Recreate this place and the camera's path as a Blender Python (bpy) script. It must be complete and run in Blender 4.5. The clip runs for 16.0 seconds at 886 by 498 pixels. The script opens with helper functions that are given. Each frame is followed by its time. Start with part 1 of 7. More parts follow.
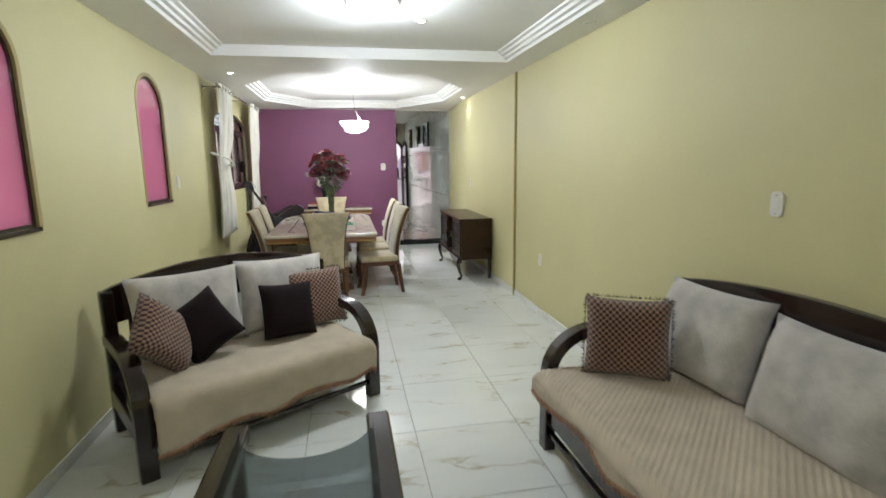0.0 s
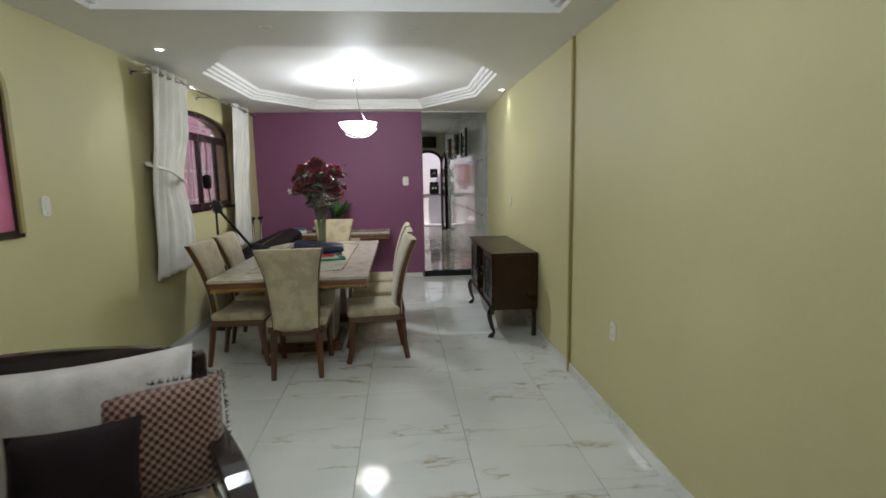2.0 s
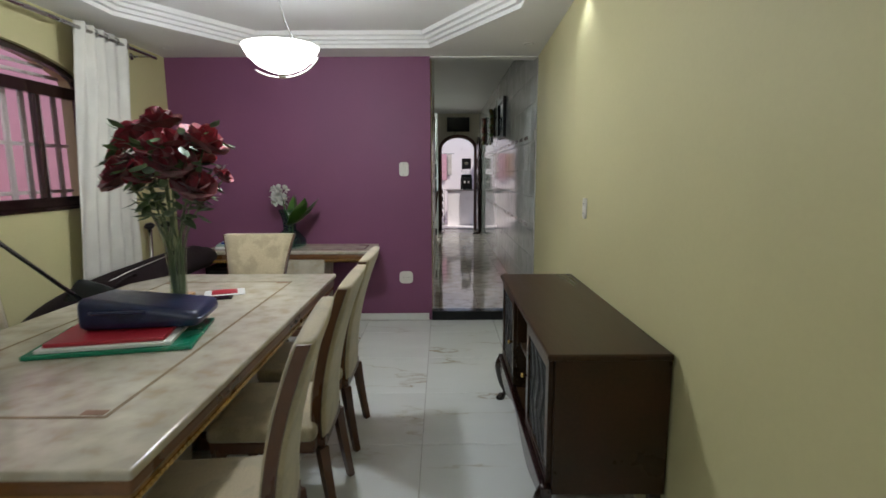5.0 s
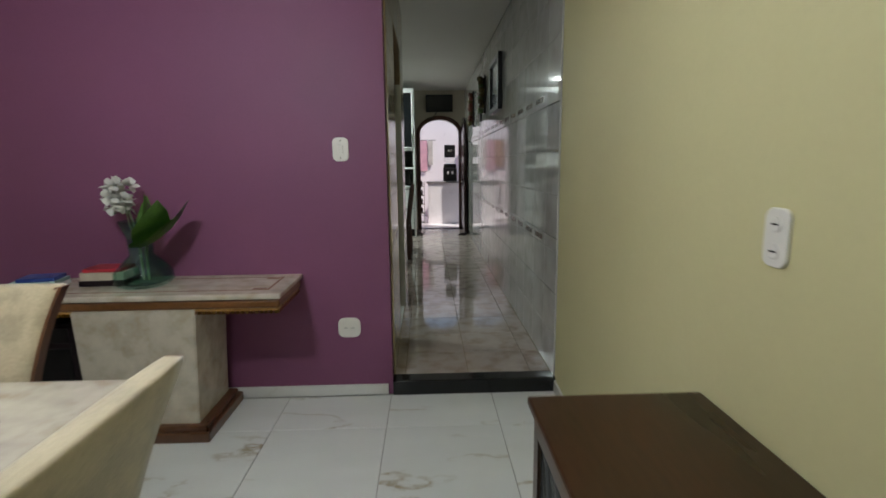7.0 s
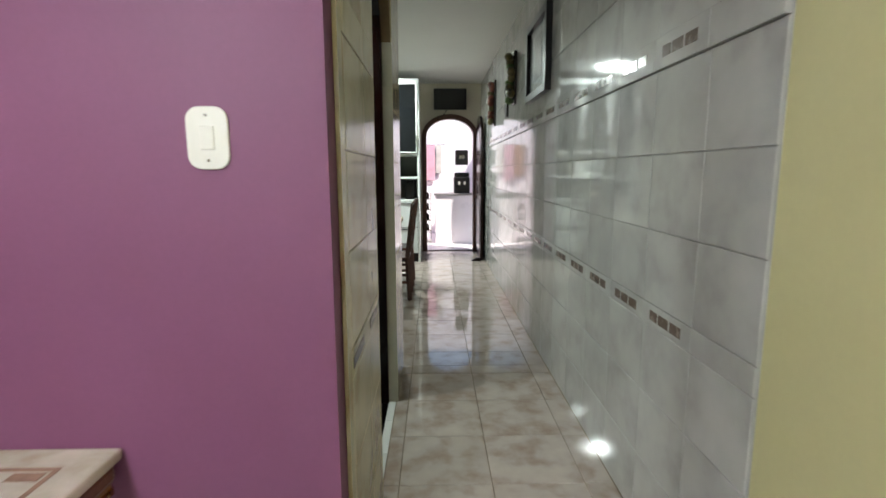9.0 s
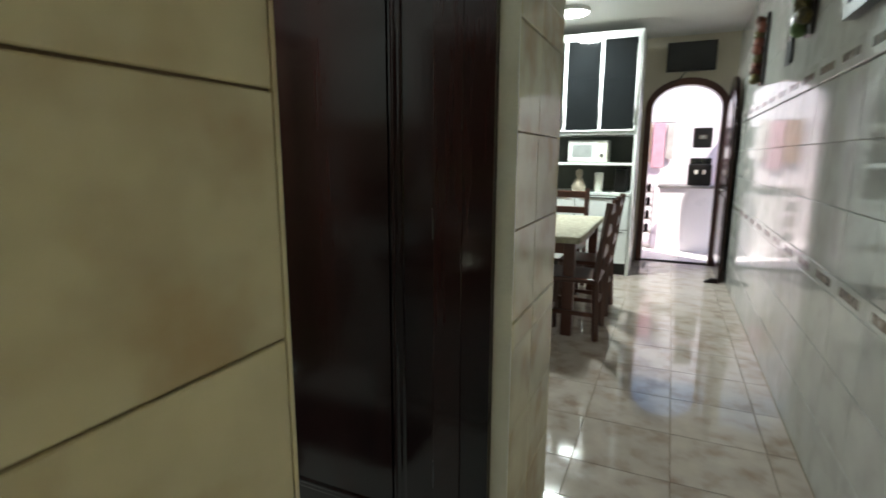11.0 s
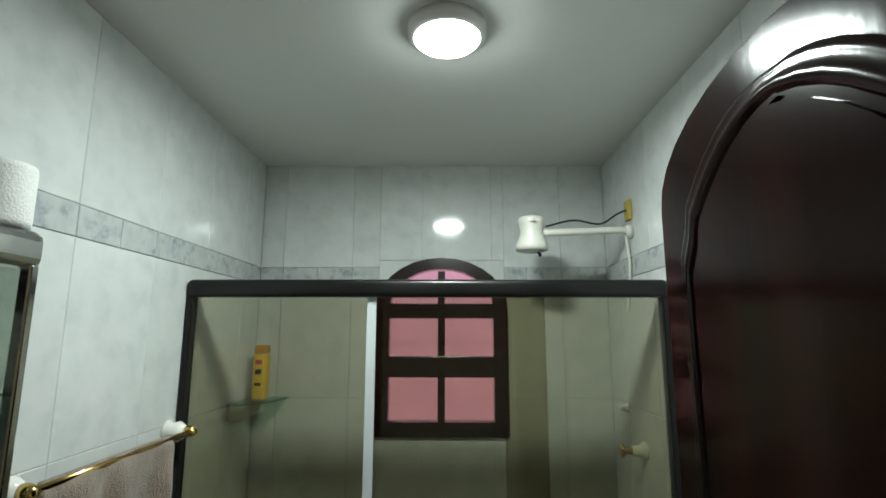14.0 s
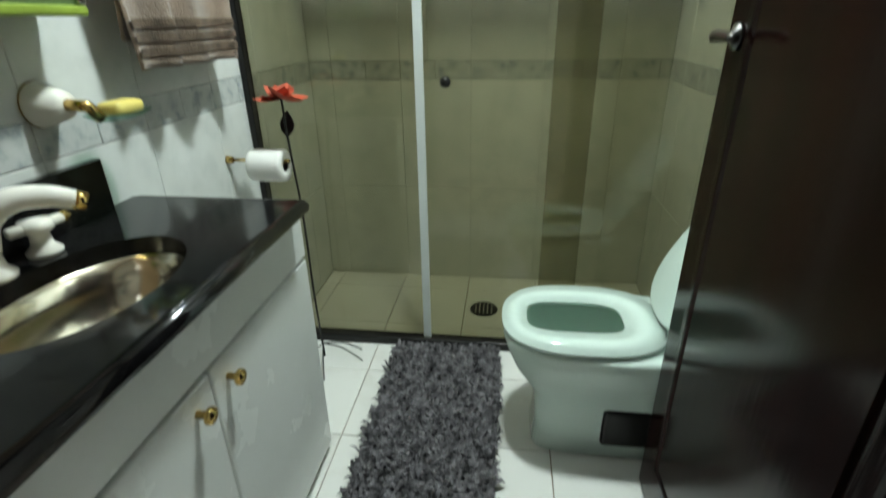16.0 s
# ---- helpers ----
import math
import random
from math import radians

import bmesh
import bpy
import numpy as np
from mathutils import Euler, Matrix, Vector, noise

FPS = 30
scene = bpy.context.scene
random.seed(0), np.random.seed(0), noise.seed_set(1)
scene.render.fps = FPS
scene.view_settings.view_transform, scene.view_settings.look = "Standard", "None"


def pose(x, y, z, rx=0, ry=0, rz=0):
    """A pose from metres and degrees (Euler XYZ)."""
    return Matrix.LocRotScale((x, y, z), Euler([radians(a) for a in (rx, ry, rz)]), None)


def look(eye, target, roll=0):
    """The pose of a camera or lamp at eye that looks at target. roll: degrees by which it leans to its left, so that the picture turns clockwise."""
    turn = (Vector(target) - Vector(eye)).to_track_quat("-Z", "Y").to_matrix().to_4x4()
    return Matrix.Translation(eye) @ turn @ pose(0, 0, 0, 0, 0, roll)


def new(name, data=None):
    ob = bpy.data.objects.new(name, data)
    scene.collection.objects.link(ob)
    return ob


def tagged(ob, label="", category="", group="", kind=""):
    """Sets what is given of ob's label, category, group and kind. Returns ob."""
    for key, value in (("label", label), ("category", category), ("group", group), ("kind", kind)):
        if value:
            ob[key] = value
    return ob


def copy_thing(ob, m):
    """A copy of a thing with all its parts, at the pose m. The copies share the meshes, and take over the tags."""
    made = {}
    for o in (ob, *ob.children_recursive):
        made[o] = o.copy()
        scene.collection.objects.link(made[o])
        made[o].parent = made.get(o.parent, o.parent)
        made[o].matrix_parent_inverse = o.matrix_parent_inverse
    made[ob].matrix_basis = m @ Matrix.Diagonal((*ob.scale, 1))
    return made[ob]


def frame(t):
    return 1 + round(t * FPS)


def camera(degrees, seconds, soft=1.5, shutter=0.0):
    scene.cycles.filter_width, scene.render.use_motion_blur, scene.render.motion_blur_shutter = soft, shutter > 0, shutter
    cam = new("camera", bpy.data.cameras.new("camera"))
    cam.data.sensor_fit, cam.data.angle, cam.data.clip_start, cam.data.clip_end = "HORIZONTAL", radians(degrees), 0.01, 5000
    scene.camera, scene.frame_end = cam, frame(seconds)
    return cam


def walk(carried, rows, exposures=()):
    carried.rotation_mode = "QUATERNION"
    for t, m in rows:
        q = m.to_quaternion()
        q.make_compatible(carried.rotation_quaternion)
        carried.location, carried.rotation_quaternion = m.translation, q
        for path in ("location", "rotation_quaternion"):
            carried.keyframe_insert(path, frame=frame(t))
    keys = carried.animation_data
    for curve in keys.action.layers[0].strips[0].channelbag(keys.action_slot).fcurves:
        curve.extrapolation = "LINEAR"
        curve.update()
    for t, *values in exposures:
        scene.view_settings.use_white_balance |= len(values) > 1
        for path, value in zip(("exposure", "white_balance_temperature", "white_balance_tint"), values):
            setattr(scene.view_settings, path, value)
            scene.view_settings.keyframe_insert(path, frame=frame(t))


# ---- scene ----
cam = camera(82.9, 16.0, 1.6, 0.35)
PATH = [
    (0, (-0.106, -0.024, 1.579), (0.264, 1.912, 1.239), -0.8),
    (0.5, (0.056, 0.466, 1.582), (0.339, 2.421, 1.272), -0.9),
    (1, (0.231, 0.894, 1.572), (0.466, 2.858, 1.279), -1.3),
    (1.5, (0.354, 1.33, 1.575), (0.557, 3.299, 1.286), -0.9),
    (2, (0.51, 1.799, 1.556), (0.676, 3.772, 1.274), -1.1),
    (2.5, (0.617, 2.314, 1.52), (0.729, 4.291, 1.238), -1.1),
    (3, (0.686, 2.82, 1.514), (0.747, 4.798, 1.224), -0.5),
    (5.5, (1.041, 5.201, 1.451), (1.044, 7.177, 1.139), -0.3),
    (6, (1.083, 5.693, 1.416), (1.111, 7.664, 1.082), -0.2),
    (6.5, (1.087, 6.188, 1.418), (1.137, 8.158, 1.077), -0.5),
    (7, (1.106, 6.686, 1.424), (1.166, 8.657, 1.089), -0.7),
    (7.5, (1.05, 7.236, 1.446), (1.134, 9.206, 1.115), -0.4),
    (8, (1.023, 7.682, 1.456), (1.128, 9.657, 1.153), -0.5),
    (10.5, (1.263, 9.701, 1.404), (0.773, 11.61, 1.065), 0.4),
    (11, (1.258, 10.034, 1.428), (0.453, 11.829, 1.065), 0.2),
    (11.5, (1.22, 10.282, 1.499), (0.057, 11.874, 1.161), -0.8),
    (12, (1.073, 10.495, 1.545), (-0.464, 11.753, 1.317), -1.9),
    (12.5, (0.987, 10.642, 1.649), (-0.83, 11.474, 1.567), -2.2),
    (13, (0.959, 10.783, 1.781), (-0.998, 11.181, 1.891), -1.3),
    (13.5, (0.935, 10.872, 1.885), (-1.041, 11.011, 2.161), -0.8),
    (14, (0.917, 10.896, 1.909), (-1.055, 10.87, 2.241), 0.1),
    (14.5, (0.895, 10.959, 1.807), (-1.091, 10.787, 1.968), 0.3),
    (15, (0.919, 10.963, 1.589), (-1.061, 10.705, 1.468), 0.3),
    (15.5, (0.95, 10.94, 1.423), (-0.972, 10.673, 0.939), 0.3),
    (16, (0.97, 10.933, 1.302), (-0.833, 10.697, 0.469), -1.0),
]
EXPOSE = [(0.0, 0.95), (1.0, 0.7), (1.5, 0.42), (2.0, 0.24), (2.5, 0.27), (3.0, 0.25), (5.5, 0.06), (7.0, 0.08), (7.5, 0.7), (8.2, 1.13), (10.3, 1.2), (10.7, 1.25), (11.0, 1.35), (11.4, 1.6), (12.0, 1.75), (12.5, 1.3), (13.2, 0.7), (14.2, 0.56), (14.6, 0.54), (15.2, 0.9), (15.6, 1.45), (16.0, 1.8)]
walk(cam, [(t, look(eye, target, roll)) for t, eye, target, roll in PATH], EXPOSE)

# ---- world and large lights ----
world = bpy.data.worlds.new("sky")
scene.world = world
world.use_nodes = True
wn = world.node_tree
sky = wn.nodes.new("ShaderNodeTexSky")
sky.sky_type = "NISHITA"
sky.sun_disc = False
sky.sun_elevation = radians(55)
sky.sun_rotation = radians(124)
wn.nodes["Background"].inputs["Strength"].default_value = 0.15
wn.links.new(sky.outputs[0], wn.nodes["Background"].inputs[0])


def lamp(name, kind, at, watts, colour, size=0.1, target=None, spot=None):
    data = bpy.data.lights.new(name, kind)
    data.energy, data.color = watts, colour
    if kind == "AREA":
        data.shape, data.size = "DISK", size
    else:
        data.shadow_soft_size = size
    if spot:
        data.spot_size, data.spot_blend = radians(spot), 0.6
    ob = new(name, data)
    ob.matrix_world = look(at, target) if target else pose(*at)
    tagged(ob, kind="structure")
    return ob


WARM, COOL = (0.875, 0.965, 1.085), (0.86, 1.0, 0.96)
sun_data = bpy.data.lights.new("sun", "SUN")
sun_data.energy, sun_data.angle, sun_data.color = 5.0, radians(0.6), (1.0, 0.95, 0.88)
sun = new("sun", sun_data)
sun.matrix_world = look((0, 0, 20), (-12.0, 8.0, 0))
tagged(sun, kind="structure")
lamp("living_lamp", "POINT", (0.13, 3.6, 2.55), 33, WARM, 0.12)
# added fill behind the start of the walk, brightens the sofas and floor
lamp("living_lamp_back", "POINT", (0.13, -0.6, 2.55), 19, WARM, 0.12)
lamp("pendant_bulb", "POINT", (0.08, 7.62, 2.19), 36, WARM, 0.06)
lamp("bathroom_lamp", "AREA", (-0.25, 10.89, 2.62), 12.5, COOL, 0.18, (-0.25, 10.89, 0))
lamp("bathroom_dome", "POINT", (-0.25, 10.89, 2.60), 1.0, COOL, 0.06)
lamp("kitchen_lamp", "AREA", (0.25, 15.4, 2.80), 42, COOL, 0.25, (0.25, 15.4, 0))
for k, (sx, sy, sz) in enumerate([(-1.27, 5.95, 2.55), (1.73, 7.78, 2.55), (0.53, 4.06, 2.64)]):
    lamp("spot_bulb", "SPOT", (sx, sy, sz - 0.01), 5, WARM, 0.03, (sx, sy, 0), 100)

# ---- materials ----
def material(name, colour, rough=0.5, metal=0.0, vary=0.12, scale=6.0, fine=90.0, bump=0.05, rough_vary=0.1, tint=None, island=0.0, stretch=(1, 1, 1), coat=0.0, sheen=0.0, obvary=0.0, spec=0.5):
    """A surface with grain at two sizes: colour, roughness and relief."""
    m = bpy.data.materials.new(name)
    m.use_nodes = True
    n, l = m.node_tree.nodes, m.node_tree.links
    b = n["Principled BSDF"]
    tc = n.new("ShaderNodeTexCoord")
    mp = n.new("ShaderNodeMapping")
    mp.inputs["Scale"].default_value = stretch
    l.new(tc.outputs["Object"], mp.inputs[0])
    big = n.new("ShaderNodeTexNoise")
    big.inputs["Scale"].default_value, big.inputs["Detail"].default_value = scale, 5
    small = n.new("ShaderNodeTexNoise")
    small.inputs["Scale"].default_value, small.inputs["Detail"].default_value = fine, 3
    l.new(mp.outputs[0], big.inputs[0])
    l.new(mp.outputs[0], small.inputs[0])
    second = tint or tuple(c * (1 - 2.2 * vary) for c in colour)
    ramp = n.new("ShaderNodeValToRGB")
    ramp.color_ramp.elements[0].position, ramp.color_ramp.elements[1].position = 0.32, 0.68
    ramp.color_ramp.elements[0].color = (*second, 1)
    ramp.color_ramp.elements[1].color = (*colour, 1)
    l.new(big.outputs[0], ramp.inputs[0])
    mix = n.new("ShaderNodeMix")
    mix.data_type, mix.blend_type = "RGBA", "MULTIPLY"
    mix.inputs[0].default_value = min(1.0, vary * 2)
    l.new(ramp.outputs[0], mix.inputs[6])
    l.new(small.outputs[0], mix.inputs[7])
    out = mix.outputs[2]
    if obvary:
        oi = n.new("ShaderNodeObjectInfo")
        hs = n.new("ShaderNodeHueSaturation")
        mr = n.new("ShaderNodeMapRange")
        mr.inputs[3].default_value, mr.inputs[4].default_value = 1 - obvary, 1 + obvary
        l.new(oi.outputs["Random"], mr.inputs[0])
        l.new(mr.outputs[0], hs.inputs["Value"])
        l.new(out, hs.inputs["Color"])
        out = hs.outputs[0]
        ad = n.new("ShaderNodeVectorMath")
        sc = n.new("ShaderNodeVectorMath")
        sc.operation = "SCALE"
        sc.inputs[0].default_value = (37.0, 61.0, 23.0)
        l.new(oi.outputs["Random"], sc.inputs["Scale"])
        l.new(tc.outputs["Object"], ad.inputs[0])
        l.new(sc.outputs[0], ad.inputs[1])
        l.new(ad.outputs[0], mp.inputs[0])
    l.new(out, b.inputs["Base Color"])
    rr = n.new("ShaderNodeMapRange")
    rr.inputs[3].default_value, rr.inputs[4].default_value = max(0.02, rough - rough_vary), min(1, rough + rough_vary)
    l.new(big.outputs[0], rr.inputs[0])
    l.new(rr.outputs[0], b.inputs["Roughness"])
    b.inputs["Metallic"].default_value = metal
    b.inputs["Coat Weight"].default_value = coat
    b.inputs["Coat Roughness"].default_value = 0.08
    b.inputs["Sheen Weight"].default_value = sheen
    b.inputs["Specular IOR Level"].default_value = spec
    if bump:
        bp = n.new("ShaderNodeBump")
        bp.inputs["Strength"].default_value, bp.inputs["Distance"].default_value = bump, 0.01
        l.new(small.outputs[0], bp.inputs["Height"])
        l.new(bp.outputs[0], b.inputs["Normal"])
    return m


def marble(name, colour, vein, rough=0.08, scale=1.6, width=0.035, amount=0.8, cloud=0.1, stretch=(1, 1, 1), obvary=0.03, shift=True, turn=0.0):
    """A polished stone with thin veins that turn at random from piece to piece."""
    m = bpy.data.materials.new(name)
    m.use_nodes = True
    n, l = m.node_tree.nodes, m.node_tree.links
    b = n["Principled BSDF"]
    tc = n.new("ShaderNodeTexCoord")
    oi = n.new("ShaderNodeObjectInfo")
    sc = n.new("ShaderNodeVectorMath")
    sc.operation = "SCALE"
    sc.inputs[0].default_value = (37.0, 61.0, 23.0)
    ad = n.new("ShaderNodeVectorMath")
    l.new(oi.outputs["Random"], sc.inputs["Scale"])
    l.new(tc.outputs["Object"], ad.inputs[0])
    if shift:
        l.new(sc.outputs[0], ad.inputs[1])
    mp = n.new("ShaderNodeMapping")
    mp.inputs["Scale"].default_value = stretch
    mp.inputs["Rotation"].default_value = (0.0, 0.0, turn)
    l.new(ad.outputs[0], mp.inputs[0])
    warp = n.new("ShaderNodeTexNoise")
    warp.inputs["Scale"].default_value, warp.inputs["Detail"].default_value = scale, 6
    warp.inputs["Roughness"].default_value = 0.55
    l.new(mp.outputs[0], warp.inputs[0])
    d = n.new("ShaderNodeMath")
    d.operation = "SUBTRACT"
    d.inputs[1].default_value = 0.5
    l.new(warp.outputs[0], d.inputs[0])
    a = n.new("ShaderNodeMath")
    a.operation = "ABSOLUTE"
    l.new(d.outputs[0], a.inputs[0])
    line = n.new("ShaderNodeMapRange")
    line.inputs[1].default_value, line.inputs[2].default_value = 0.0, width
    line.inputs[3].default_value, line.inputs[4].default_value = amount, 0.0
    l.new(a.outputs[0], line.inputs[0])
    mask = n.new("ShaderNodeTexNoise")
    mask.inputs["Scale"].default_value, mask.inputs["Detail"].default_value = scale * 1.7, 3
    l.new(mp.outputs[0], mask.inputs[0])
    mr = n.new("ShaderNodeMapRange")
    mr.inputs[1].default_value, mr.inputs[2].default_value = 0.48, 0.66
    l.new(mask.outputs[0], mr.inputs[0])
    mul = n.new("ShaderNodeMath")
    mul.operation = "MULTIPLY"
    l.new(line.outputs[0], mul.inputs[0])
    l.new(mr.outputs[0], mul.inputs[1])
    cl = n.new("ShaderNodeMix")
    cl.data_type = "RGBA"
    cl.inputs[6].default_value = (*colour, 1)
    cl.inputs[7].default_value = (*[c * (1 - 3 * cloud) for c in colour], 1)
    l.new(mask.outputs[0], cl.inputs[0])
    mix = n.new("ShaderNodeMix")
    mix.data_type = "RGBA"
    mix.inputs[7].default_value = (*vein, 1)
    l.new(mul.outputs[0], mix.inputs[0])
    l.new(cl.outputs[2], mix.inputs[6])
    hs = n.new("ShaderNodeHueSaturation")
    mv = n.new("ShaderNodeMapRange")
    mv.inputs[3].default_value, mv.inputs[4].default_value = 1 - obvary, 1 + obvary
    l.new(oi.outputs["Random"], mv.inputs[0])
    l.new(mv.outputs[0], hs.inputs["Value"])
    l.new(mix.outputs[2], hs.inputs["Color"])
    l.new(hs.outputs[0], b.inputs["Base Color"])
    rr = n.new("ShaderNodeMapRange")
    rr.inputs[3].default_value, rr.inputs[4].default_value = rough * 0.6, rough * 1.5
    l.new(mask.outputs[0], rr.inputs[0])
    l.new(rr.outputs[0], b.inputs["Roughness"])
    return m


def glass(name, colour=(1, 1, 1), rough=0.0, mixed=0.0):
    """A thin pane: clear, with a mirror's gloss by the angle."""
    m = bpy.data.materials.new(name)
    m.use_nodes = True
    n, l = m.node_tree.nodes, m.node_tree.links
    n.remove(n["Principled BSDF"])
    t = n.new("ShaderNodeBsdfTransparent")
    t.inputs[0].default_value = (*colour, 1)
    g = n.new("ShaderNodeBsdfGlossy")
    g.inputs["Roughness"].default_value = rough + 0.01
    w = n.new("ShaderNodeLayerWeight")
    w.inputs[0].default_value = 0.5
    p5 = n.new("ShaderNodeMath")
    p5.operation = "POWER"
    p5.inputs[1].default_value = 5.0
    l.new(w.outputs["Facing"], p5.inputs[0])
    f = n.new("ShaderNodeMath")
    f.operation = "MULTIPLY_ADD"
    f.inputs[1].default_value, f.inputs[2].default_value = 0.92, 0.04
    l.new(p5.outputs[0], f.inputs[0])
    mx = n.new("ShaderNodeMixShader")
    l.new(f.outputs[0], mx.inputs[0])
    l.new(t.outputs[0], mx.inputs[1])
    l.new(g.outputs[0], mx.inputs[2])
    l.new(mx.outputs[0], n["Material Output"].inputs[0])
    return m


def glow(name, colour, strength):
    m = bpy.data.materials.new(name)
    m.use_nodes = True
    b = m.node_tree.nodes["Principled BSDF"]
    b.inputs["Base Color"].default_value = (*colour, 1)
    b.inputs["Emission Color"].default_value = (*colour, 1)
    b.inputs["Emission Strength"].default_value = strength
    return m


def check_cloth(name, a, c, size=0.022):
    """A houndstooth-like weave of two yarns."""
    m = material(name, a, 0.9, bump=0.5, fine=400, sheen=0.3)
    n, l = m.node_tree.nodes, m.node_tree.links
    b = n["Principled BSDF"]
    tc = n.new("ShaderNodeTexCoord")
    ck = n.new("ShaderNodeTexChecker")
    ck.inputs["Scale"].default_value = 1 / size
    ck.inputs[1].default_value, ck.inputs[2].default_value = (*a, 1), (*c, 1)
    nz = n.new("ShaderNodeTexNoise")
    nz.inputs["Scale"].default_value = 120
    ad = n.new("ShaderNodeVectorMath")
    ad.operation = "MULTIPLY_ADD"
    ad.inputs[1].default_value = (0.0012, 0.0012, 0.0)
    l.new(nz.outputs[1], ad.inputs[0])
    l.new(tc.outputs["UV"], ad.inputs[2])
    sh = n.new("ShaderNodeVectorMath")
    sh.inputs[1].default_value = (0.0, 0.0, size * 0.4)
    l.new(ad.outputs[0], sh.inputs[0])
    l.new(sh.outputs[0], ck.inputs[0])
    old = b.inputs["Base Color"].links[0].from_socket
    mx = n.new("ShaderNodeMix")
    mx.data_type, mx.blend_type = "RGBA", "MULTIPLY"
    mx.inputs[0].default_value = 0.35
    l.new(ck.outputs[0], mx.inputs[6])
    l.new(old, mx.inputs[7])
    l.new(mx.outputs[2], b.inputs["Base Color"])
    return m


def frosted(name, colour, clear):
    """A hazy pane: part clear, part light scattered through, with a gloss."""
    m = glass(name, colour)
    n, l = m.node_tree.nodes, m.node_tree.links
    mx = n["Mix Shader"]
    t = n.new("ShaderNodeBsdfTranslucent")
    t.inputs[0].default_value = (*colour, 1)
    inner = n.new("ShaderNodeMixShader")
    inner.inputs[0].default_value = clear
    l.new(t.outputs[0], inner.inputs[1])
    l.new(n["Transparent BSDF"].outputs[0], inner.inputs[2])
    l.new(inner.outputs[0], mx.inputs[1])
    return m


YELLOW = material("yellow_paint", (0.585, 0.54, 0.29), 0.6, vary=0.03, scale=1.3, fine=60, bump=0.03)
PURPLE = material("purple_paint", (0.205, 0.065, 0.139), 0.6, vary=0.05, scale=1.2, fine=70, bump=0.03)
WHITE = material("white_gypsum", (0.80, 0.79, 0.76), 0.6, vary=0.02, scale=2, fine=50, bump=0.02)
OFFWHITE = material("ceiling_paint", (0.72, 0.72, 0.69), 0.55, vary=0.02, scale=2, fine=50, bump=0.02)
PLASTIC = material("white_plastic", (0.72, 0.70, 0.63), 0.3, vary=0.02, bump=0.0)
FLOOR_TILE = marble("white_marble_tile", (0.73, 0.755, 0.725), (0.34, 0.28, 0.17), 0.06, 1.3, 0.016, 0.95, 0.05, (0.75, 2.3, 1.0), turn=0.9)
GROUT = material("grout", (0.42, 0.42, 0.39), 0.8, vary=0.1)
BASE_STONE = marble("baseboard_marble", (0.74, 0.74, 0.70), (0.5, 0.46, 0.36), 0.1, 2.0, 0.02, 0.5, 0.04)
HALL_FLOOR = marble("hall_floor_tile", (0.55, 0.465, 0.405), (0.24, 0.15, 0.11), 0.06, 4.5, 0.16, 0.6, 0.16)
HALL_TILE = marble("grey_wall_tile", (0.54, 0.53, 0.50), (0.33, 0.32, 0.30), 0.07, 3.0, 0.10, 0.65, 0.13)
BEIGE_TILE = marble("beige_wall_tile", (0.66, 0.575, 0.34), (0.38, 0.26, 0.12), 0.14, 3.2, 0.15, 0.85, 0.18)
BATH_TILE = marble("bathroom_wall_tile", (0.69, 0.71, 0.69), (0.50, 0.54, 0.53), 0.09, 3.5, 0.10, 0.45, 0.075, (2.2, 2.2, 0.5))
BATH_FLOOR = marble("bathroom_floor_tile", (0.74, 0.74, 0.71), (0.55, 0.53, 0.48), 0.15, 2.0, 0.03, 0.4, 0.04)
BORDER = marble("border_tile", (0.56, 0.58, 0.57), (0.24, 0.28, 0.30), 0.15, 14, 0.10, 0.9, 0.12)
BORDER_BROWN = marble("brown_border_stone", (0.14, 0.10, 0.08), (0.42, 0.36, 0.30), 0.15, 20, 0.10, 0.7, 0.15)
BLACK_STONE = material("black_granite", (0.012, 0.012, 0.013), 0.1, vary=0.3, scale=40, fine=300, bump=0.0, rough_vary=0.04)
TRAVERTINE = marble("polished_travertine", (0.68, 0.62, 0.50), (0.40, 0.31, 0.19), 0.09, 6.0, 0.09, 0.6, 0.18, shift=False)
REVEAL_TILE = material("cream_tile_edge", (0.56, 0.53, 0.42), 0.3, vary=0.06, scale=4)
DARK_WOOD = material("dark_stained_wood", (0.030, 0.012, 0.008), 0.25, vary=0.25, scale=3, fine=60, bump=0.04, stretch=(1, 1, 0.12), coat=0.4)
DARK_FLAT = material("dark_stained_board", (0.026, 0.010, 0.007), 0.14, vary=0.25, scale=3, fine=60, bump=0.02, stretch=(1, 0.12, 1), coat=0.3, rough_vary=0.05)
CAB_WOOD = material("mahogany_veneer", (0.058, 0.023, 0.008), 0.3, vary=0.25, scale=4, fine=70, bump=0.03, stretch=(1, 0.15, 1), coat=0.05, spec=0.28, tint=(0.030, 0.017, 0.006))
CHAIR_WOOD = material("walnut_stain", (0.15, 0.053, 0.016), 0.3, vary=0.2, scale=5, fine=60, bump=0.03, stretch=(1, 1, 0.2), coat=0.3)
GOLD_WOOD = material("gilded_trim", (0.46, 0.25, 0.07), 0.3, vary=0.2, scale=10, fine=90, bump=0.05)
DOOR_WOOD = material("reddish_door_wood", (0.019, 0.0052, 0.004), 0.15, vary=0.3, scale=7, fine=80, bump=0.02, stretch=(1, 1, 0.06), spec=0.22, rough_vary=0.05, tint=(0.006, 0.0026, 0.0024))
RED_WOOD = material("red_brown_wood", (0.12, 0.035, 0.016), 0.35, vary=0.2, scale=4, fine=60, stretch=(1, 1, 0.2))
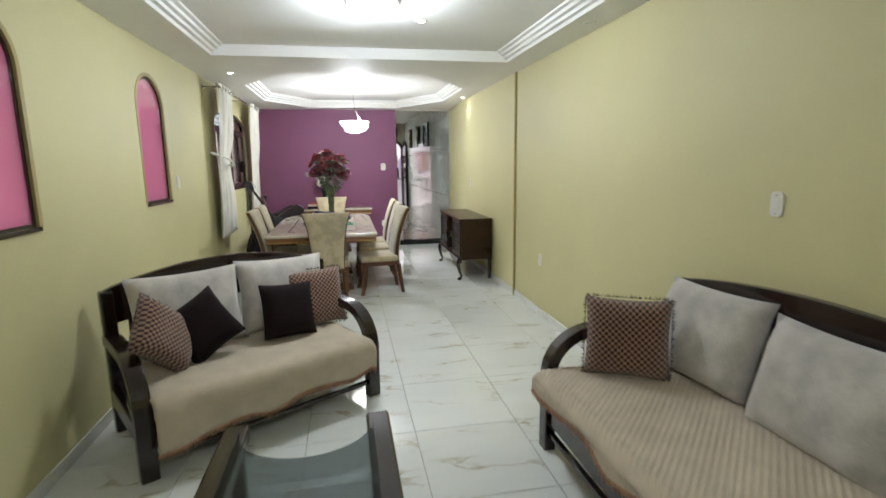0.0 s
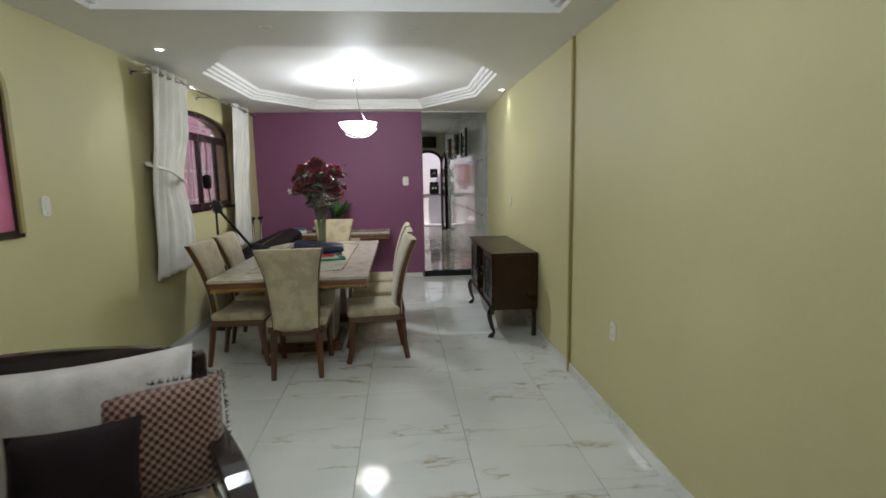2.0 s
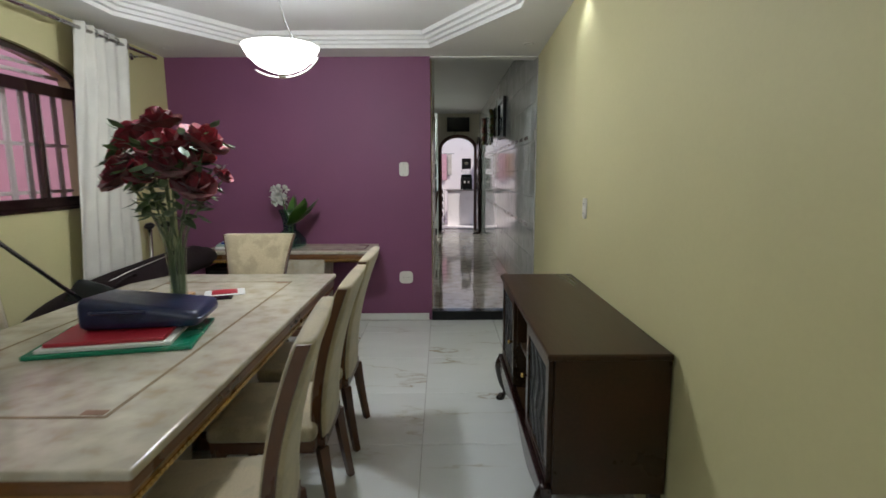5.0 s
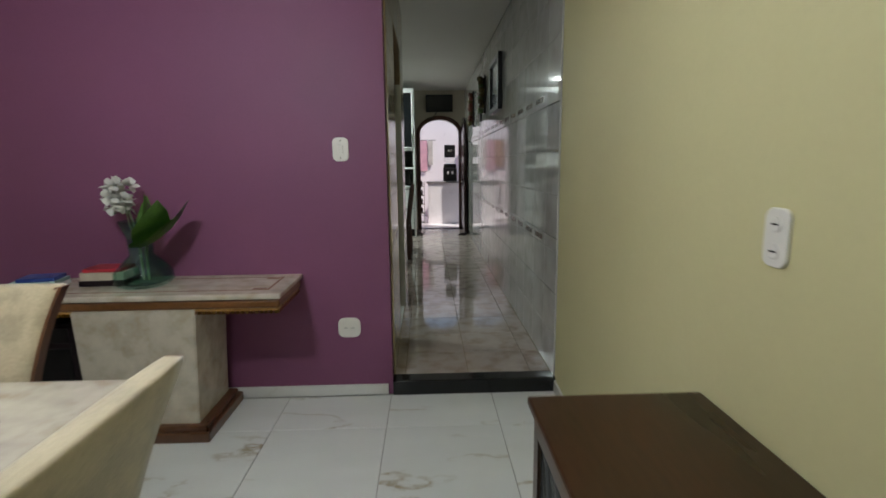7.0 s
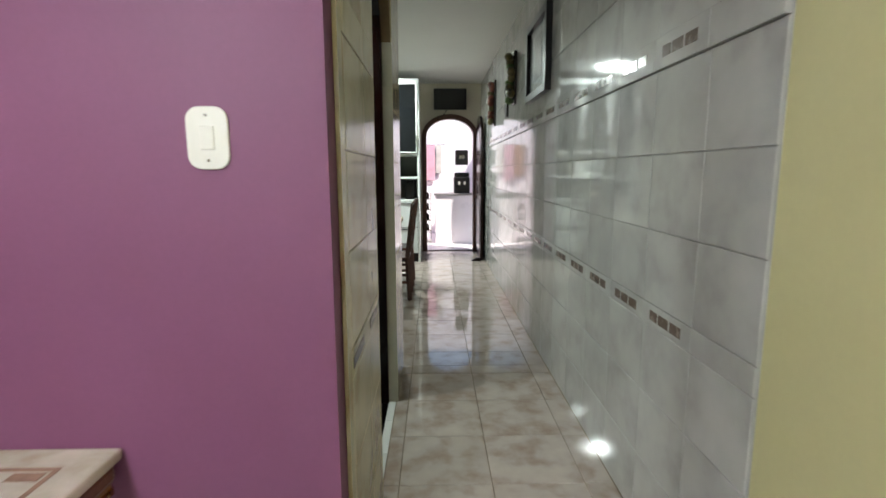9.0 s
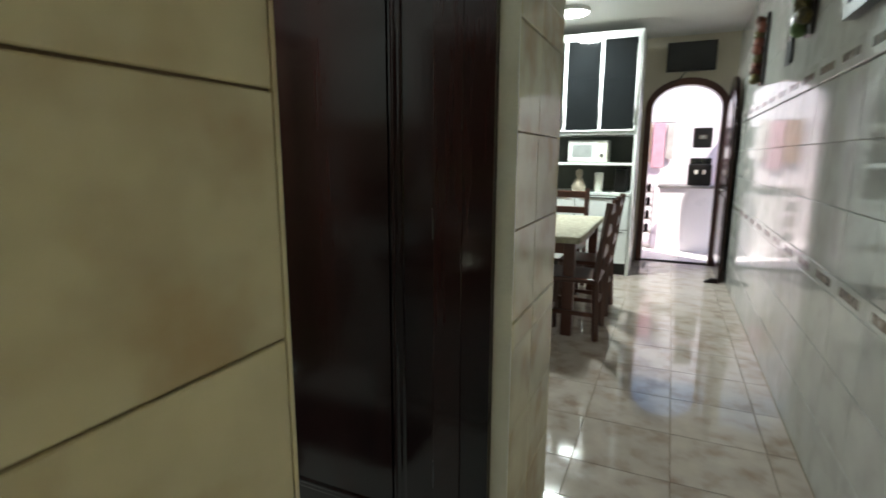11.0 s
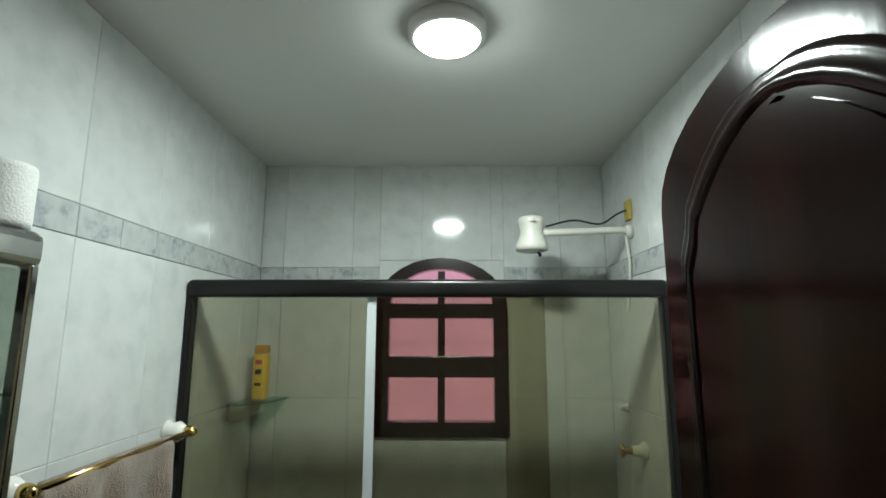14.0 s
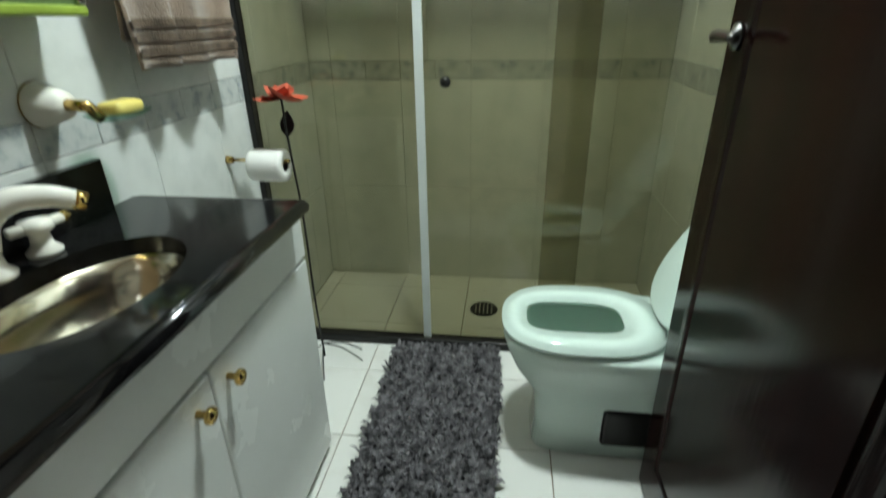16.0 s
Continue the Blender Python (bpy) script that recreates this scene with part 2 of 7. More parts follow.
SUEDE = material("beige_suede", (0.57, 0.48, 0.31), 0.85, vary=0.19, scale=9, fine=120, bump=0.12, sheen=0.4, tint=(0.455, 0.385, 0.25))
for stop, at in zip(SUEDE.node_tree.nodes["Color Ramp"].color_ramp.elements, (0.43, 0.53)):
    stop.position = at
VELVET = material("light_grey_velvet", (0.66, 0.62, 0.57), 0.85, vary=0.16, scale=8, fine=150, bump=0.15, sheen=0.5)
THROW = material("beige_throw_cloth", (0.61, 0.515, 0.385), 0.92, vary=0.08, scale=8, fine=220, bump=0.5, sheen=0.2)
FRINGE = material("peach_fringe", (0.50, 0.29, 0.18), 0.95, vary=0.15, scale=20, fine=250, bump=0.4)
BLACK_CLOTH = material("black_cloth", (0.018, 0.0095, 0.0105), 0.9, vary=0.2, fine=200, bump=0.3, sheen=0.0, spec=0.2)
CHECK = check_cloth("checked_cushion_cloth", (0.40, 0.25, 0.17), (0.040, 0.010, 0.011), 0.0155)
CURTAIN = material("white_curtain_cloth", (0.72, 0.70, 0.63), 0.85, vary=0.05, fine=250, bump=0.15, sheen=0.2)
PINK_WALL = material("pink_render", (0.50, 0.24, 0.33), 0.8, vary=0.06, scale=3, fine=40, bump=0.1)
GLASS = glass("clear_glass", (0.96, 0.97, 0.96))
# pink tint and haze stand in for the sunlit pink wall behind clear panes
PINK_VIEW_GLASS = frosted("pink_view_glass", (0.95, 0.70, 0.77), 0.5)
BATH_GROUT = material("pale_grout", (0.68, 0.70, 0.68), 0.7, vary=0.06)
BRONZE_GLASS = glass("bronze_glass", (0.765, 0.75, 0.66))
VASE_GLASS = glass("green_vase_glass", (0.64, 0.86, 0.80))
OCHRE = material("ochre_paint", (0.40, 0.32, 0.11), 0.5, vary=0.08, scale=5)
GREEN_GLASS = glass("green_glass", (0.66, 0.80, 0.73))
STEEL = material("brushed_steel", (0.55, 0.53, 0.50), 0.25, 1.0, vary=0.05, bump=0.02)
DARK_STEEL = material("worn_dark_steel", (0.16, 0.155, 0.15), 0.3, 1.0, vary=0.2, bump=0.02)
CHROME = material("chrome", (0.75, 0.75, 0.75), 0.1, 1.0, vary=0.02, bump=0.0)
BRASS = material("polished_brass", (0.72, 0.50, 0.18), 0.15, 1.0, vary=0.05, bump=0.0)
BLACK_METAL = material("black_metal", (0.012, 0.011, 0.011), 0.35, 0.4, vary=0.1, bump=0.02)
BLACK_GLOSS = material("black_gloss", (0.008, 0.009, 0.010), 0.06, vary=0.1, bump=0.0, rough_vary=0.02)
PORCELAIN = material("mint_porcelain", (0.62, 0.74, 0.68), 0.08, vary=0.02, bump=0.0, rough_vary=0.03, coat=0.5)
WHITE_PORCELAIN = material("white_porcelain", (0.78, 0.76, 0.70), 0.1, vary=0.02, bump=0.0, rough_vary=0.03)
LACQUER = material("white_lacquer", (0.74, 0.76, 0.74), 0.25, vary=0.02, bump=0.0)

# ---- building helpers ----
def link(name, bm, mat, smooth=False):
    me = bpy.data.meshes.new(name)
    bm.to_mesh(me)
    bm.free()
    if smooth:
        for p in me.polygons:
            p.use_smooth = True
    me.materials.append(mat)
    return new(name, me)


def part(name, bm, mat, parent, label="", smooth=False):
    ob = link(name, bm, mat, smooth)
    ob.parent = parent
    if label:
        ob["label"] = label
    return ob


def thing(name, label, category, group="", at=(0, 0, 0), rz=0.0):
    ob = new(name)
    ob.empty_display_size = 0.1
    ob.matrix_world = pose(*at, 0, 0, rz)
    return tagged(ob, label, category, group)


def add_box(bm, x0, x1, y0, y1, z0, z1, bevel=0.0, seg=2):
    vs = [bm.verts.new((x, y, z)) for x in (x0, x1) for y in (y0, y1) for z in (z0, z1)]
    fs = [bm.faces.new([vs[i] for i in q]) for q in ((0, 1, 3, 2), (4, 6, 7, 5), (0, 4, 5, 1), (2, 3, 7, 6), (0, 2, 6, 4), (1, 5, 7, 3))]
    if bevel:
        es = list({e for f in fs for e in f.edges})
        bmesh.ops.bevel(bm, geom=es, offset=bevel, segments=seg, affect="EDGES", profile=0.5)
    return bm


def box(x0, x1, y0, y1, z0, z1, bevel=0.0, seg=2):
    return add_box(bmesh.new(), x0, x1, y0, y1, z0, z1, bevel, seg)


def lathe(profile, seg=32, bm=None, cx=0.0, cy=0.0, sx=1.0, sy=1.0):
    """A turned body from (radius, height) pairs."""
    bm = bm or bmesh.new()
    rings = []
    for r, z in profile:
        if r < 1e-5:
            rings.append([bm.verts.new((cx, cy, z))])
        else:
            rings.append([bm.verts.new((cx + sx * r * math.cos(2 * math.pi * k / seg), cy + sy * r * math.sin(2 * math.pi * k / seg), z)) for k in range(seg)])
    for a, b in zip(rings, rings[1:]):
        for k in range(seg):
            q = [a[k % len(a)], a[(k + 1) % len(a)], b[(k + 1) % len(b)], b[k % len(b)]]
            q = list(dict.fromkeys(q))
            if len(q) > 2:
                bm.faces.new(q)
    return bm


def tube(points, radius, seg=10, bm=None, taper=None, flat=1.0):
    """A rounded rod along points; taper gives a radius factor at each."""
    bm = bm or bmesh.new()
    pts = [Vector(p) for p in points]
    rings = []
    ref = None
    for i, p in enumerate(pts):
        d = (pts[min(i + 1, len(pts) - 1)] - pts[max(i - 1, 0)]).normalized()
        if ref is None:
            ref = Vector((0, 0, 1)) if abs(d.z) < 0.9 else Vector((1, 0, 0))
        u = d.cross(ref).normalized()
        v = d.cross(u).normalized()
        ref = -v if ref.dot(v) < 0 else v
        r = radius * (taper[i] if taper else 1)
        rings.append([bm.verts.new(p + r * (math.cos(2 * math.pi * k / seg) * u + flat * math.sin(2 * math.pi * k / seg) * v)) for k in range(seg)])
    for a, b in zip(rings, rings[1:]):
        for k in range(seg):
            bm.faces.new((a[k], a[(k + 1) % seg], b[(k + 1) % seg], b[k]))
    bm.faces.new(rings[0])
    bm.faces.new(rings[-1][::-1])
    bmesh.ops.recalc_face_normals(bm, faces=bm.faces)
    return bm


def smooth_line(points, n=8):
    """Points along a Catmull-Rom curve."""
    p = [Vector(q) for q in points]
    p = [2 * p[0] - p[1]] + p + [2 * p[-1] - p[-2]]
    out = []
    for i in range(1, len(p) - 2):
        for k in range(n):
            t = k / n
            out.append(0.5 * (2 * p[i] + (p[i + 1] - p[i - 1]) * t + (2 * p[i - 1] - 5 * p[i] + 4 * p[i + 1] - p[i + 2]) * t * t + (3 * p[i] - p[i - 1] - 3 * p[i + 1] + p[i + 2]) * t ** 3))
    out.append(p[-2])
    return out


def prism(outline, depth0, depth1, axis="y", bevel=0.0):
    """An outline of (a, b) pairs pushed along an axis: y gives (x, z), x gives (y, z), z gives (x, y)."""
    bm = bmesh.new()
    place = {"y": lambda a, b, d: (a, d, b), "x": lambda a, b, d: (d, a, b), "z": lambda a, b, d: (a, b, d)}[axis]
    lo = [bm.verts.new(place(a, b, depth0)) for a, b in outline]
    hi = [bm.verts.new(place(a, b, depth1)) for a, b in outline]
    n = len(lo)
    caps = [bm.faces.new(lo), bm.faces.new(hi[::-1])]
    for k in range(n):
        bm.faces.new((lo[k], hi[k], hi[(k + 1) % n], lo[(k + 1) % n]))
    bmesh.ops.recalc_face_normals(bm, faces=bm.faces)
    if bevel:
        es = list({e for f in bm.faces if len(f.verts) == n and n > 4 for e in f.edges}) or list(bm.edges)
        bmesh.ops.bevel(bm, geom=es, offset=bevel, segments=2, affect="EDGES", profile=0.5)
    return bm


def ring_frame(outer, inner, d0, d1, axis="y"):
    """A frame between two outlines of the same count, open at its ends if they are not closed."""
    bm = bmesh.new()
    place = {"y": lambda a, b, d: (a, d, b), "x": lambda a, b, d: (d, a, b), "z": lambda a, b, d: (a, b, d)}[axis]
    rows = [[bm.verts.new(place(a, b, d)) for a, b in o] for o, d in ((outer, d0), (outer, d1), (inner, d1), (inner, d0))]
    n = len(outer)
    for k in range(n):
        j = (k + 1) % n
        for r in range(4):
            s = (r + 1) % 4
            bm.faces.new((rows[r][k], rows[r][j], rows[s][j], rows[s][k]))
    bmesh.ops.recalc_face_normals(bm, faces=bm.faces)
    return bm


def arch_line(a0, a1, z0, spring, top, n=14, flat=2.0):
    """The outline of an arched opening, from its lower a0 corner over the arch to its lower a1 corner."""
    mid, half = (a0 + a1) / 2, (a1 - a0) / 2
    pts = [(a0, z0)]
    for k in range(n + 1):
        c = math.cos(math.pi * (1 - k / n))
        s = math.sin(math.pi * k / n)
        pts.append((mid + half * c, spring + (top - spring) * s))
    return pts + [(a1, z0)]


def wall(name, axis, d0, d1, a0, a1, z0, z1, mat, openings=(), n=14):
    """A wall with its thickness and arched or straight openings: (a_lo, a_hi, z_lo, spring, top)."""
    bm = bmesh.new()

    def column(p, q, lo_p, lo_q, hi_p, hi_q):
        if q - p < 1e-6 or max(hi_p - lo_p, hi_q - lo_q) < 1e-6:
            return
        spots = [(p, lo_p), (q, lo_q), (q, hi_q), (p, hi_p)]
        f = [bm.verts.new((a, d0, z) if axis == "y" else (d0, a, z)) for a, z in spots]
        g = [bm.verts.new((a, d1, z) if axis == "y" else (d1, a, z)) for a, z in spots]
        bm.faces.new(f)
        bm.faces.new(g[::-1])
        for k in range(4):
            bm.faces.new((f[k], g[k], g[(k + 1) % 4], f[(k + 1) % 4]))

    edge = a0
    for lo, hi, zb, spring, top in sorted(openings):
        column(edge, lo, z0, z0, z1, z1)
        column(lo, hi, z0, z0, zb, zb)
        line = arch_line(lo, hi, zb, spring, top, n)[1:-1]
        for (p, zp), (q, zq) in zip(line, line[1:]):
            column(p, q, zp, zq, z1, z1)
        edge = hi
    column(edge, a1, z0, z0, z1, z1)
    bmesh.ops.recalc_face_normals(bm, faces=bm.faces)
    return tagged(link(name, bm, mat), kind="structure")


def slab(name, x0, x1, y0, y1, z0, z1, mat, bevel=0.0):
    return tagged(link(name, box(x0, x1, y0, y1, z0, z1, bevel), mat), kind="structure")


# ---- the shell ----
BROWN_GROUT = material("brown_grout", (0.24, 0.155, 0.08), 0.85, vary=0.15)
LW, RW, PW, TOP = -1.63, 1.822, 9.66, 2.56
HX0, HX1, HF, HC = 0.885, 1.885, 0.09, 2.86
BX0, BX1, BY0, BY1, BC = -1.33, 0.75, 10.04, 11.60, 2.68
KY0, KY1, KX0 = 11.88, 17.02, -1.8
WIN_A, WIN_B = (2.27, 2.83, 1.285, 2.06, 2.29), (4.27, 4.83, 1.285, 2.06, 2.29)
WIN_C = (6.62, 8.53, 1.26, 2.10, 2.30)
WIN_D = (10.58, 11.14, 1.485, 2.02, 2.235)
slab("floor", LW - 0.2, RW + 0.2, -2.8, 9.74, -0.2, -0.006, GROUT)
wall("wall_west", "x", LW - 0.18, LW, -2.8, PW, -0.2, 3.0, YELLOW, [WIN_A, WIN_B, WIN_C])
wall("wall_east", "x", RW, RW + 0.2, -2.8, 8.0, -0.2, 3.0, YELLOW)
tagged(link("wall_east_end", prism([(RW, 8.0), (1.895, PW), (RW + 0.2, PW), (RW + 0.2, 8.0)], -0.2, 3.0, "z"), YELLOW), kind="structure")
wall("wall_south", "y", -2.8, -2.6, LW, RW, -0.2, 3.0, YELLOW)
wall("wall_purple", "y", PW, PW + 0.14, LW, 0.872, 0.0, 3.0, PURPLE)
slab("lintel", 0.872, 1.895, PW, PW + 0.14, TOP - 0.01, 3.0, OFFWHITE)
slab("threshold", 0.874, HX1 + 0.01, PW - 0.025, PW + 0.085, -0.003, HF + 0.004, BLACK_STONE, 0.006)
slab("floor_hall", KX0, HX1 + 0.15, PW + 0.08, KY1 + 0.15, -0.2, HF - 0.006, BROWN_GROUT)
wall("wall_hall_east", "x", HX1 + 0.006, HX1 + 0.16, PW, KY1, -0.2, 3.0, GROUT)
wall("wall_hall_west", "x", BX1, HX0 - 0.006, PW + 0.14, KY0, -0.2, 3.0, BROWN_GROUT, [(10.445, 11.337, 0.0, 2.12, 2.42)])
wall("wall_bath_south", "y", PW + 0.14, BY0 - 0.006, BX0 - 0.15, BX1, -0.2, 3.0, BATH_GROUT)
wall("wall_bath_north", "y", BY1 + 0.006, KY0, BX0 - 0.15, BX1, -0.2, 3.0, BATH_GROUT)
wall("wall_bath_west", "x", BX0 - 0.15, BX0 - 0.006, BY0 - 0.1, BY1 + 0.1, -0.2, 3.0, BATH_TILE, [WIN_D])
slab("ceiling_bath", BX0 - 0.1, BX1, BY0 - 0.1, BY1 + 0.1, BC, BC + 0.1, OFFWHITE)
slab("ceiling_hall", KX0 - 0.1, HX1 + 0.15, PW + 0.02, KY1 + 0.1, HC, HC + 0.1, OFFWHITE)
wall("wall_kitchen_west", "x", KX0 - 0.15, KX0, KY0 - 0.2, KY1, -0.2, 3.0, OFFWHITE)
CREAM = material("cream_paint", (0.66, 0.60, 0.47), 0.5, vary=0.05, scale=2, bump=0.03)
wall("wall_kitchen_north", "y", KY1, KY1 + 0.15, KX0, HX1 + 0.15, -0.2, 3.0, CREAM, [(0.95, 1.80, HF - 0.1, 2.02, 2.33)])


def ceiling_with_trays():
    """The lowered border at TOP with two trays: a rectangle over the sofas, an octagon over the table."""
    LW, RW = -1.64, 1.91
    bm = bmesh.new()
    y0, y1 = -2.6, PW
    rect = [(-1.24, -2.0), (1.54, -2.0), (1.54, 5.03), (-1.24, 5.03)]
    octo = [(-0.66, 5.86), (0.88, 5.86), (1.51, 6.88), (1.51, 8.26), (0.88, 9.34), (-0.66, 9.34), (-1.28, 8.38), (-1.28, 6.82)]
    spans = [
        [(LW, y0), (RW, y0), (RW, -2.0), (LW, -2.0)],
        [(LW, -2.0), (-1.24, -2.0), (-1.24, 5.03), (LW, 5.03)],
        [(1.54, -2.0), (RW, -2.0), (RW, 5.03), (1.54, 5.03)],
        [(LW, 5.03), (RW, 5.03), (RW, 5.86), (LW, 5.86)],
        [(LW, 5.86), (-0.66, 5.86), (-1.28, 6.82), (LW, 6.82)],
        [(0.88, 5.86), (RW, 5.86), (RW, 6.88), (1.51, 6.88)],
        [(LW, 6.82), (-1.28, 6.82), (-1.28, 8.38), (LW, 8.38)],
        [(1.51, 6.88), (RW, 6.88), (RW, 8.26), (1.51, 8.26)],
        [(LW, 8.38), (-1.28, 8.38), (-0.66, 9.34), (LW, 9.34)],
        [(1.51, 8.26), (RW, 8.26), (RW, 9.34), (0.88, 9.34)],
        [(LW, 9.34), (RW, 9.34), (RW, y1), (LW, y1)],
    ]
    for s in spans:
        lo = [bm.verts.new((x, y, TOP)) for x, y in s]
        hi = [bm.verts.new((x, y, TOP + 0.03)) for x, y in s]
        bm.faces.new(lo)
        bm.faces.new(hi[::-1])
        for k in range(4):
            bm.faces.new((lo[k], hi[k], hi[(k + 1) % 4], lo[(k + 1) % 4]))
    bmesh.ops.recalc_face_normals(bm, faces=bm.faces)
    # stepped mouldings round each tray, rising outwards and up
    for outline, rise in ((rect, 0.10), (octo, 0.12)):
        cx = sum(p[0] for p in outline) / len(outline)
        cy = sum(p[1] for p in outline) / len(outline)

        def inset(d):
            n = len(outline)
            pts = []
            for k in range(n):
                p0, p1, p2 = Vector(outline[k - 1]), Vector(outline[k]), Vector(outline[(k + 1) % n])
                e1, e2 = (p1 - p0).normalized(), (p2 - p1).normalized()
                n1, n2 = Vector((-e1.y, e1.x)), Vector((-e2.y, e2.x))
                m = (n1 + n2).normalized()
                pts.append(p1 + m * (d / max(0.3, m.dot(n1))))
            return pts
        if rise < 0.11:
            ends = lambda d: [Vector((x + (d if x < 0 else -d), y)) for x, y in outline]
        else:
            ends = inset
        prof = [(0.0, TOP + 0.03), (0.035, TOP + 0.03), (0.037, TOP + 0.055), (0.07, TOP + 0.058), (0.073, TOP + 0.082), (0.105, TOP + 0.086), (0.11, TOP + rise)]
        rows = [[bm.verts.new((p.x, p.y, z)) for p in ends(d)] for d, z in prof]
        n = len(outline)
        for a, b in zip(rows, rows[1:]):
            for k in range(n):
                bm.faces.new((a[k], a[(k + 1) % n], b[(k + 1) % n], b[k]))
        bm.faces.new(rows[-1])
    return tagged(link("ceiling", bm, WHITE), kind="structure")


ceiling_with_trays()
slab("roof", LW - 0.2, RW + 0.2, -2.8, PW + 0.1, 2.9, 3.0, WHITE)

# outside: the pink neighbour's wall along the alley, and the bright yard behind the kitchen
slab("ground", -60, 60, -60, 60, -0.4, -0.21, material("concrete", (0.35, 0.33, 0.30), 0.85, vary=0.1, scale=3))
slab("neighbour_wall", -3.8, -3.6, -3.0, 13.5, -0.2, 3.4, PINK_WALL)
YARD_WHITE = material("white_yard_tile", (0.80, 0.76, 0.78), 0.3, vary=0.02, scale=2)
slab("yard_floor", -0.6, 2.7, KY1 + 0.15, 20.2, -0.2, HF, YARD_WHITE)
wall("wall_yard_north", "y", 19.6, 19.8, -0.8, 2.9, -0.2, 2.8, YARD_WHITE)
wall("wall_yard_east", "x", 2.6, 2.8, KY1 + 0.15, 19.6, -0.2, 2.8, YARD_WHITE)
wall("wall_yard_west", "x", -0.8, -0.6, KY1 + 0.15, 19.6, -0.2, 2.8, PINK_WALL)

# ---- living room ----
def pillow(w, h, t, n=12, uv=True):
    """A stuffed cushion, standing in x and z, thick along y, with pinched corners."""
    bm = bmesh.new()
    lay = bm.loops.layers.uv.new("UVMap")
    grids = []
    for side in (1, -1):
        g = []
        for i in range(n + 1):
            row = []
            for j in range(n + 1):
                u, v = 2 * i / n - 1, 2 * j / n - 1
                pin = 1 - 0.07 * (1 - u * u) * abs(v) ** 3, 1 - 0.07 * (1 - v * v) * abs(u) ** 3
                bulge = max(0.0, (1 - u ** 4) * (1 - v ** 4)) ** 0.55
                wob = 0.05 * t * noise.noise(Vector((u * 2.1 + w * 9, v * 2.1, side * 3.0)))
                row.append(bm.verts.new((w / 2 * u * pin[1], side * (t / 2 * bulge + wob * bulge), h / 2 * v * pin[0])))
            g.append(row)
        grids.append(g)
    for side, g in zip((1, -1), grids):
        for i in range(n):
            for j in range(n):
                q = [g[i][j], g[i + 1][j], g[i + 1][j + 1], g[i][j + 1]]
                f = bm.faces.new(q if side < 0 else q[::-1])
                for lp in f.loops:
                    lp[lay].uv = (lp.vert.co.x, lp.vert.co.z)
    bmesh.ops.remove_doubles(bm, verts=bm.verts, dist=0.0008)
    return bm


def fringe(w, h, seed=1):
    """Ragged tufts along a cushion's edge."""
    rng = random.Random(seed)
    bm = bmesh.new()
    for side in range(4):
        for k in range(60):
            a = (k + rng.random()) / 60 * 2 - 1
            e = 0.985
            x, z = {0: (a, e), 1: (a, -e), 2: (e, a), 3: (-e, a)}[side]
            p = Vector((x * w / 2, 0, z * h / 2))
            out = Vector((x if side > 1 else 0, 0, z if side < 2 else 0)).normalized()
            along = Vector((out.z, 0, out.x))
            ln = rng.uniform(0.006, 0.022)
            wd = rng.uniform(0.002, 0.005)
            tip = p + out * ln + along * rng.uniform(-0.01, 0.01) + Vector((0, rng.uniform(-0.008, 0.008), 0))
            v = [bm.verts.new(q) for q in (p - along * wd, p + along * wd, p + Vector((0, 0.006, 0)), tip)]
            for f in ((0, 1, 3), (1, 2, 3), (2, 0, 3), (0, 2, 1)):
                bm.faces.new([v[i] for i in f])
    return bm


def cushion(kind, w, h, t, m, label, group):
    mat = {"check": CHECK, "black": BLACK_CLOTH, "grey": VELVET}[kind]
    root = thing("cushion", label, "cushion", group)
    part("cover", pillow(w, h, t), mat, root, smooth=True)
    if kind == "check":
        part("trim", fringe(w, h, int(w * 1000 + h * 100)), CHECK, root, "ragged cloth edging")
    root.matrix_world = m
    return root


def curved_board(outer, inner, d0, d1, axis):
    """A bent board between two lines of the same count."""
    return prism(list(outer) + list(inner)[::-1], d0, d1, axis, 0.006)


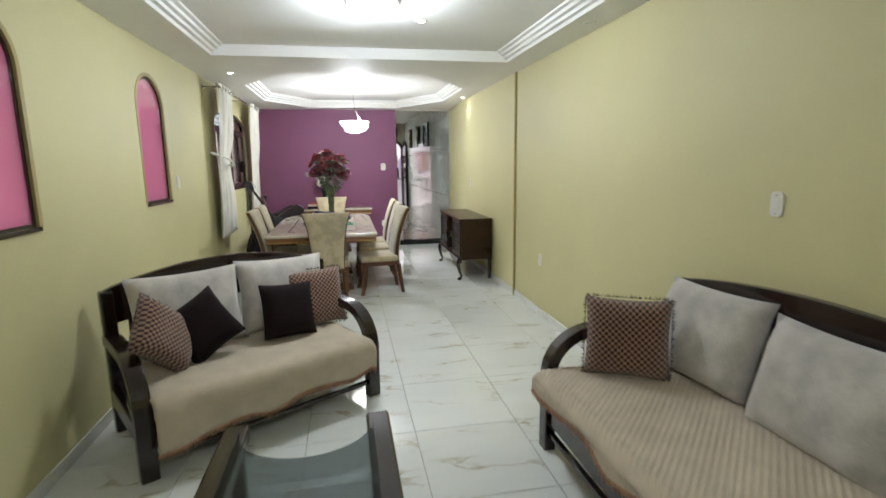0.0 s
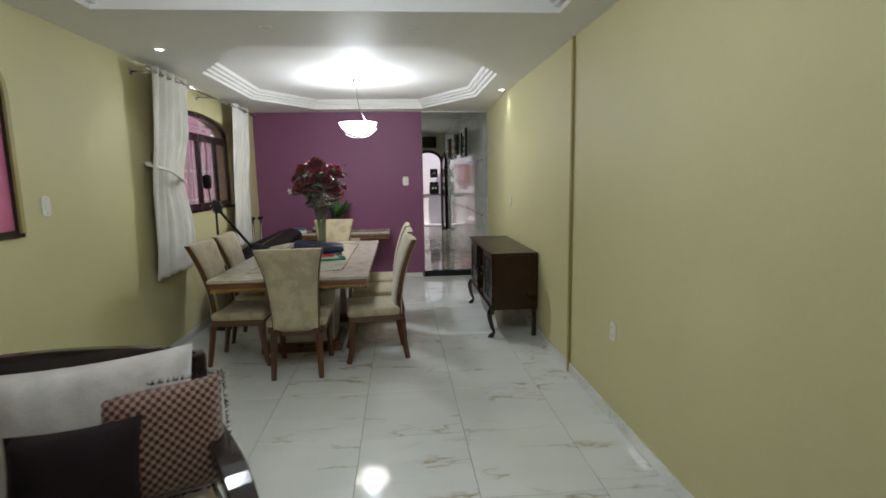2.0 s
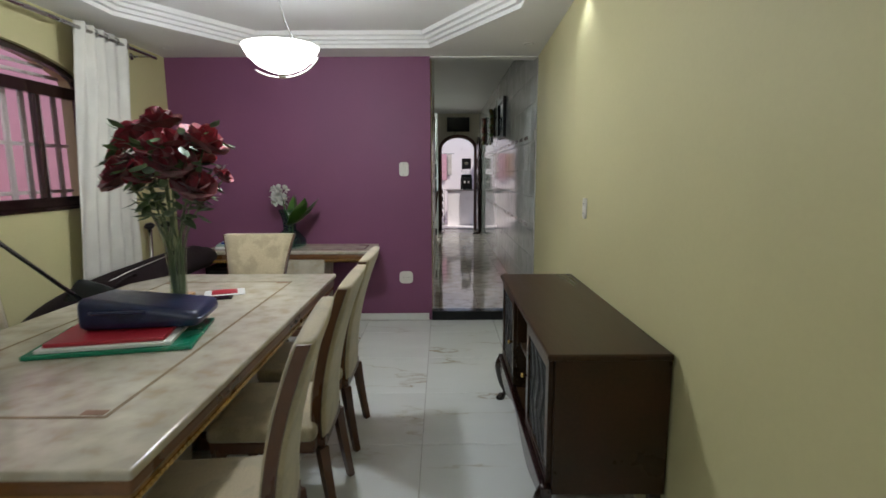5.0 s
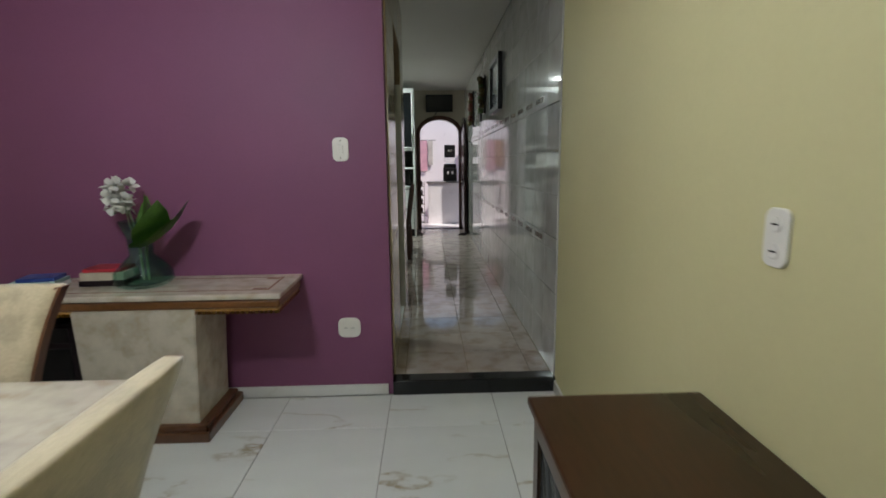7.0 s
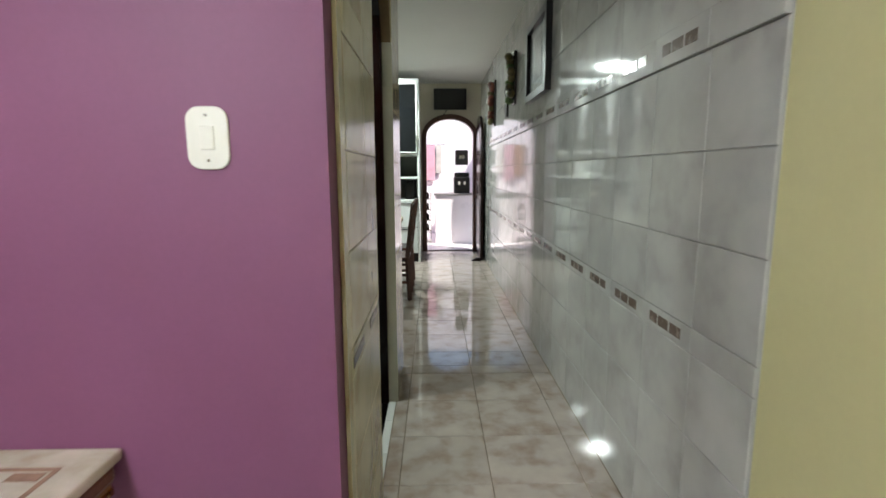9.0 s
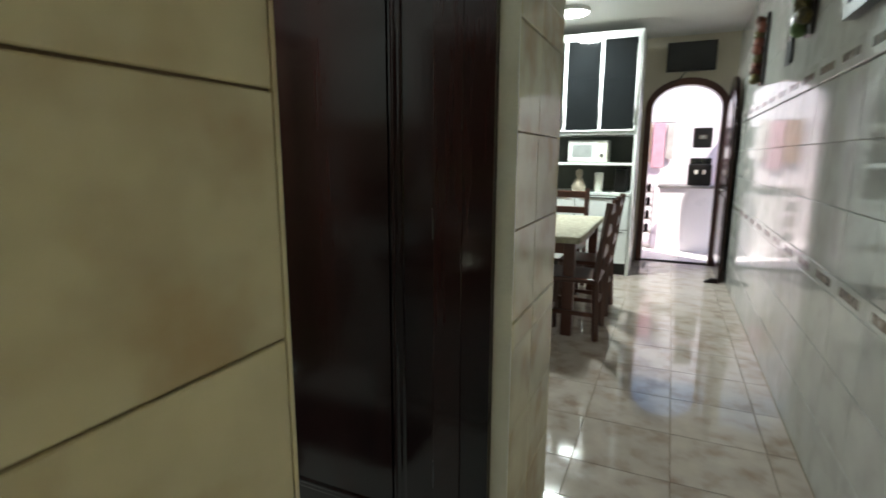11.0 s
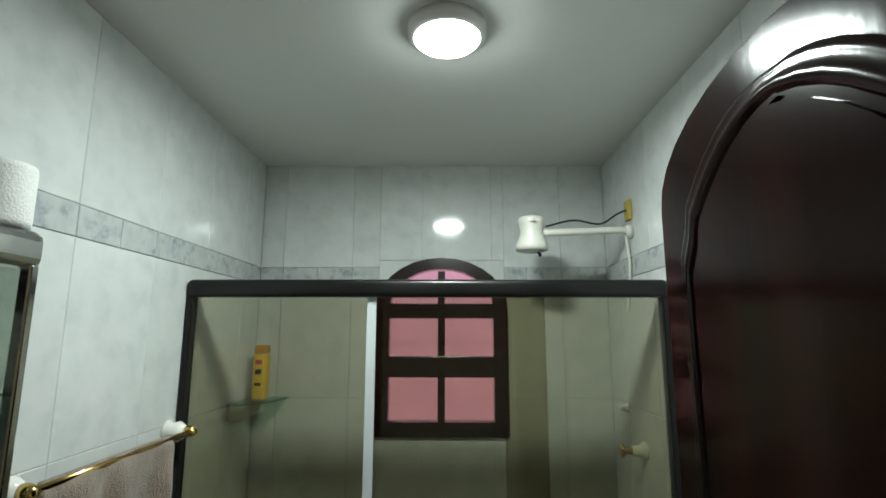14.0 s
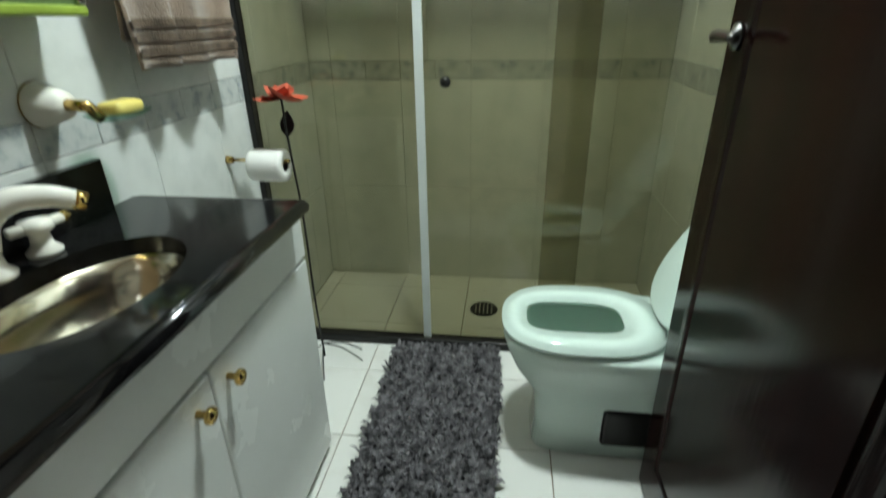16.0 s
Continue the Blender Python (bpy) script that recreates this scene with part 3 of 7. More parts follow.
def sofa(width, depth, m, label, lift=0.0, arch=0.13):
    root = thing("sofa", label, "sofa", "living room sofas")
    # arched back
    n = 20
    top = [(width * k / n, 0.86 + lift + arch * math.sin(math.pi * k / n) ** 0.8) for k in range(n + 1)]
    low = [(width * k / n, 0.66 + lift + 0.06 * math.sin(math.pi * k / n)) for k in range(n + 1)]
    bm = curved_board(top, low, depth - 0.045, depth, "y")
    part("top_rail", bm, DARK_FLAT, root)
    for x in (0.0, width - 0.075):
        part("back_post", box(x, x + 0.075, depth - 0.07, depth + 0.004, 0.0, 0.87 + lift, 0.012), DARK_WOOD, root)
    for k in range(7):
        x = 0.16 + (width - 0.32) * k / 6
        part("back_slat", box(x - 0.025, x + 0.025, depth - 0.03, depth - 0.012, 0.36, 0.70 + lift, 0.004), DARK_WOOD, root)
    # hooped arms that run down into the front legs
    def hoop(r):
        line = [(-0.0 + r, 0.0)]
        line += [(0.0 + r, 0.12 * k) for k in range(1, 4)]
        cx, cz = 0.30, 0.36 + 1.4 * lift
        for k in range(11):
            a = math.pi - math.pi / 2 * k / 10
            line.append((cx + (0.30 - r) * math.cos(a), cz + (0.27 - r) * math.sin(a)))
        line += [(depth - 0.16, cz + 0.268 - r), (depth - 0.05, cz + 0.25 - r)]
        return line
    for x in (-0.012, width - 0.075):
        part("arm", curved_board(hoop(0.0), hoop(0.062), x, x + 0.087, "x"), DARK_WOOD, root)
    part("front_rail", box(0.075, width - 0.075, 0.02, 0.055, 0.16, 0.30, 0.008), DARK_FLAT, root)
    part("lower_rail", box(0.075, width - 0.075, 0.02, 0.05, 0.085, 0.115, 0.006), DARK_FLAT, root)
    part("back_rail", box(0.07, width - 0.07, depth - 0.05, depth - 0.015, 0.16, 0.36, 0.008), DARK_FLAT, root)
    for x in (0.0, width - 0.05):
        part("side_rail", box(x, x + 0.05, 0.05, depth - 0.06, 0.17, 0.28, 0.006), DARK_WOOD, root)
    part("seat", box(0.08, width - 0.08, 0.03, depth - 0.08, 0.28, 0.425 + 0.8 * lift, 0.03, 3), VELVET, root, smooth=True)
    root.matrix_world = m
    return root


def throw(width, depth, m, label, drop0, drop1, ribs=0.0):
    """A cloth spread over the seat, hanging over its front with an uneven hem."""
    root = thing("throw_blanket", label, "blanket", "sofa throws")
    nx, ny = (340, 150) if ribs else (60, 26)

    def spot(i, j, lift=0.0):
        s = i / nx
        x = -0.005 + (width + 0.01) * s
        run = depth - 0.12 + 0.06
        edge = drop0 + (drop1 - drop0) * s
        edge += 0.018 * math.sin(s * 17) + 0.012 * noise.noise(Vector((s * 9, width, 0)))
        d = (run + edge) * j / ny
        bend = 0.05
        wave = 0.010 * noise.noise(Vector((x * 3.5, d * 4, width))) + ribs * math.sin((x - d) * 2 * math.pi / 0.036)
        sag = 0.018 * math.sin(math.pi * min(1, d / run)) * (0.5 + 0.5 * math.sin(math.pi * s))
        if d < run - bend:
            y, z = depth - 0.12 - d, 0.452 + wave - sag * 0.4
        else:
            a = min(1.0, (d - run + bend) / (2 * bend)) * math.pi / 2
            y = depth - 0.12 - (run - bend) - bend * 1.3 * math.sin(a)
            z = 0.452 - bend * 1.3 * (1 - math.cos(a)) + wave * math.cos(a)
            if d > run + bend:
                z -= d - run - bend
                y += wave * 1.6 - 0.006 * math.sin(s * 31)
        for end in (0.0, 1.0):
            near = abs(s - end) * width
            if near < 0.05:
                z -= (0.05 - near) ** 2 * 9
        return Vector((x, y + lift * 0.2, z + lift))

    bm = bmesh.new()
    g = [[bm.verts.new(spot(i, j)) for j in range(ny + 1)] for i in range(nx + 1)]
    for i in range(nx):
        for j in range(ny):
            bm.faces.new((g[i][j], g[i][j + 1], g[i + 1][j + 1], g[i + 1][j]))
    bmesh.ops.recalc_face_normals(bm, faces=bm.faces)
    cloth = part("cloth", bm, THROW, root, smooth=True)
    so = cloth.modifiers.new("thick", "SOLIDIFY")
    so.thickness = 0.006
    rng = random.Random(3)
    bm = bmesh.new()
    dense = 1 if ribs else 6
    for i in range(nx * dense):
        f = i / dense
        i0 = int(f)
        p = spot(i0, ny).lerp(spot(min(nx, i0 + 1), ny), f - i0)
        q = p + Vector((rng.uniform(-0.008, 0.008), rng.uniform(-0.008, 0.004), -rng.uniform(0.02, 0.034)))
        w = Vector((0.005, 0, 0))
        v = [bm.verts.new(a) for a in (p - w + Vector((0, 0, 0.012)), p + w + Vector((0, 0, 0.012)), p + Vector((0, -0.007, 0)), q)]
        for k in ((0, 1, 3), (1, 2, 3), (2, 0, 3), (0, 2, 1)):
            bm.faces.new([v[a] for a in k])
    part("hem", bm, FRINGE, root, "peach fringed hem")
    root.matrix_world = m
    return root


S1 = pose(-1.166, 2.51, 0, 0, 0, 31.7)
S2 = pose(0.905, 2.44, 0, 0, 0, -89)
sofa(1.44, 0.74, S1, "dark wood two-seat sofa with hooped arms on marble tiles")
throw(1.30, 0.74, S1 @ pose(0.07, 0, 0), "beige throw with a peach fringe over the sofa seat", 0.26, 0.20)
sofa(1.80, 0.86, S2, "dark wood long sofa with hooped arms along the yellow wall", 0.05, 0.10)
throw(1.68, 0.86, S2 @ pose(0.06, 0, 0.04), "ribbed beige throw with a peach fringe on the long sofa", 0.09, 0.10, 0.0028)
BACKS = "grey back cushions"
cushion("grey", 0.66, 0.50, 0.19, S1 @ pose(0.44, 0.575, 0.695, -14, 0, 0), "light grey velvet back cushion on the two-seat sofa", BACKS)
cushion("grey", 0.64, 0.50, 0.19, S1 @ pose(1.06, 0.575, 0.70, -14, 2, 0), "light grey velvet back cushion on the two-seat sofa", BACKS)
LOOSE = "scatter cushions"
cushion("check", 0.41, 0.34, 0.16, S1 @ pose(0.225, 0.30, 0.655, -24, 40, 24), "brown and cream checked cushion leaning on the sofa arm", LOOSE)
cushion("black", 0.35, 0.35, 0.17, S1 @ pose(0.45, 0.37, 0.64, -22, -28, 4), "dark brown cloth cushion set askew on the sofa", LOOSE)
cushion("black", 0.36, 0.36, 0.17, S1 @ pose(0.985, 0.36, 0.63, -20, 4, -4), "dark brown cloth cushion on the two-seat sofa", LOOSE)
cushion("check", 0.41, 0.40, 0.14, S1 @ pose(1.245, 0.46, 0.65, -16, 0, -8), "brown and cream checked cushion in the sofa corner", LOOSE)
cushion("grey", 0.62, 0.50, 0.21, S2 @ pose(0.385, 0.71, 0.71, -16, 0, 6), "light grey velvet back cushion on the long sofa", BACKS)
cushion("grey", 0.64, 0.50, 0.21, S2 @ pose(1.02, 0.72, 0.68, -16, 0, 0), "light grey velvet back cushion on the long sofa", BACKS)
cushion("check", 0.42, 0.41, 0.16, S2 @ pose(0.245, 0.36, 0.685, -10, 0, 60), "brown checked cushion with ragged edges by the sofa arm", LOOSE)


def coffee_table():
    root = thing("coffee_table", "low dark wood coffee table with a glass top", "table", at=(-0.325, 1.62, 0))
    w, d = 0.355, 0.63
    for x in (-w - 0.02, w - 0.09):
        part("side_beam", box(x, x + 0.11, -d, d, 0.33, 0.402, 0.012), DARK_FLAT, root)
        for k in range(6):
            part("bead", box(x + 0.01 + k * 0.016, x + 0.02 + k * 0.016, d - 0.004, d + 0.006, 0.345, 0.40, 0.002, 1), DARK_WOOD, root)
    part("end_beam", box(-w + 0.085, w - 0.085, -d, -d + 0.06, 0.31, 0.366, 0.008), DARK_WOOD, root)
    part("cross_rail", box(-w + 0.085, w - 0.085, -0.25, -0.20, 0.30, 0.35, 0.006), DARK_WOOD, root)
    e = w - 0.06
    line = [(-e, -d + 0.01), (e, -d + 0.01)] + [(e * math.cos(a), d - 0.08 - 0.26 * math.sin(a)) for a in [math.pi * k / 24 for k in range(25)]]
    pane = part("pane", prism(line, 0.4025, 0.4105, "z"), glass("smoked_glass", (0.50, 0.545, 0.56)), root, "smoked glass pane with a hollowed end")
    pane.visible_shadow = False
    for x in (-w, w - 0.065):
        for y in (-d + 0.02, d - 0.085):
            part("leg", box(x, x + 0.065, y, y + 0.065, 0.0, 0.335, 0.01), DARK_WOOD, root)


coffee_table()


def wall_plate(kind, m, label, w=0.078, h=0.122):
    """A socket or switch plate that stands off a wall along its own -y."""
    root = thing("light_switch" if kind == "switch" else "wall_socket", label, "switch" if kind == "switch" else "socket", "wall plates")
    rc = 0.32 * min(w, h)
    edge = [(sx * (w / 2 - rc) + rc * math.cos(a + t), sz * (h / 2 - rc) + rc * math.sin(a + t)) for sx, sz, a in ((1, 1, 0), (-1, 1, math.pi / 2), (-1, -1, math.pi), (1, -1, 1.5 * math.pi)) for t in [math.pi / 12 * k for k in range(7)]]
    part("plate", prism(edge, -0.009, 0.0, "y", 0.003), PLASTIC, root)
    dark = BLACK_METAL
    if kind == "switch":
        part("rocker", box(-0.016, 0.016, -0.013, -0.006, -0.026, 0.026, 0.003), PLASTIC, root)
        for z in (-h * 0.36, h * 0.36):
            part("screw", lathe([(0, -0.0), (0.0035, 0), (0.0035, 0.002), (0, 0.002)], 8), STEEL, root).matrix_basis = pose(0, -0.009, z, 90, 0, 0)
    else:
        spots = [(-0.022, 0.0), (0.022, 0.0)] if w > h * 0.95 else [(0, 0.028), (0, -0.028)]
        for cx, cz in spots:
            part("outlet", lathe([(0, 0), (0.017, 0), (0.017, 0.003), (0.013, 0.004), (0, 0.002)], 12), PLASTIC, root).matrix_basis = pose(cx, -0.0085, cz, 90, 0, 0)
            for k in (-0.007, 0.0, 0.007):
                part("pin_hole", box(cx + k - 0.0018, cx + k + 0.0018, -0.0135, -0.011, cz - 0.0018, cz + 0.0018), dark, root)
    root.matrix_world = m
    return root


EAST, WEST, NORTH = -90, 90, 0
wall_plate("socket", pose(RW, 4.74, 0.58, 0, 0, EAST), "white plastic double socket on the yellow wall", 0.08, 0.125)
wall_plate("switch", pose(RW, 1.93, 1.37, 0, 0, EAST), "white plastic switch plate on the yellow wall", 0.07, 0.115)
wall_plate("socket", pose(RW, 2.61, 0.63, 0, 0, EAST), "white plastic socket low on the yellow wall", 0.08, 0.125)
wall_plate("socket", pose(RW, 7.675, 1.267, 0, 0, EAST), "white plastic switch and socket plate above the sideboard", 0.072, 0.122)
wall_plate("switch", pose(LW, 5.04, 1.43, 0, 0, WEST), "white plastic switch plate between window and curtain")
wall_plate("switch", pose(0.611, PW, 1.513, 0, 0, NORTH), "white plastic blank plate on the purple wall", 0.092, 0.136)
wall_plate("socket", pose(0.617, PW, 0.441, 0, 0, NORTH), "white plastic four-hole socket on the purple wall", 0.136, 0.124)


def ceiling_fixtures():
    for k, (x, y, z, lit) in enumerate([(-1.27, 5.95, TOP, 1), (-0.34, 5.36, TOP, 0), (0.63, 5.40, TOP, 0), (1.735, 7.78, TOP, 1), (0.53, 4.06, TOP + 0.10, 1), (1.68, 3.55, TOP, 0), (1.72, 9.2, TOP, 0), (-1.4, 9.3, TOP, 0)]):
        root = thing("ceiling_spotlight", "small round recessed spotlight " + ("switched on" if lit else "switched off") + " in the white ceiling", "spotlight", "ceiling spots", (x, y, z))
        part("trim_ring", lathe([(0.028, 0.0), (0.028, -0.004), (0.045, -0.005), (0.048, 0.0)], 20), WHITE, root, smooth=True)
        part("lens", lathe([(0.0, -0.002), (0.028, -0.002), (0.028, 0.0)], 16), glow("spot_glow", (1, 0.97, 0.9), 14.0) if lit else OFFWHITE, root)
    # the fixture at y = -0.6 is added and unseen, it goes with the back fill
    for y in (3.6, -0.6):
        root = thing("ceiling_lamp", "round white flush ceiling lamp switched on", "lamp", "flush lamps", (0.13, y, TOP + 0.10))
        part("body", lathe([(0.0, 0.0), (0.19, 0.0), (0.19, -0.02), (0.165, -0.028)], 32), WHITE, root, smooth=True)
        dome = part("shade", lathe([(0.165, -0.02), (0.15, -0.04), (0.10, -0.055), (0.0, -0.06)], 32), glow("lamp_glow", (1, 0.98, 0.94), 6.0), root, "glowing opal shade", True)
        dome.visible_shadow = False


ceiling_fixtures()


def arched_window(name, span, wall_x, depth, bars=False):
    """A window in the west wall: frame, glass and, where barred, a grille of pale slats."""
    lo, hi, z0, spring, top = span
    root = tagged(thing(name, "", ""), kind="structure")
    f = 0.045 if bars else 0.02
    outer = arch_line(lo + 0.001, hi - 0.001, z0 + 0.001, spring, top - 0.001)
    inner = arch_line(lo + f, hi - f, z0 + f, spring, top - f)
    x0 = wall_x - depth
    part("window_frame", ring_frame(outer, inner, x0 - 0.04, x0, "x"), DARK_WOOD, root)
    pane = part("pane", prism(arch_line(lo + f * 0.8, hi - f * 0.8, z0 + f * 0.8, spring, top - f * 0.8), x0 - 0.016, x0 - 0.010, "x"), GLASS if bars else PINK_VIEW_GLASS, root)
    pane.visible_shadow = False
    if not bars:
        part("surround", ring_frame(arch_line(lo - 0.028, hi + 0.028, z0 - 0.004, spring, top + 0.028), arch_line(lo + 0.001, hi - 0.001, z0, spring, top - 0.001), wall_x - 0.01, wall_x + 0.004, "x"), OCHRE, root, "ochre painted surround")
        # added lining, coloured so the opening blends with the bright pink view
        lining = arch_line(lo + 0.006, hi - 0.006, z0 + 0.006, spring, top - 0.006)
        part("outer_reveal", ring_frame(outer, lining, wall_x - 0.179, x0 - 0.041, "x"), PINK_WALL, root, "added pink lining of the outer opening")
    if bars:
        part("transom", box(x0 - 0.05, x0 + 0.008, lo + f, hi - f, spring - 0.10, spring - 0.02, 0.004), DARK_WOOD, root)
        part("transom", box(x0 - 0.05, x0 + 0.008, lo + f, hi - f, z0 + f - 0.002, z0 + f + 0.02, 0.004), DARK_WOOD, root)
        for y, w in ((lo + 0.44, 0.016), ((lo + hi) / 2 + 0.02, 0.018), (hi - 0.42, 0.016)):
            part("mullion", box(x0 - 0.045, x0 + 0.004, y - w, y + w, z0 + f, spring - 0.10, 0.004), DARK_WOOD, root)
        n = 13
        for k in range(n):
            y = lo + f + (hi - lo - 2 * f) * (k + 0.5) / n
            part("bar", box(x0 - 0.135, x0 - 0.12, y - 0.026, y + 0.026, z0 + 0.002, spring - 0.05, 0.006, 1), PALE_METAL, root)
        for z in (z0 + 0.10, z0 + 0.42, spring - 0.02, spring + 0.05, spring + 0.11):
            half = (hi - lo) / 2 * (1 if z < spring else math.sqrt(max(0.0, 1 - ((z - spring) / (top - spring)) ** 2))) - 0.03
            mid = (lo + hi) / 2
            part("bar", box(x0 - 0.12, x0 - 0.113, mid - half, mid + half, z - 0.012, z + 0.012), PALE_METAL, root)
    return root


PALE_METAL = material("pale_pink_metal", (0.80, 0.68, 0.68), 0.5, vary=0.05)
arched_window("window_1", WIN_A, LW, 0.012)
arched_window("window_2", WIN_B, LW, 0.012)
arched_window("window_3", WIN_C, LW, 0.03, True)
for k, (lo, hi, z0, spring, top) in enumerate((WIN_A, WIN_B)):
    slab("sill", LW - 0.012, LW + 0.012, lo - 0.004, hi + 0.004, z0 - 0.018, z0 + 0.003, DARK_FLAT)
slab("sill", LW - 0.03, LW + 0.012, WIN_C[0] - 0.01, WIN_C[1] + 0.01, WIN_C[2] - 0.02, WIN_C[2] + 0.003, DARK_FLAT)

# ---- dining room ----
def dining_chair(label):
    """A high-backed upholstered chair that faces +y; its rear legs stand at y = 0."""
    root = thing("dining_chair", label, "chair", "dining chairs")
    part("seat", box(-0.235, 0.235, 0.03, 0.47, 0.405, 0.475, 0.025, 3), SUEDE, root, smooth=True)
    part("seat_frame", box(-0.225, 0.225, 0.035, 0.462, 0.355, 0.412, 0.01), CHAIR_WOOD, root)

    def lean(z):
        return 0.035 - 0.36 * max(0, z - 0.45) ** 1.8 - 0.17 * max(0, 0.42 - z) ** 1.3

    def half(z):
        u = max(0, min(1, (z - 0.38) / 0.67))
        return 0.172 + 0.012 * u + 0.066 * u ** 3

    # the padded back, wider to its top
    bm = bmesh.new()
    nz, nx = 14, 10
    rings = []
    for k in range(nz + 1):
        z = 0.38 + 0.67 * k / nz
        h, y = half(z), lean(z)
        row = []
        for s in (1, -1):
            for j in range(nx + 1):
                a = (2 * j / nx - 1) * s
                puff = (1 - a ** 4) * 0.010 + 0.028
                row.append(bm.verts.new((a * h, y + s * puff * (0.75 if k in (0, nz) else 1.0), z)))
        rings.append(row)
    m = len(rings[0])
    for a, b in zip(rings, rings[1:]):
        for j in range(m):
            bm.faces.new((a[j], a[(j + 1) % m], b[(j + 1) % m], b[j]))
    bm.faces.new(rings[0])
    bm.faces.new(rings[-1][::-1])
    bmesh.ops.recalc_face_normals(bm, faces=bm.faces)
    bmesh.ops.bevel(bm, geom=[e for e in bm.edges if all(v.co.z > 1.04 for v in e.verts)], offset=0.012, segments=2, affect="EDGES", profile=0.6)
    part("backrest", bm, SUEDE, root, smooth=True)
    for s in (-1, 1):
        # side stile and back leg in one sweep
        pts = [(s * (0.175 + 0.03 * max(0, 0.3 - z / 1.0)), lean(z) - 0.012, z) for z in (0.0, 0.12, 0.25, 0.36)]
        part("rear_leg", tube(smooth_line(pts, 4), 0.028, 4, taper=[0.75 + 0.3 * k / 12 for k in range(13)]), CHAIR_WOOD, root)
        bm = bmesh.new()
        rows = []
        for k in range(15):
            z = 0.37 + 0.675 * k / 14
            x0, x1, y = s * (half(z) - 0.010), s * (half(z) + 0.010), lean(z)
            rows.append([bm.verts.new(p) for p in ((x0, y - 0.020, z), (x1, y - 0.016, z), (x1, y + 0.020, z), (x0, y + 0.024, z))])
        for p, q in zip(rows, rows[1:]):
            for j in range(4):
                bm.faces.new((p[j], p[(j + 1) % 4], q[(j + 1) % 4], q[j]))
        bm.faces.new(rows[0])
        bm.faces.new(rows[-1][::-1])
        bmesh.ops.recalc_face_normals(bm, faces=bm.faces)
        part("back_stile", bm, CHAIR_WOOD, root)
        part("front_leg", tube([(s * 0.205, 0.475, 0.0), (s * 0.203, 0.447, 0.12), (s * 0.203, 0.434, 0.25), (s * 0.203, 0.43, 0.38)], 0.03, 4, taper=[0.7, 0.8, 0.95, 1.1]), CHAIR_WOOD, root)
    part("rear_rail", box(-0.175, 0.175, 0.005, 0.03, 0.345, 0.40, 0.004), CHAIR_WOOD, root)
    return root


chair = dining_chair("beige suede dining chair with flared back at the table")
chair.matrix_world = pose(-0.335, 5.70, 0, 0, 0, 1)
for x, y, rz in [(0.49, 6.20, 96), (0.49, 6.83, 91), (0.48, 7.42, 90), (-1.10, 6.22, -92), (-1.11, 6.84, -91), (-0.34, 8.22, 180)]:
    copy_thing(chair, pose(x, y, 0, 0, 0, rz))


CORNICE_WOOD = material("polished_brown_cornice", (0.24, 0.10, 0.03), 0.3, vary=0.2, scale=5, fine=70, bump=0.03, coat=0.2)


def stone_top(root, x0, x1, y0, y1, z1, thick=0.03):
    cx, cy = (x0 + x1) / 2, (y0 + y1) / 2
    bm = box(x0, x1, y0, y1, z1 - thick, z1, 0.008)
    part("top", bm, TRAVERTINE, root)
    part("cornice", box(x0 + 0.012, x1 - 0.012, y0 + 0.012, y1 - 0.012, z1 - thick - 0.050, z1 - thick, 0.014), CORNICE_WOOD, root, "dark gilded cornice")
    part("gilt_band", box(x0 + 0.022, x1 - 0.022, y0 + 0.022, y1 - 0.022, z1 - thick - 0.066, z1 - thick - 0.048, 0.005), GOLD_WOOD, root, "gilt moulding")
    # a rope of small beads under the band
    bm = bmesh.new()
    for a0, a1, c, along in ((x0 + 0.02, x1 - 0.02, y0 + 0.024, 0), (x0 + 0.02, x1 - 0.02, y1 - 0.024, 0), (y0 + 0.02, y1 - 0.02, x0 + 0.024, 1), (y0 + 0.02, y1 - 0.02, x1 - 0.024, 1)):
        n = int((a1 - a0) / 0.024)
        for k in range(n):
            p = a0 + (a1 - a0) * (k + 0.5) / n
            q = (p, c) if along == 0 else (c, p)
            add_box(bm, q[0] - 0.008, q[0] + 0.008, q[1] - 0.008, q[1] + 0.008, z1 - thick - 0.077, z1 - thick - 0.061)
    part("bead_rope", bm, BRASS, root, "gilt bead rope")


def inlay(root, x0, x1, y0, y1, z, stone=None):
    stone = stone or INLAY
    for a in ((x0, x1, y0, y0 + 0.012), (x0, x1, y1 - 0.012, y1), (x0, x0 + 0.012, y0 + 0.012, y1 - 0.012), (x1 - 0.012, x1, y0 + 0.012, y1 - 0.012)):
        part("inlay", box(*a, z - 0.004, z + 0.0015), stone, root)
    for cx, cy, sx, sy in ((x0, y0, 1, 1), (x1, y0, -1, 1), (x0, y1, 1, -1), (x1, y1, -1, -1)):
        part("inlay", box(min(cx + sx * 0.02, cx + sx * 0.09), max(cx + sx * 0.02, cx + sx * 0.09), min(cy + sy * 0.02, cy + sy * 0.05), max(cy + sy * 0.02, cy + sy * 0.05), z - 0.004, z + 0.0015), INLAY, root)


INLAY = material("red_brown_stone_inlay", (0.42, 0.27, 0.19), 0.15, vary=0.15, scale=12, bump=0.0)


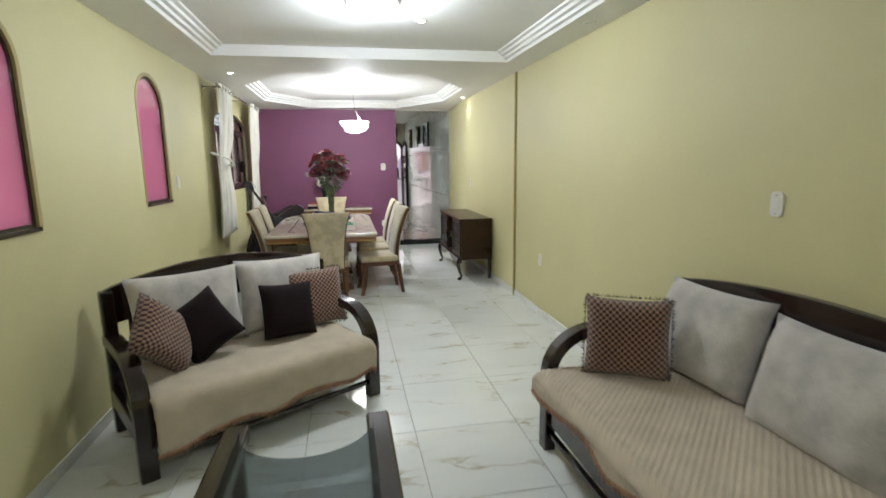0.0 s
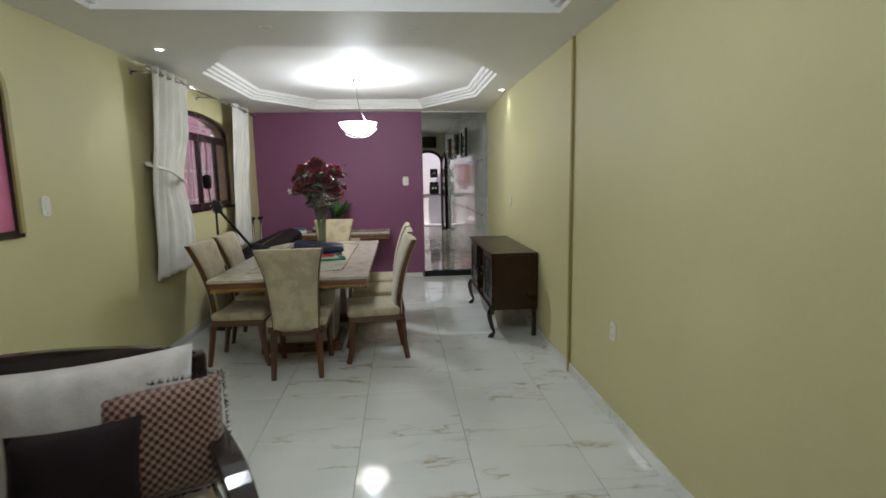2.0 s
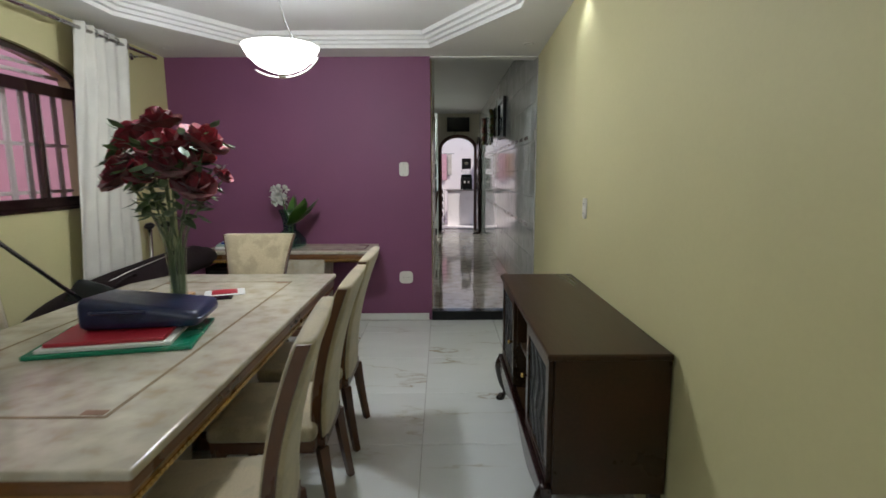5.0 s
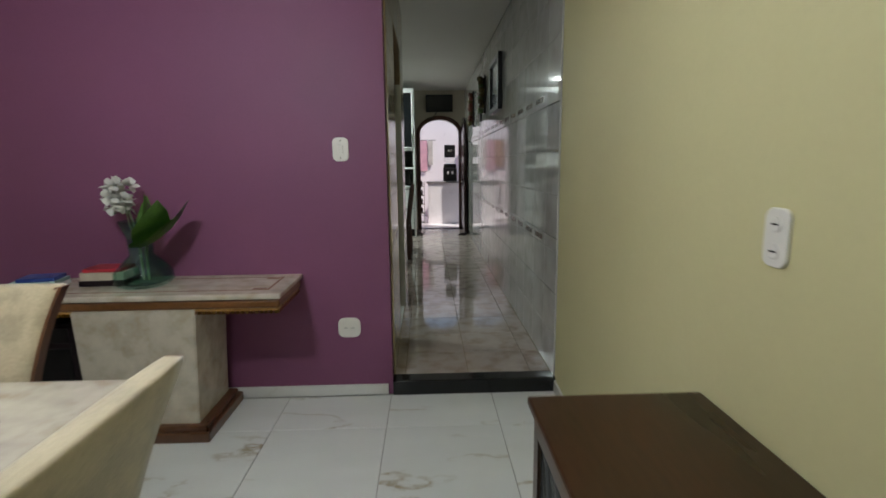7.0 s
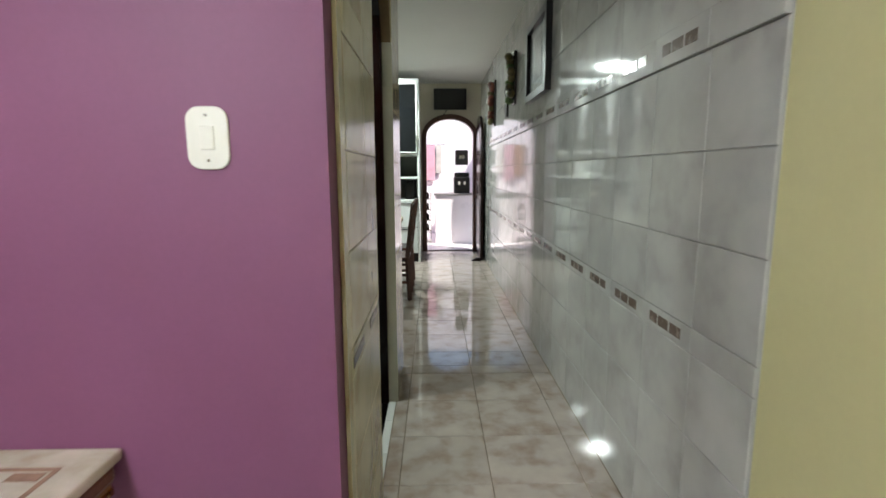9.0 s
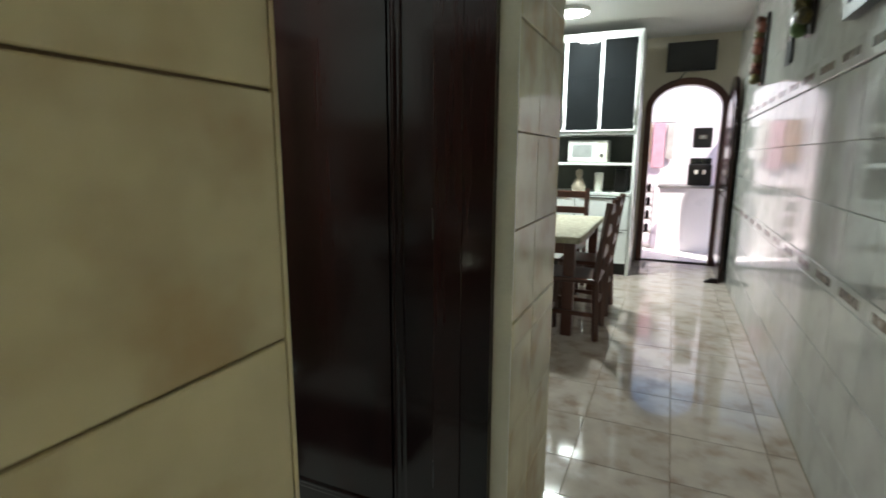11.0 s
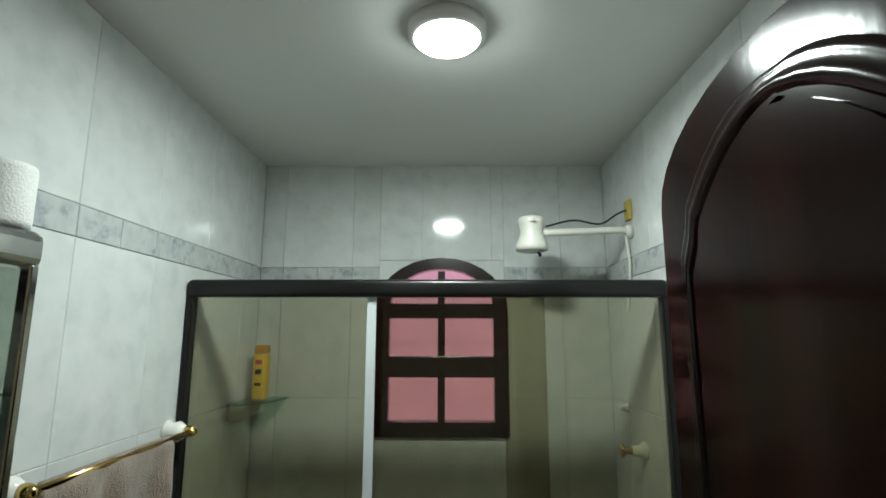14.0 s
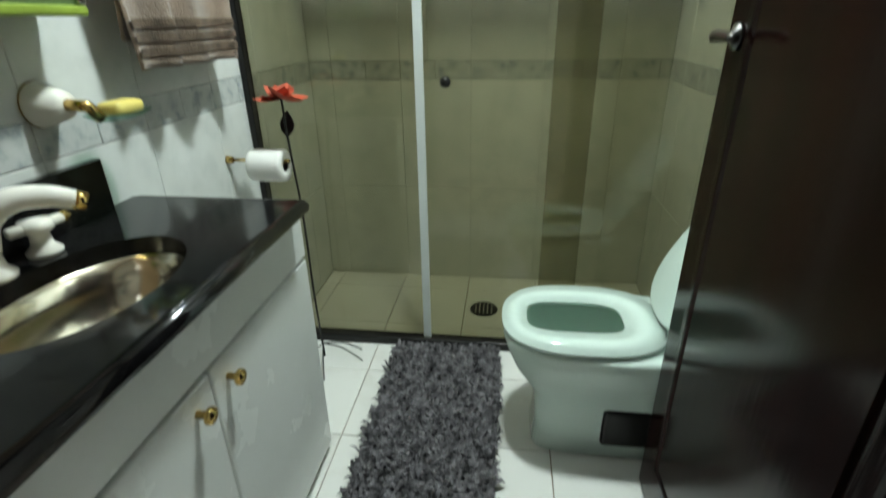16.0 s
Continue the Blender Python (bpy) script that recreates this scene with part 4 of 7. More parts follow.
def pedestal(root, cx, cy, w, d, z1):
    bm = bmesh.new()
    part("plinth", box(cx - w / 2 - 0.05, cx + w / 2 + 0.05, cy - d / 2 - 0.05, cy + d / 2 + 0.05, 0.0, 0.055, 0.008), CHAIR_WOOD, root)
    part("plinth_step", box(cx - w / 2 - 0.03, cx + w / 2 + 0.03, cy - d / 2 - 0.03, cy + d / 2 + 0.03, 0.052, 0.085, 0.01), CHAIR_WOOD, root)
    lo = [(-w / 2, -d / 2), (w / 2, -d / 2), (w / 2, d / 2), (-w / 2, d / 2)]
    a = [bm.verts.new((cx + x * 0.94, cy + y, 0.08)) for x, y in lo]
    b = [bm.verts.new((cx + x * 1.04, cy + y, z1)) for x, y in lo]
    bm.faces.new(a[::-1])
    bm.faces.new(b)
    for k in range(4):
        bm.faces.new((a[k], a[(k + 1) % 4], b[(k + 1) % 4], b[k]))
    bmesh.ops.bevel(bm, geom=list(bm.edges), offset=0.006, segments=2, affect="EDGES")
    part("pedestal", bm, TRAVERTINE, root)


TZ = 0.785
table = thing("dining_table", "long dining table with polished travertine top and gilded edge", "table")
stone_top(table, -1.03, 0.235, 5.82, 8.17, TZ)
SEAM = material("brown_stone_seam", (0.36, 0.27, 0.17), 0.2, vary=0.15, scale=12, bump=0.0)
inlay(table, -0.80, 0.005, 6.08, 7.91, TZ, SEAM)
pedestal(table, -0.42, 6.55, 0.62, 0.42, TZ - 0.08)
pedestal(table, -0.42, 7.5, 0.62, 0.42, TZ - 0.08)
part("stretcher", box(-0.50, -0.34, 6.74, 7.31, 0.03, 0.08, 0.006), CHAIR_WOOD, table)
console = thing("console_table", "travertine console table with gilded cornice against purple wall", "console table")
stone_top(console, -1.22, 0.352, 9.18, PW - 0.004, TZ)
inlay(console, -1.14, 0.27, 9.26, PW - 0.09, TZ)
pedestal(console, -0.40, 9.39, 0.60, 0.40, TZ - 0.08)


# added black box filling the dark space left of the pedestal, kind not known
amp = thing("amplifier", "black cloth-covered box filling the space under the console", "amplifier", at=(-1.0, 9.44, 0))
part("body", box(-0.22, 0.23, -0.15, 0.17, 0.02, 0.62, 0.012), BLACK_CLOTH, amp)
part("grille", box(-0.19, 0.20, -0.156, -0.148, 0.06, 0.48, 0.004), BLACK_METAL, amp)
part("control_strip", box(-0.19, 0.20, -0.156, -0.148, 0.51, 0.59, 0.003), BLACK_METAL, amp)
for x in (-0.18, 0.19):
    for y in (-0.11, 0.13):
        part("foot", lathe([(0, 0), (0.018, 0), (0.018, 0.022), (0, 0.022)], 10, None, x, y), BLACK_METAL, amp)

LEAD = material("dull_pewter", (0.10, 0.10, 0.10), 0.5, 0.5, vary=0.2)


def sideboard():
    root = thing("sideboard", "dark mahogany sideboard with leaded doors on cabriole legs", "sideboard", at=(1.375, 6.45, 0))
    d, w = RW - 1.375 - 0.012, 1.43
    part("top", box(-0.02, d, -0.012, w + 0.012, 0.806, 0.832, 0.007), CAB_WOOD, root)
    part("side_panel", box(0.01, d, 0.0, 0.022, 0.275, 0.806, 0.003), CAB_WOOD, root)
    part("side_panel", box(0.01, d, w - 0.022, w, 0.275, 0.806, 0.003), CAB_WOOD, root)
    part("back_panel", box(d - 0.012, d - 0.002, 0.022, w - 0.022, 0.29, 0.806), CAB_WOOD, root)
    part("floor_board", box(0.01, d - 0.012, 0.022, w - 0.022, 0.275, 0.298), CAB_WOOD, root)
    n = 24
    top = [(-0.0 + w * k / n, 0.30) for k in range(n + 1)]
    low = [(w * k / n, 0.225 + 0.03 * math.cos(4 * math.pi * k / n) - 0.02 * math.cos(2 * math.pi * k / n)) for k in range(n + 1)]
    part("apron", curved_board(top, low, -0.03, 0.012, "x"), DARK_WOOD, root)
    for a in (0.022, 0.50, 0.91):
        part("divider", box(0.012, d - 0.014, a, a + 0.018, 0.298, 0.806), CAB_WOOD, root)
    part("shelf", box(0.03, d - 0.014, 0.518, 0.91, 0.54, 0.556), CAB_WOOD, root)
    lead = material("leaded_glass", (0.10, 0.12, 0.12), 0.15, 0.3, vary=0.4, scale=30, fine=120, bump=0.6)
    for a0, a1 in ((0.03, 0.50), (0.925, 1.405)):
        door = part("door", ring_frame([(a0, 0.305), (a1, 0.305), (a1, 0.80), (a0, 0.80)], [(a0 + 0.045, 0.35), (a1 - 0.045, 0.35), (a1 - 0.045, 0.755), (a0 + 0.045, 0.755)], -0.008, 0.014, "x"), CAB_WOOD, root)
        part("pane", box(0.0, 0.006, a0 + 0.044, a1 - 0.044, 0.349, 0.756), lead, door, "dark leaded glass")
        for k in range(1, 4):
            y = a0 + 0.045 + (a1 - a0 - 0.09) * k / 4
            part("lead_line", tube([(-0.002, y - 0.05, 0.35), (-0.002, y + 0.03, 0.48), (-0.002, y - 0.03, 0.62), (-0.002, y + 0.05, 0.755)], 0.004, 5), LEAD, door)
        part("knob", lathe([(0, 0), (0.006, 0.0), (0.006, 0.012), (0.013, 0.018), (0.01, 0.028), (0, 0.03)], 12), BRASS, door, smooth=True).matrix_basis = pose(-0.008, a1 - 0.02 if a0 < 0.5 else a0 + 0.02, 0.55, 0, -90, 0)
    for y in (0.03, w - 0.03):
        pts = smooth_line([(0.0, y, 0.29), (-0.03, y, 0.23), (-0.012, y, 0.12), (0.012, y, 0.05), (-0.018, y, 0.012)], 5)
        part("leg", tube(pts, 0.028, 8, taper=[1.15 - 0.62 * min(1, k / 14) + (0.35 if k > 17 else 0) for k in range(len(pts))]), DARK_WOOD, root, smooth=True)
        part("foot", lathe([(0, 0), (0.026, 0.0), (0.028, 0.012), (0.018, 0.024), (0, 0.026)], 12, None, -0.02, y), DARK_WOOD, root, smooth=True)
        part("rear_leg", box(d - 0.05, d - 0.006, y - 0.022, y + 0.022, 0.0, 0.276, 0.006), DARK_WOOD, root)
    deco = thing("ornament", "small white and silver ornament in the open shelf", "ornament", at=(1.46, 7.06, 0.298))
    part("body", lathe([(0, 0), (0.05, 0), (0.055, 0.02), (0.03, 0.06), (0.05, 0.11), (0.04, 0.15), (0, 0.155)], 16), WHITE_PORCELAIN, deco, smooth=True)
    part("cap", lathe([(0.0, 0.15), (0.02, 0.152), (0.012, 0.175), (0, 0.18)], 12), CHROME, deco, smooth=True)
    deco = thing("glass_jar", "small clear glass jar on the open shelf", "jar", at=(1.46, 7.18, 0.557))
    part("body", lathe([(0, 0), (0.035, 0), (0.038, 0.09), (0.03, 0.12), (0.026, 0.12), (0.033, 0.09), (0.03, 0.008), (0, 0.008)], 16), GLASS, deco, smooth=True)


sideboard()


def pendant():
    root = thing("pendant_lamp", "glowing opal glass bowl pendant on a chrome arm", "lamp", at=(0.065, 7.72, 2.035))
    part("canopy", lathe([(0, 0.645), (0.05, 0.645), (0.05, 0.625), (0.03, 0.605), (0, 0.60)], 24), CHROME, root, smooth=True)
    part("rod", tube(smooth_line([(0.0, 0, 0.61), (0.0, 0, 0.45), (0.03, 0, 0.30), (0.10, 0, 0.16), (0.155, 0, 0.115)], 6), 0.006, 8), CHROME, root, smooth=True)
    bowl = part("shade", lathe([(0.0, 0.012), (0.06, 0.018), (0.13, 0.05), (0.185, 0.10), (0.215, 0.155), (0.210, 0.156), (0.18, 0.106), (0.12, 0.056), (0.05, 0.026), (0, 0.02)], 40), glow("bowl_glow", (1, 0.97, 0.92), 7.0), root, "glowing opal bowl", True)
    bowl.visible_shadow = False
    part("finial", lathe([(0, -0.012), (0.022, -0.01), (0.026, 0.004), (0.02, 0.014), (0, 0.016)], 16), CHROME, root, smooth=True)
    arc = [(0.225 * math.sin(a), 0.0, 0.155 - 0.168 * math.cos(a)) for a in [-0.75 + 1.95 * k / 16 for k in range(17)]]
    part("cradle", tube(arc, 0.006, 8), CHROME, root, smooth=True)


pendant()


def curtain(y0, y1, z0, z1, folds, tie, label, pull):
    """A hanging curtain with folds, drawn in where it is tied."""
    root = thing("curtain", label, "curtain", "window curtains")
    bm = bmesh.new()
    n, m = folds * 10, 44
    g = []
    for i in range(n + 1):
        row = []
        for j in range(m + 1):
            s, z = i / n, z0 + (z1 - z0) * j / m
            pinch = math.exp(-((z - tie + 0.10) / 0.30) ** 2) * pull if tie else 0.0
            fall = (z1 - z) / (z1 - z0)
            left = y0 - 0.12 * fall
            right = y1 - (y1 - y0) * 0.30 * pinch + 0.03 * fall ** 2
            y = left + (right - left) * s
            amp = 0.028 * (1 - 0.45 * pinch) * (0.70 + 0.9 * noise.noise(Vector((s * 4, z * 1.6, y0))))
            x = -1.455 - 0.085 * fall + amp * math.sin(2 * math.pi * folds * s + 0.7 * math.sin(z * 2.2) + 1.6 * noise.noise(Vector((s * 3, z * 1.3, y0)))) - 0.02 * pinch
            row.append(bm.verts.new((x, y, z)))
        g.append(row)
    for i in range(n):
        for j in range(m):
            bm.faces.new((g[i][j], g[i + 1][j], g[i + 1][j + 1], g[i][j + 1]))
    cloth = part("cloth", bm, CURTAIN, root, smooth=True)
    cloth.modifiers.new("thick", "SOLIDIFY").thickness = 0.004
    for k in range(folds):
        y = y0 + (y1 - y0) * (k + 0.5) / folds
        part("eyelet", lathe([(0.022, -0.004), (0.032, -0.004), (0.032, 0.004), (0.022, 0.004), (0.022, -0.004)], 16), STEEL, root, smooth=True).matrix_basis = pose(-1.455, y, z1 - 0.045, 90, 0, 0)
    if pull > 0.5:
        pts = smooth_line([(LW + 0.01, y0 + 0.10, tie + 0.07), (-1.54, y0 - 0.02, tie + 0.04), (-1.435, y0 + 0.06, tie), (-1.42, y0 + 0.20, tie - 0.05), (-1.44, y0 + 0.36, tie - 0.09), (-1.52, y0 + 0.44, tie - 0.07), (LW + 0.02, y0 + 0.36, tie + 0.02)], 5)
        part("tieback", tube(pts, 0.028, 8, flat=0.4), CURTAIN, root, smooth=True)
        part("hook", lathe([(0, 0), (0.012, 0), (0.008, 0.02), (0.016, 0.03), (0, 0.035)], 10), BRASS, root, smooth=True).matrix_basis = pose(LW, y0 + 0.10, tie + 0.07, 0, 90, 0)
    return root


curtain(6.24, 6.93, 0.74, 2.50, 5, 1.66, "white curtain tied back beside the barred window", 0.75)
curtain(8.26, 8.84, 0.72, 2.50, 5, 1.30, "white curtain hanging beside the purple wall", 0.12)
rod = thing("curtain_rod", "brushed steel curtain rod over the barred window", "curtain rod")
part("pole", tube([(-1.455, 6.16, 2.455), (-1.455, 9.2, 2.455)], 0.014, 12), STEEL, rod, smooth=True)
part("finial", lathe([(0, -0.04), (0.02, -0.035), (0.024, 0), (0.015, 0.02), (0, 0.02)], 14), STEEL, rod, smooth=True).matrix_basis = pose(-1.455, 6.15, 2.455, -90, 0, 0)
for y in (6.22, 7.55, 9.14):
    part("bracket", tube([(LW, y, 2.455), (-1.455, y, 2.455)], 0.008, 8), STEEL, rod, smooth=True)
    part("rose", lathe([(0, 0), (0.028, 0), (0.028, 0.006), (0, 0.008)], 16), STEEL, rod, smooth=True).matrix_basis = pose(LW, y, 2.455, 0, 90, 0)


# flowers and loose things on the table
PETAL = material("red_rose_petal", (0.62, 0.028, 0.07), 0.6, vary=0.3, scale=20, fine=120, bump=0.1, sheen=0.3)
DEEP = material("dark_red_rose_petal", (0.38, 0.012, 0.036), 0.6, vary=0.3, scale=20, fine=120, bump=0.1, sheen=0.3)
LEAF = material("green_leaf", (0.15, 0.25, 0.10), 0.45, vary=0.3, scale=20, fine=90, bump=0.1)
STEM = material("green_stem", (0.22, 0.29, 0.14), 0.6, vary=0.2)
WHITE_PETAL = material("white_petal", (0.72, 0.72, 0.66), 0.6, vary=0.05)


def rose(bm, c, r, rng, axis):
    """Cupped petals in whorls."""
    up = Vector(axis).normalized()
    ref = Vector((0.3, 0.2, 1)).cross(up)
    u = ref.normalized() if ref.length > 0.01 else Vector((1, 0, 0))
    v = up.cross(u)
    for ring, (count, open_) in enumerate(((3, 0.25), (5, 0.6), (7, 1.0))):
        for k in range(count):
            a = 2 * math.pi * (k + 0.5 * ring + rng.random() * 0.3) / count
            out = u * math.cos(a) + v * math.sin(a)
            side = up.cross(out)
            wd = r * (0.5 + 0.22 * ring)
            rows = []
            for h in range(4):
                f = h / 3
                reach = r * open_ * (0.25 + 0.75 * math.sin(f * 1.5)) + (0.16 * r if h == 3 and ring else 0)
                lift = r * (1.05 - 0.28 * ring) * f - r * 0.35
                w = wd * math.sin(0.5 + f * 1.9)
                rows.append([bm.verts.new(Vector(c) + out * (reach - 0.20 * abs(s) * r) + up * (lift - 0.10 * abs(s) * r) + side * (w * s)) for s in (-1, -0.35, 0.35, 1)])
            for p, q in zip(rows, rows[1:]):
                for s in range(3):
                    bm.faces.new((p[s], p[s + 1], q[s + 1], q[s]))


def leaf(bm, base, tip, width, rng):
    b, t = Vector(base), Vector(tip)
    d = t - b
    s = d.cross(Vector((rng.uniform(-0.4, 0.4), rng.uniform(-0.4, 0.4), 1))).normalized()
    n = s.cross(d).normalized()
    rows = []
    for k, w in enumerate((0.05, 0.8, 1.0, 0.65, 0.02)):
        c = b + d * k / 4 - n * d.length * 0.10 * math.sin(math.pi * k / 4)
        rows.append([bm.verts.new(c - s * w * width / 2 + n * 0.12 * w * width), bm.verts.new(c), bm.verts.new(c + s * w * width / 2 + n * 0.12 * w * width)])
    for p, q in zip(rows, rows[1:]):
        for i in (0, 1):
            bm.faces.new((p[i], p[i + 1], q[i + 1], q[i]))


def bouquet():
    rng = random.Random(11)
    vx, vy = -0.31, 7.12
    vase = thing("flower_vase", "tall clear glass vase holding red roses on the table", "vase", at=(vx, vy, TZ))
    prof = [(0, 0.0), (0.055, 0.0), (0.058, 0.01), (0.04, 0.05), (0.038, 0.2), (0.05, 0.36), (0.085, 0.50), (0.08, 0.50), (0.045, 0.36), (0.033, 0.2), (0.034, 0.06), (0, 0.03)]
    body = part("body", lathe(prof, 28), glass("vase_glass", (0.84, 0.88, 0.84)), vase, smooth=True)
    body.visible_shadow = False
    heads = [(-0.04, 0.0, 0.94), (0.03, -0.08, 0.83), (-0.20, 0.03, 0.88), (-0.19, -0.10, 0.71), (-0.04, -0.13, 0.72), (0.18, 0.05, 0.86), (0.19, -0.10, 0.65), (0.29, 0.02, 0.69), (0.07, 0.14, 0.80), (0.10, -0.14, 0.75), (-0.12, 0.15, 0.78), (-0.29, 0.0, 0.79)]
    heads = [(0.86 * x, y, z) for x, y, z in heads]
    for i, (x, y, z) in enumerate(heads):
        pts = smooth_line([(0.02 * math.cos(i), 0.02 * math.sin(i), 0.04), (0.03 * math.cos(i), 0.03 * math.sin(i), 0.30), (x * 0.4, y * 0.4, 0.50), (x, y, z - 0.02)], 4)
        part("stem", tube(pts, 0.0045, 5), STEM, vase)
    for i, (x, y, z) in enumerate(heads):
        bm = bmesh.new()
        rose(bm, (x, y, z), (0.045 if i in (7, 11) else rng.uniform(0.088, 0.108)), rng, (x * 1.8, y * 1.8 - 0.12, 0.45))
        part("rose", bm, PETAL if i % 3 else DEEP, vase, smooth=True)
    bm = bmesh.new()
    for k in range(210):
        a, e = rng.uniform(0, 2 * math.pi), rng.random()
        r = rng.uniform(0.05, 0.10) + 0.20 * e ** 0.7 * rng.random()
        c = Vector((r * math.cos(a), r * math.sin(a), 0.50 + 0.36 * e + rng.uniform(-0.03, 0.06)))
        d = Vector((math.cos(a), math.sin(a), rng.uniform(-1.0, 0.7))).normalized() * rng.uniform(0.06, 0.10)
        leaf(bm, c, c + d, rng.uniform(0.03, 0.055), rng)
    part("leaves", bm, LEAF, vase, "green leaves", True)
    bm = bmesh.new()
    for c in ((-0.30, -0.02, 0.66), (0.24, 0.02, 0.71)):
        for k in range(6):
            a = 2 * math.pi * k / 6
            leaf(bm, c, Vector(c) + Vector((0.035 * math.cos(a), 0.014 * math.sin(a * 2), 0.035 * math.sin(a))), 0.026, rng)
    part("white_blossom", bm, WHITE_PETAL, vase, "small white blossoms")


bouquet()


def flat_thing(name, label, category, boxes, mats, at, rz):
    root = thing(name, label, category, at=at, rz=rz)
    for (nm, b), m in zip(boxes, mats):
        part(nm, box(*b, 0.004), m, root)
    return root


NAVY = material("navy_blue_vinyl", (0.015, 0.026, 0.085), 0.35, vary=0.15, scale=20, bump=0.15)
RED = material("red_card", (0.42, 0.02, 0.035), 0.4, vary=0.05)
GREEN = material("green_plastic_folder", (0.01, 0.22, 0.12), 0.25, vary=0.05)
PAPER = material("white_paper", (0.70, 0.71, 0.68), 0.7, vary=0.04)
KRAFT = material("light_wood_block", (0.42, 0.24, 0.11), 0.6, vary=0.1)
BLUE = material("blue_book_cover", (0.03, 0.07, 0.28), 0.35, vary=0.1)
GREENISH = material("green_felt", (0.10, 0.16, 0.05), 0.7, vary=0.1)
flat_thing("folder_stack", "stacked green and red folders with loose papers", "folders",
           [("folder", (-0.30, 0.30, -0.20, 0.20, 0.0, 0.018)), ("paper", (-0.26, 0.22, -0.185, 0.17, 0.018, 0.034)), ("folder", (-0.24, 0.19, -0.165, 0.16, 0.034, 0.05))], [GREEN, PAPER, RED], (-0.36, 6.78, TZ + 0.001), 12)
bag = thing("document_bag", "navy blue vinyl bag lying on folders", "bag", at=(-0.30, 6.90, TZ + 0.051), rz=8)
bm = box(-0.25, 0.23, -0.16, 0.14, 0.0, 0.12, 0.035, 4)
for v in bm.verts:
    v.co.z += (0.03 * noise.noise(v.co * 5) - (0.035 if v.co.x > 0.1 else 0)) * (1 if v.co.z > 0.06 else 0)
part("body", bm, NAVY, bag, smooth=True)
part("handle", tube(smooth_line([(-0.20, -0.15, 0.08), (-0.15, -0.19, 0.085), (-0.03, -0.19, 0.085), (0.02, -0.15, 0.075)], 5), 0.008, 6), NAVY, bag)
flat_thing("wood_box", "small light wooden box beside the vase", "box", [("body", (-0.035, 0.035, -0.03, 0.03, 0.0, 0.06))], [KRAFT], (-0.40, 7.36, TZ + 0.001), 8)
flat_thing("notepad", "red and white leaflets on the table", "leaflet", [("sheet", (-0.11, 0.11, -0.08, 0.08, 0.0, 0.005)), ("cover", (-0.07, 0.07, -0.05, 0.05, 0.005, 0.012))], [PAPER, RED], (-0.30, 7.60, TZ + 0.001), 22)
flat_thing("phone", "black phone lying on the stone table", "phone", [("body", (-0.075, 0.075, -0.037, 0.037, 0.0, 0.009))], [BLACK_GLOSS], (-0.28, 7.47, TZ + 0.001), 15)
flat_thing("glasses_case", "clear plastic cups and dark case on the table", "case", [("body", (-0.06, 0.06, -0.025, 0.025, 0.0, 0.03))], [BLACK_GLOSS], (-0.66, 7.46, TZ + 0.001), 20)

# on the console
flat_thing("book_stack", "blue and pale green books stacked on the console", "books", [("book", (-0.12, 0.12, -0.09, 0.09, 0.0, 0.022)), ("book", (-0.11, 0.12, -0.085, 0.085, 0.022, 0.042)), ("book", (-0.07, 0.11, -0.07, 0.07, 0.042, 0.062))], [PAPER, material("pale_green_cover", (0.35, 0.5, 0.45), 0.5), BLUE], (-1.02, 9.42, TZ + 0.001), 12)
flat_thing("book", "thick cream book with a red cover lying flat", "book", [("cover", (-0.12, 0.12, -0.09, 0.09, 0.0, 0.03)), ("pages", (-0.115, 0.115, -0.085, 0.085, 0.03, 0.075)), ("cover", (-0.10, 0.10, -0.08, 0.08, 0.075, 0.095))], [BLACK_CLOTH, material("cream_pages", (0.55, 0.48, 0.36), 0.8), RED], (-0.68, 9.50, TZ + 0.001), 3)


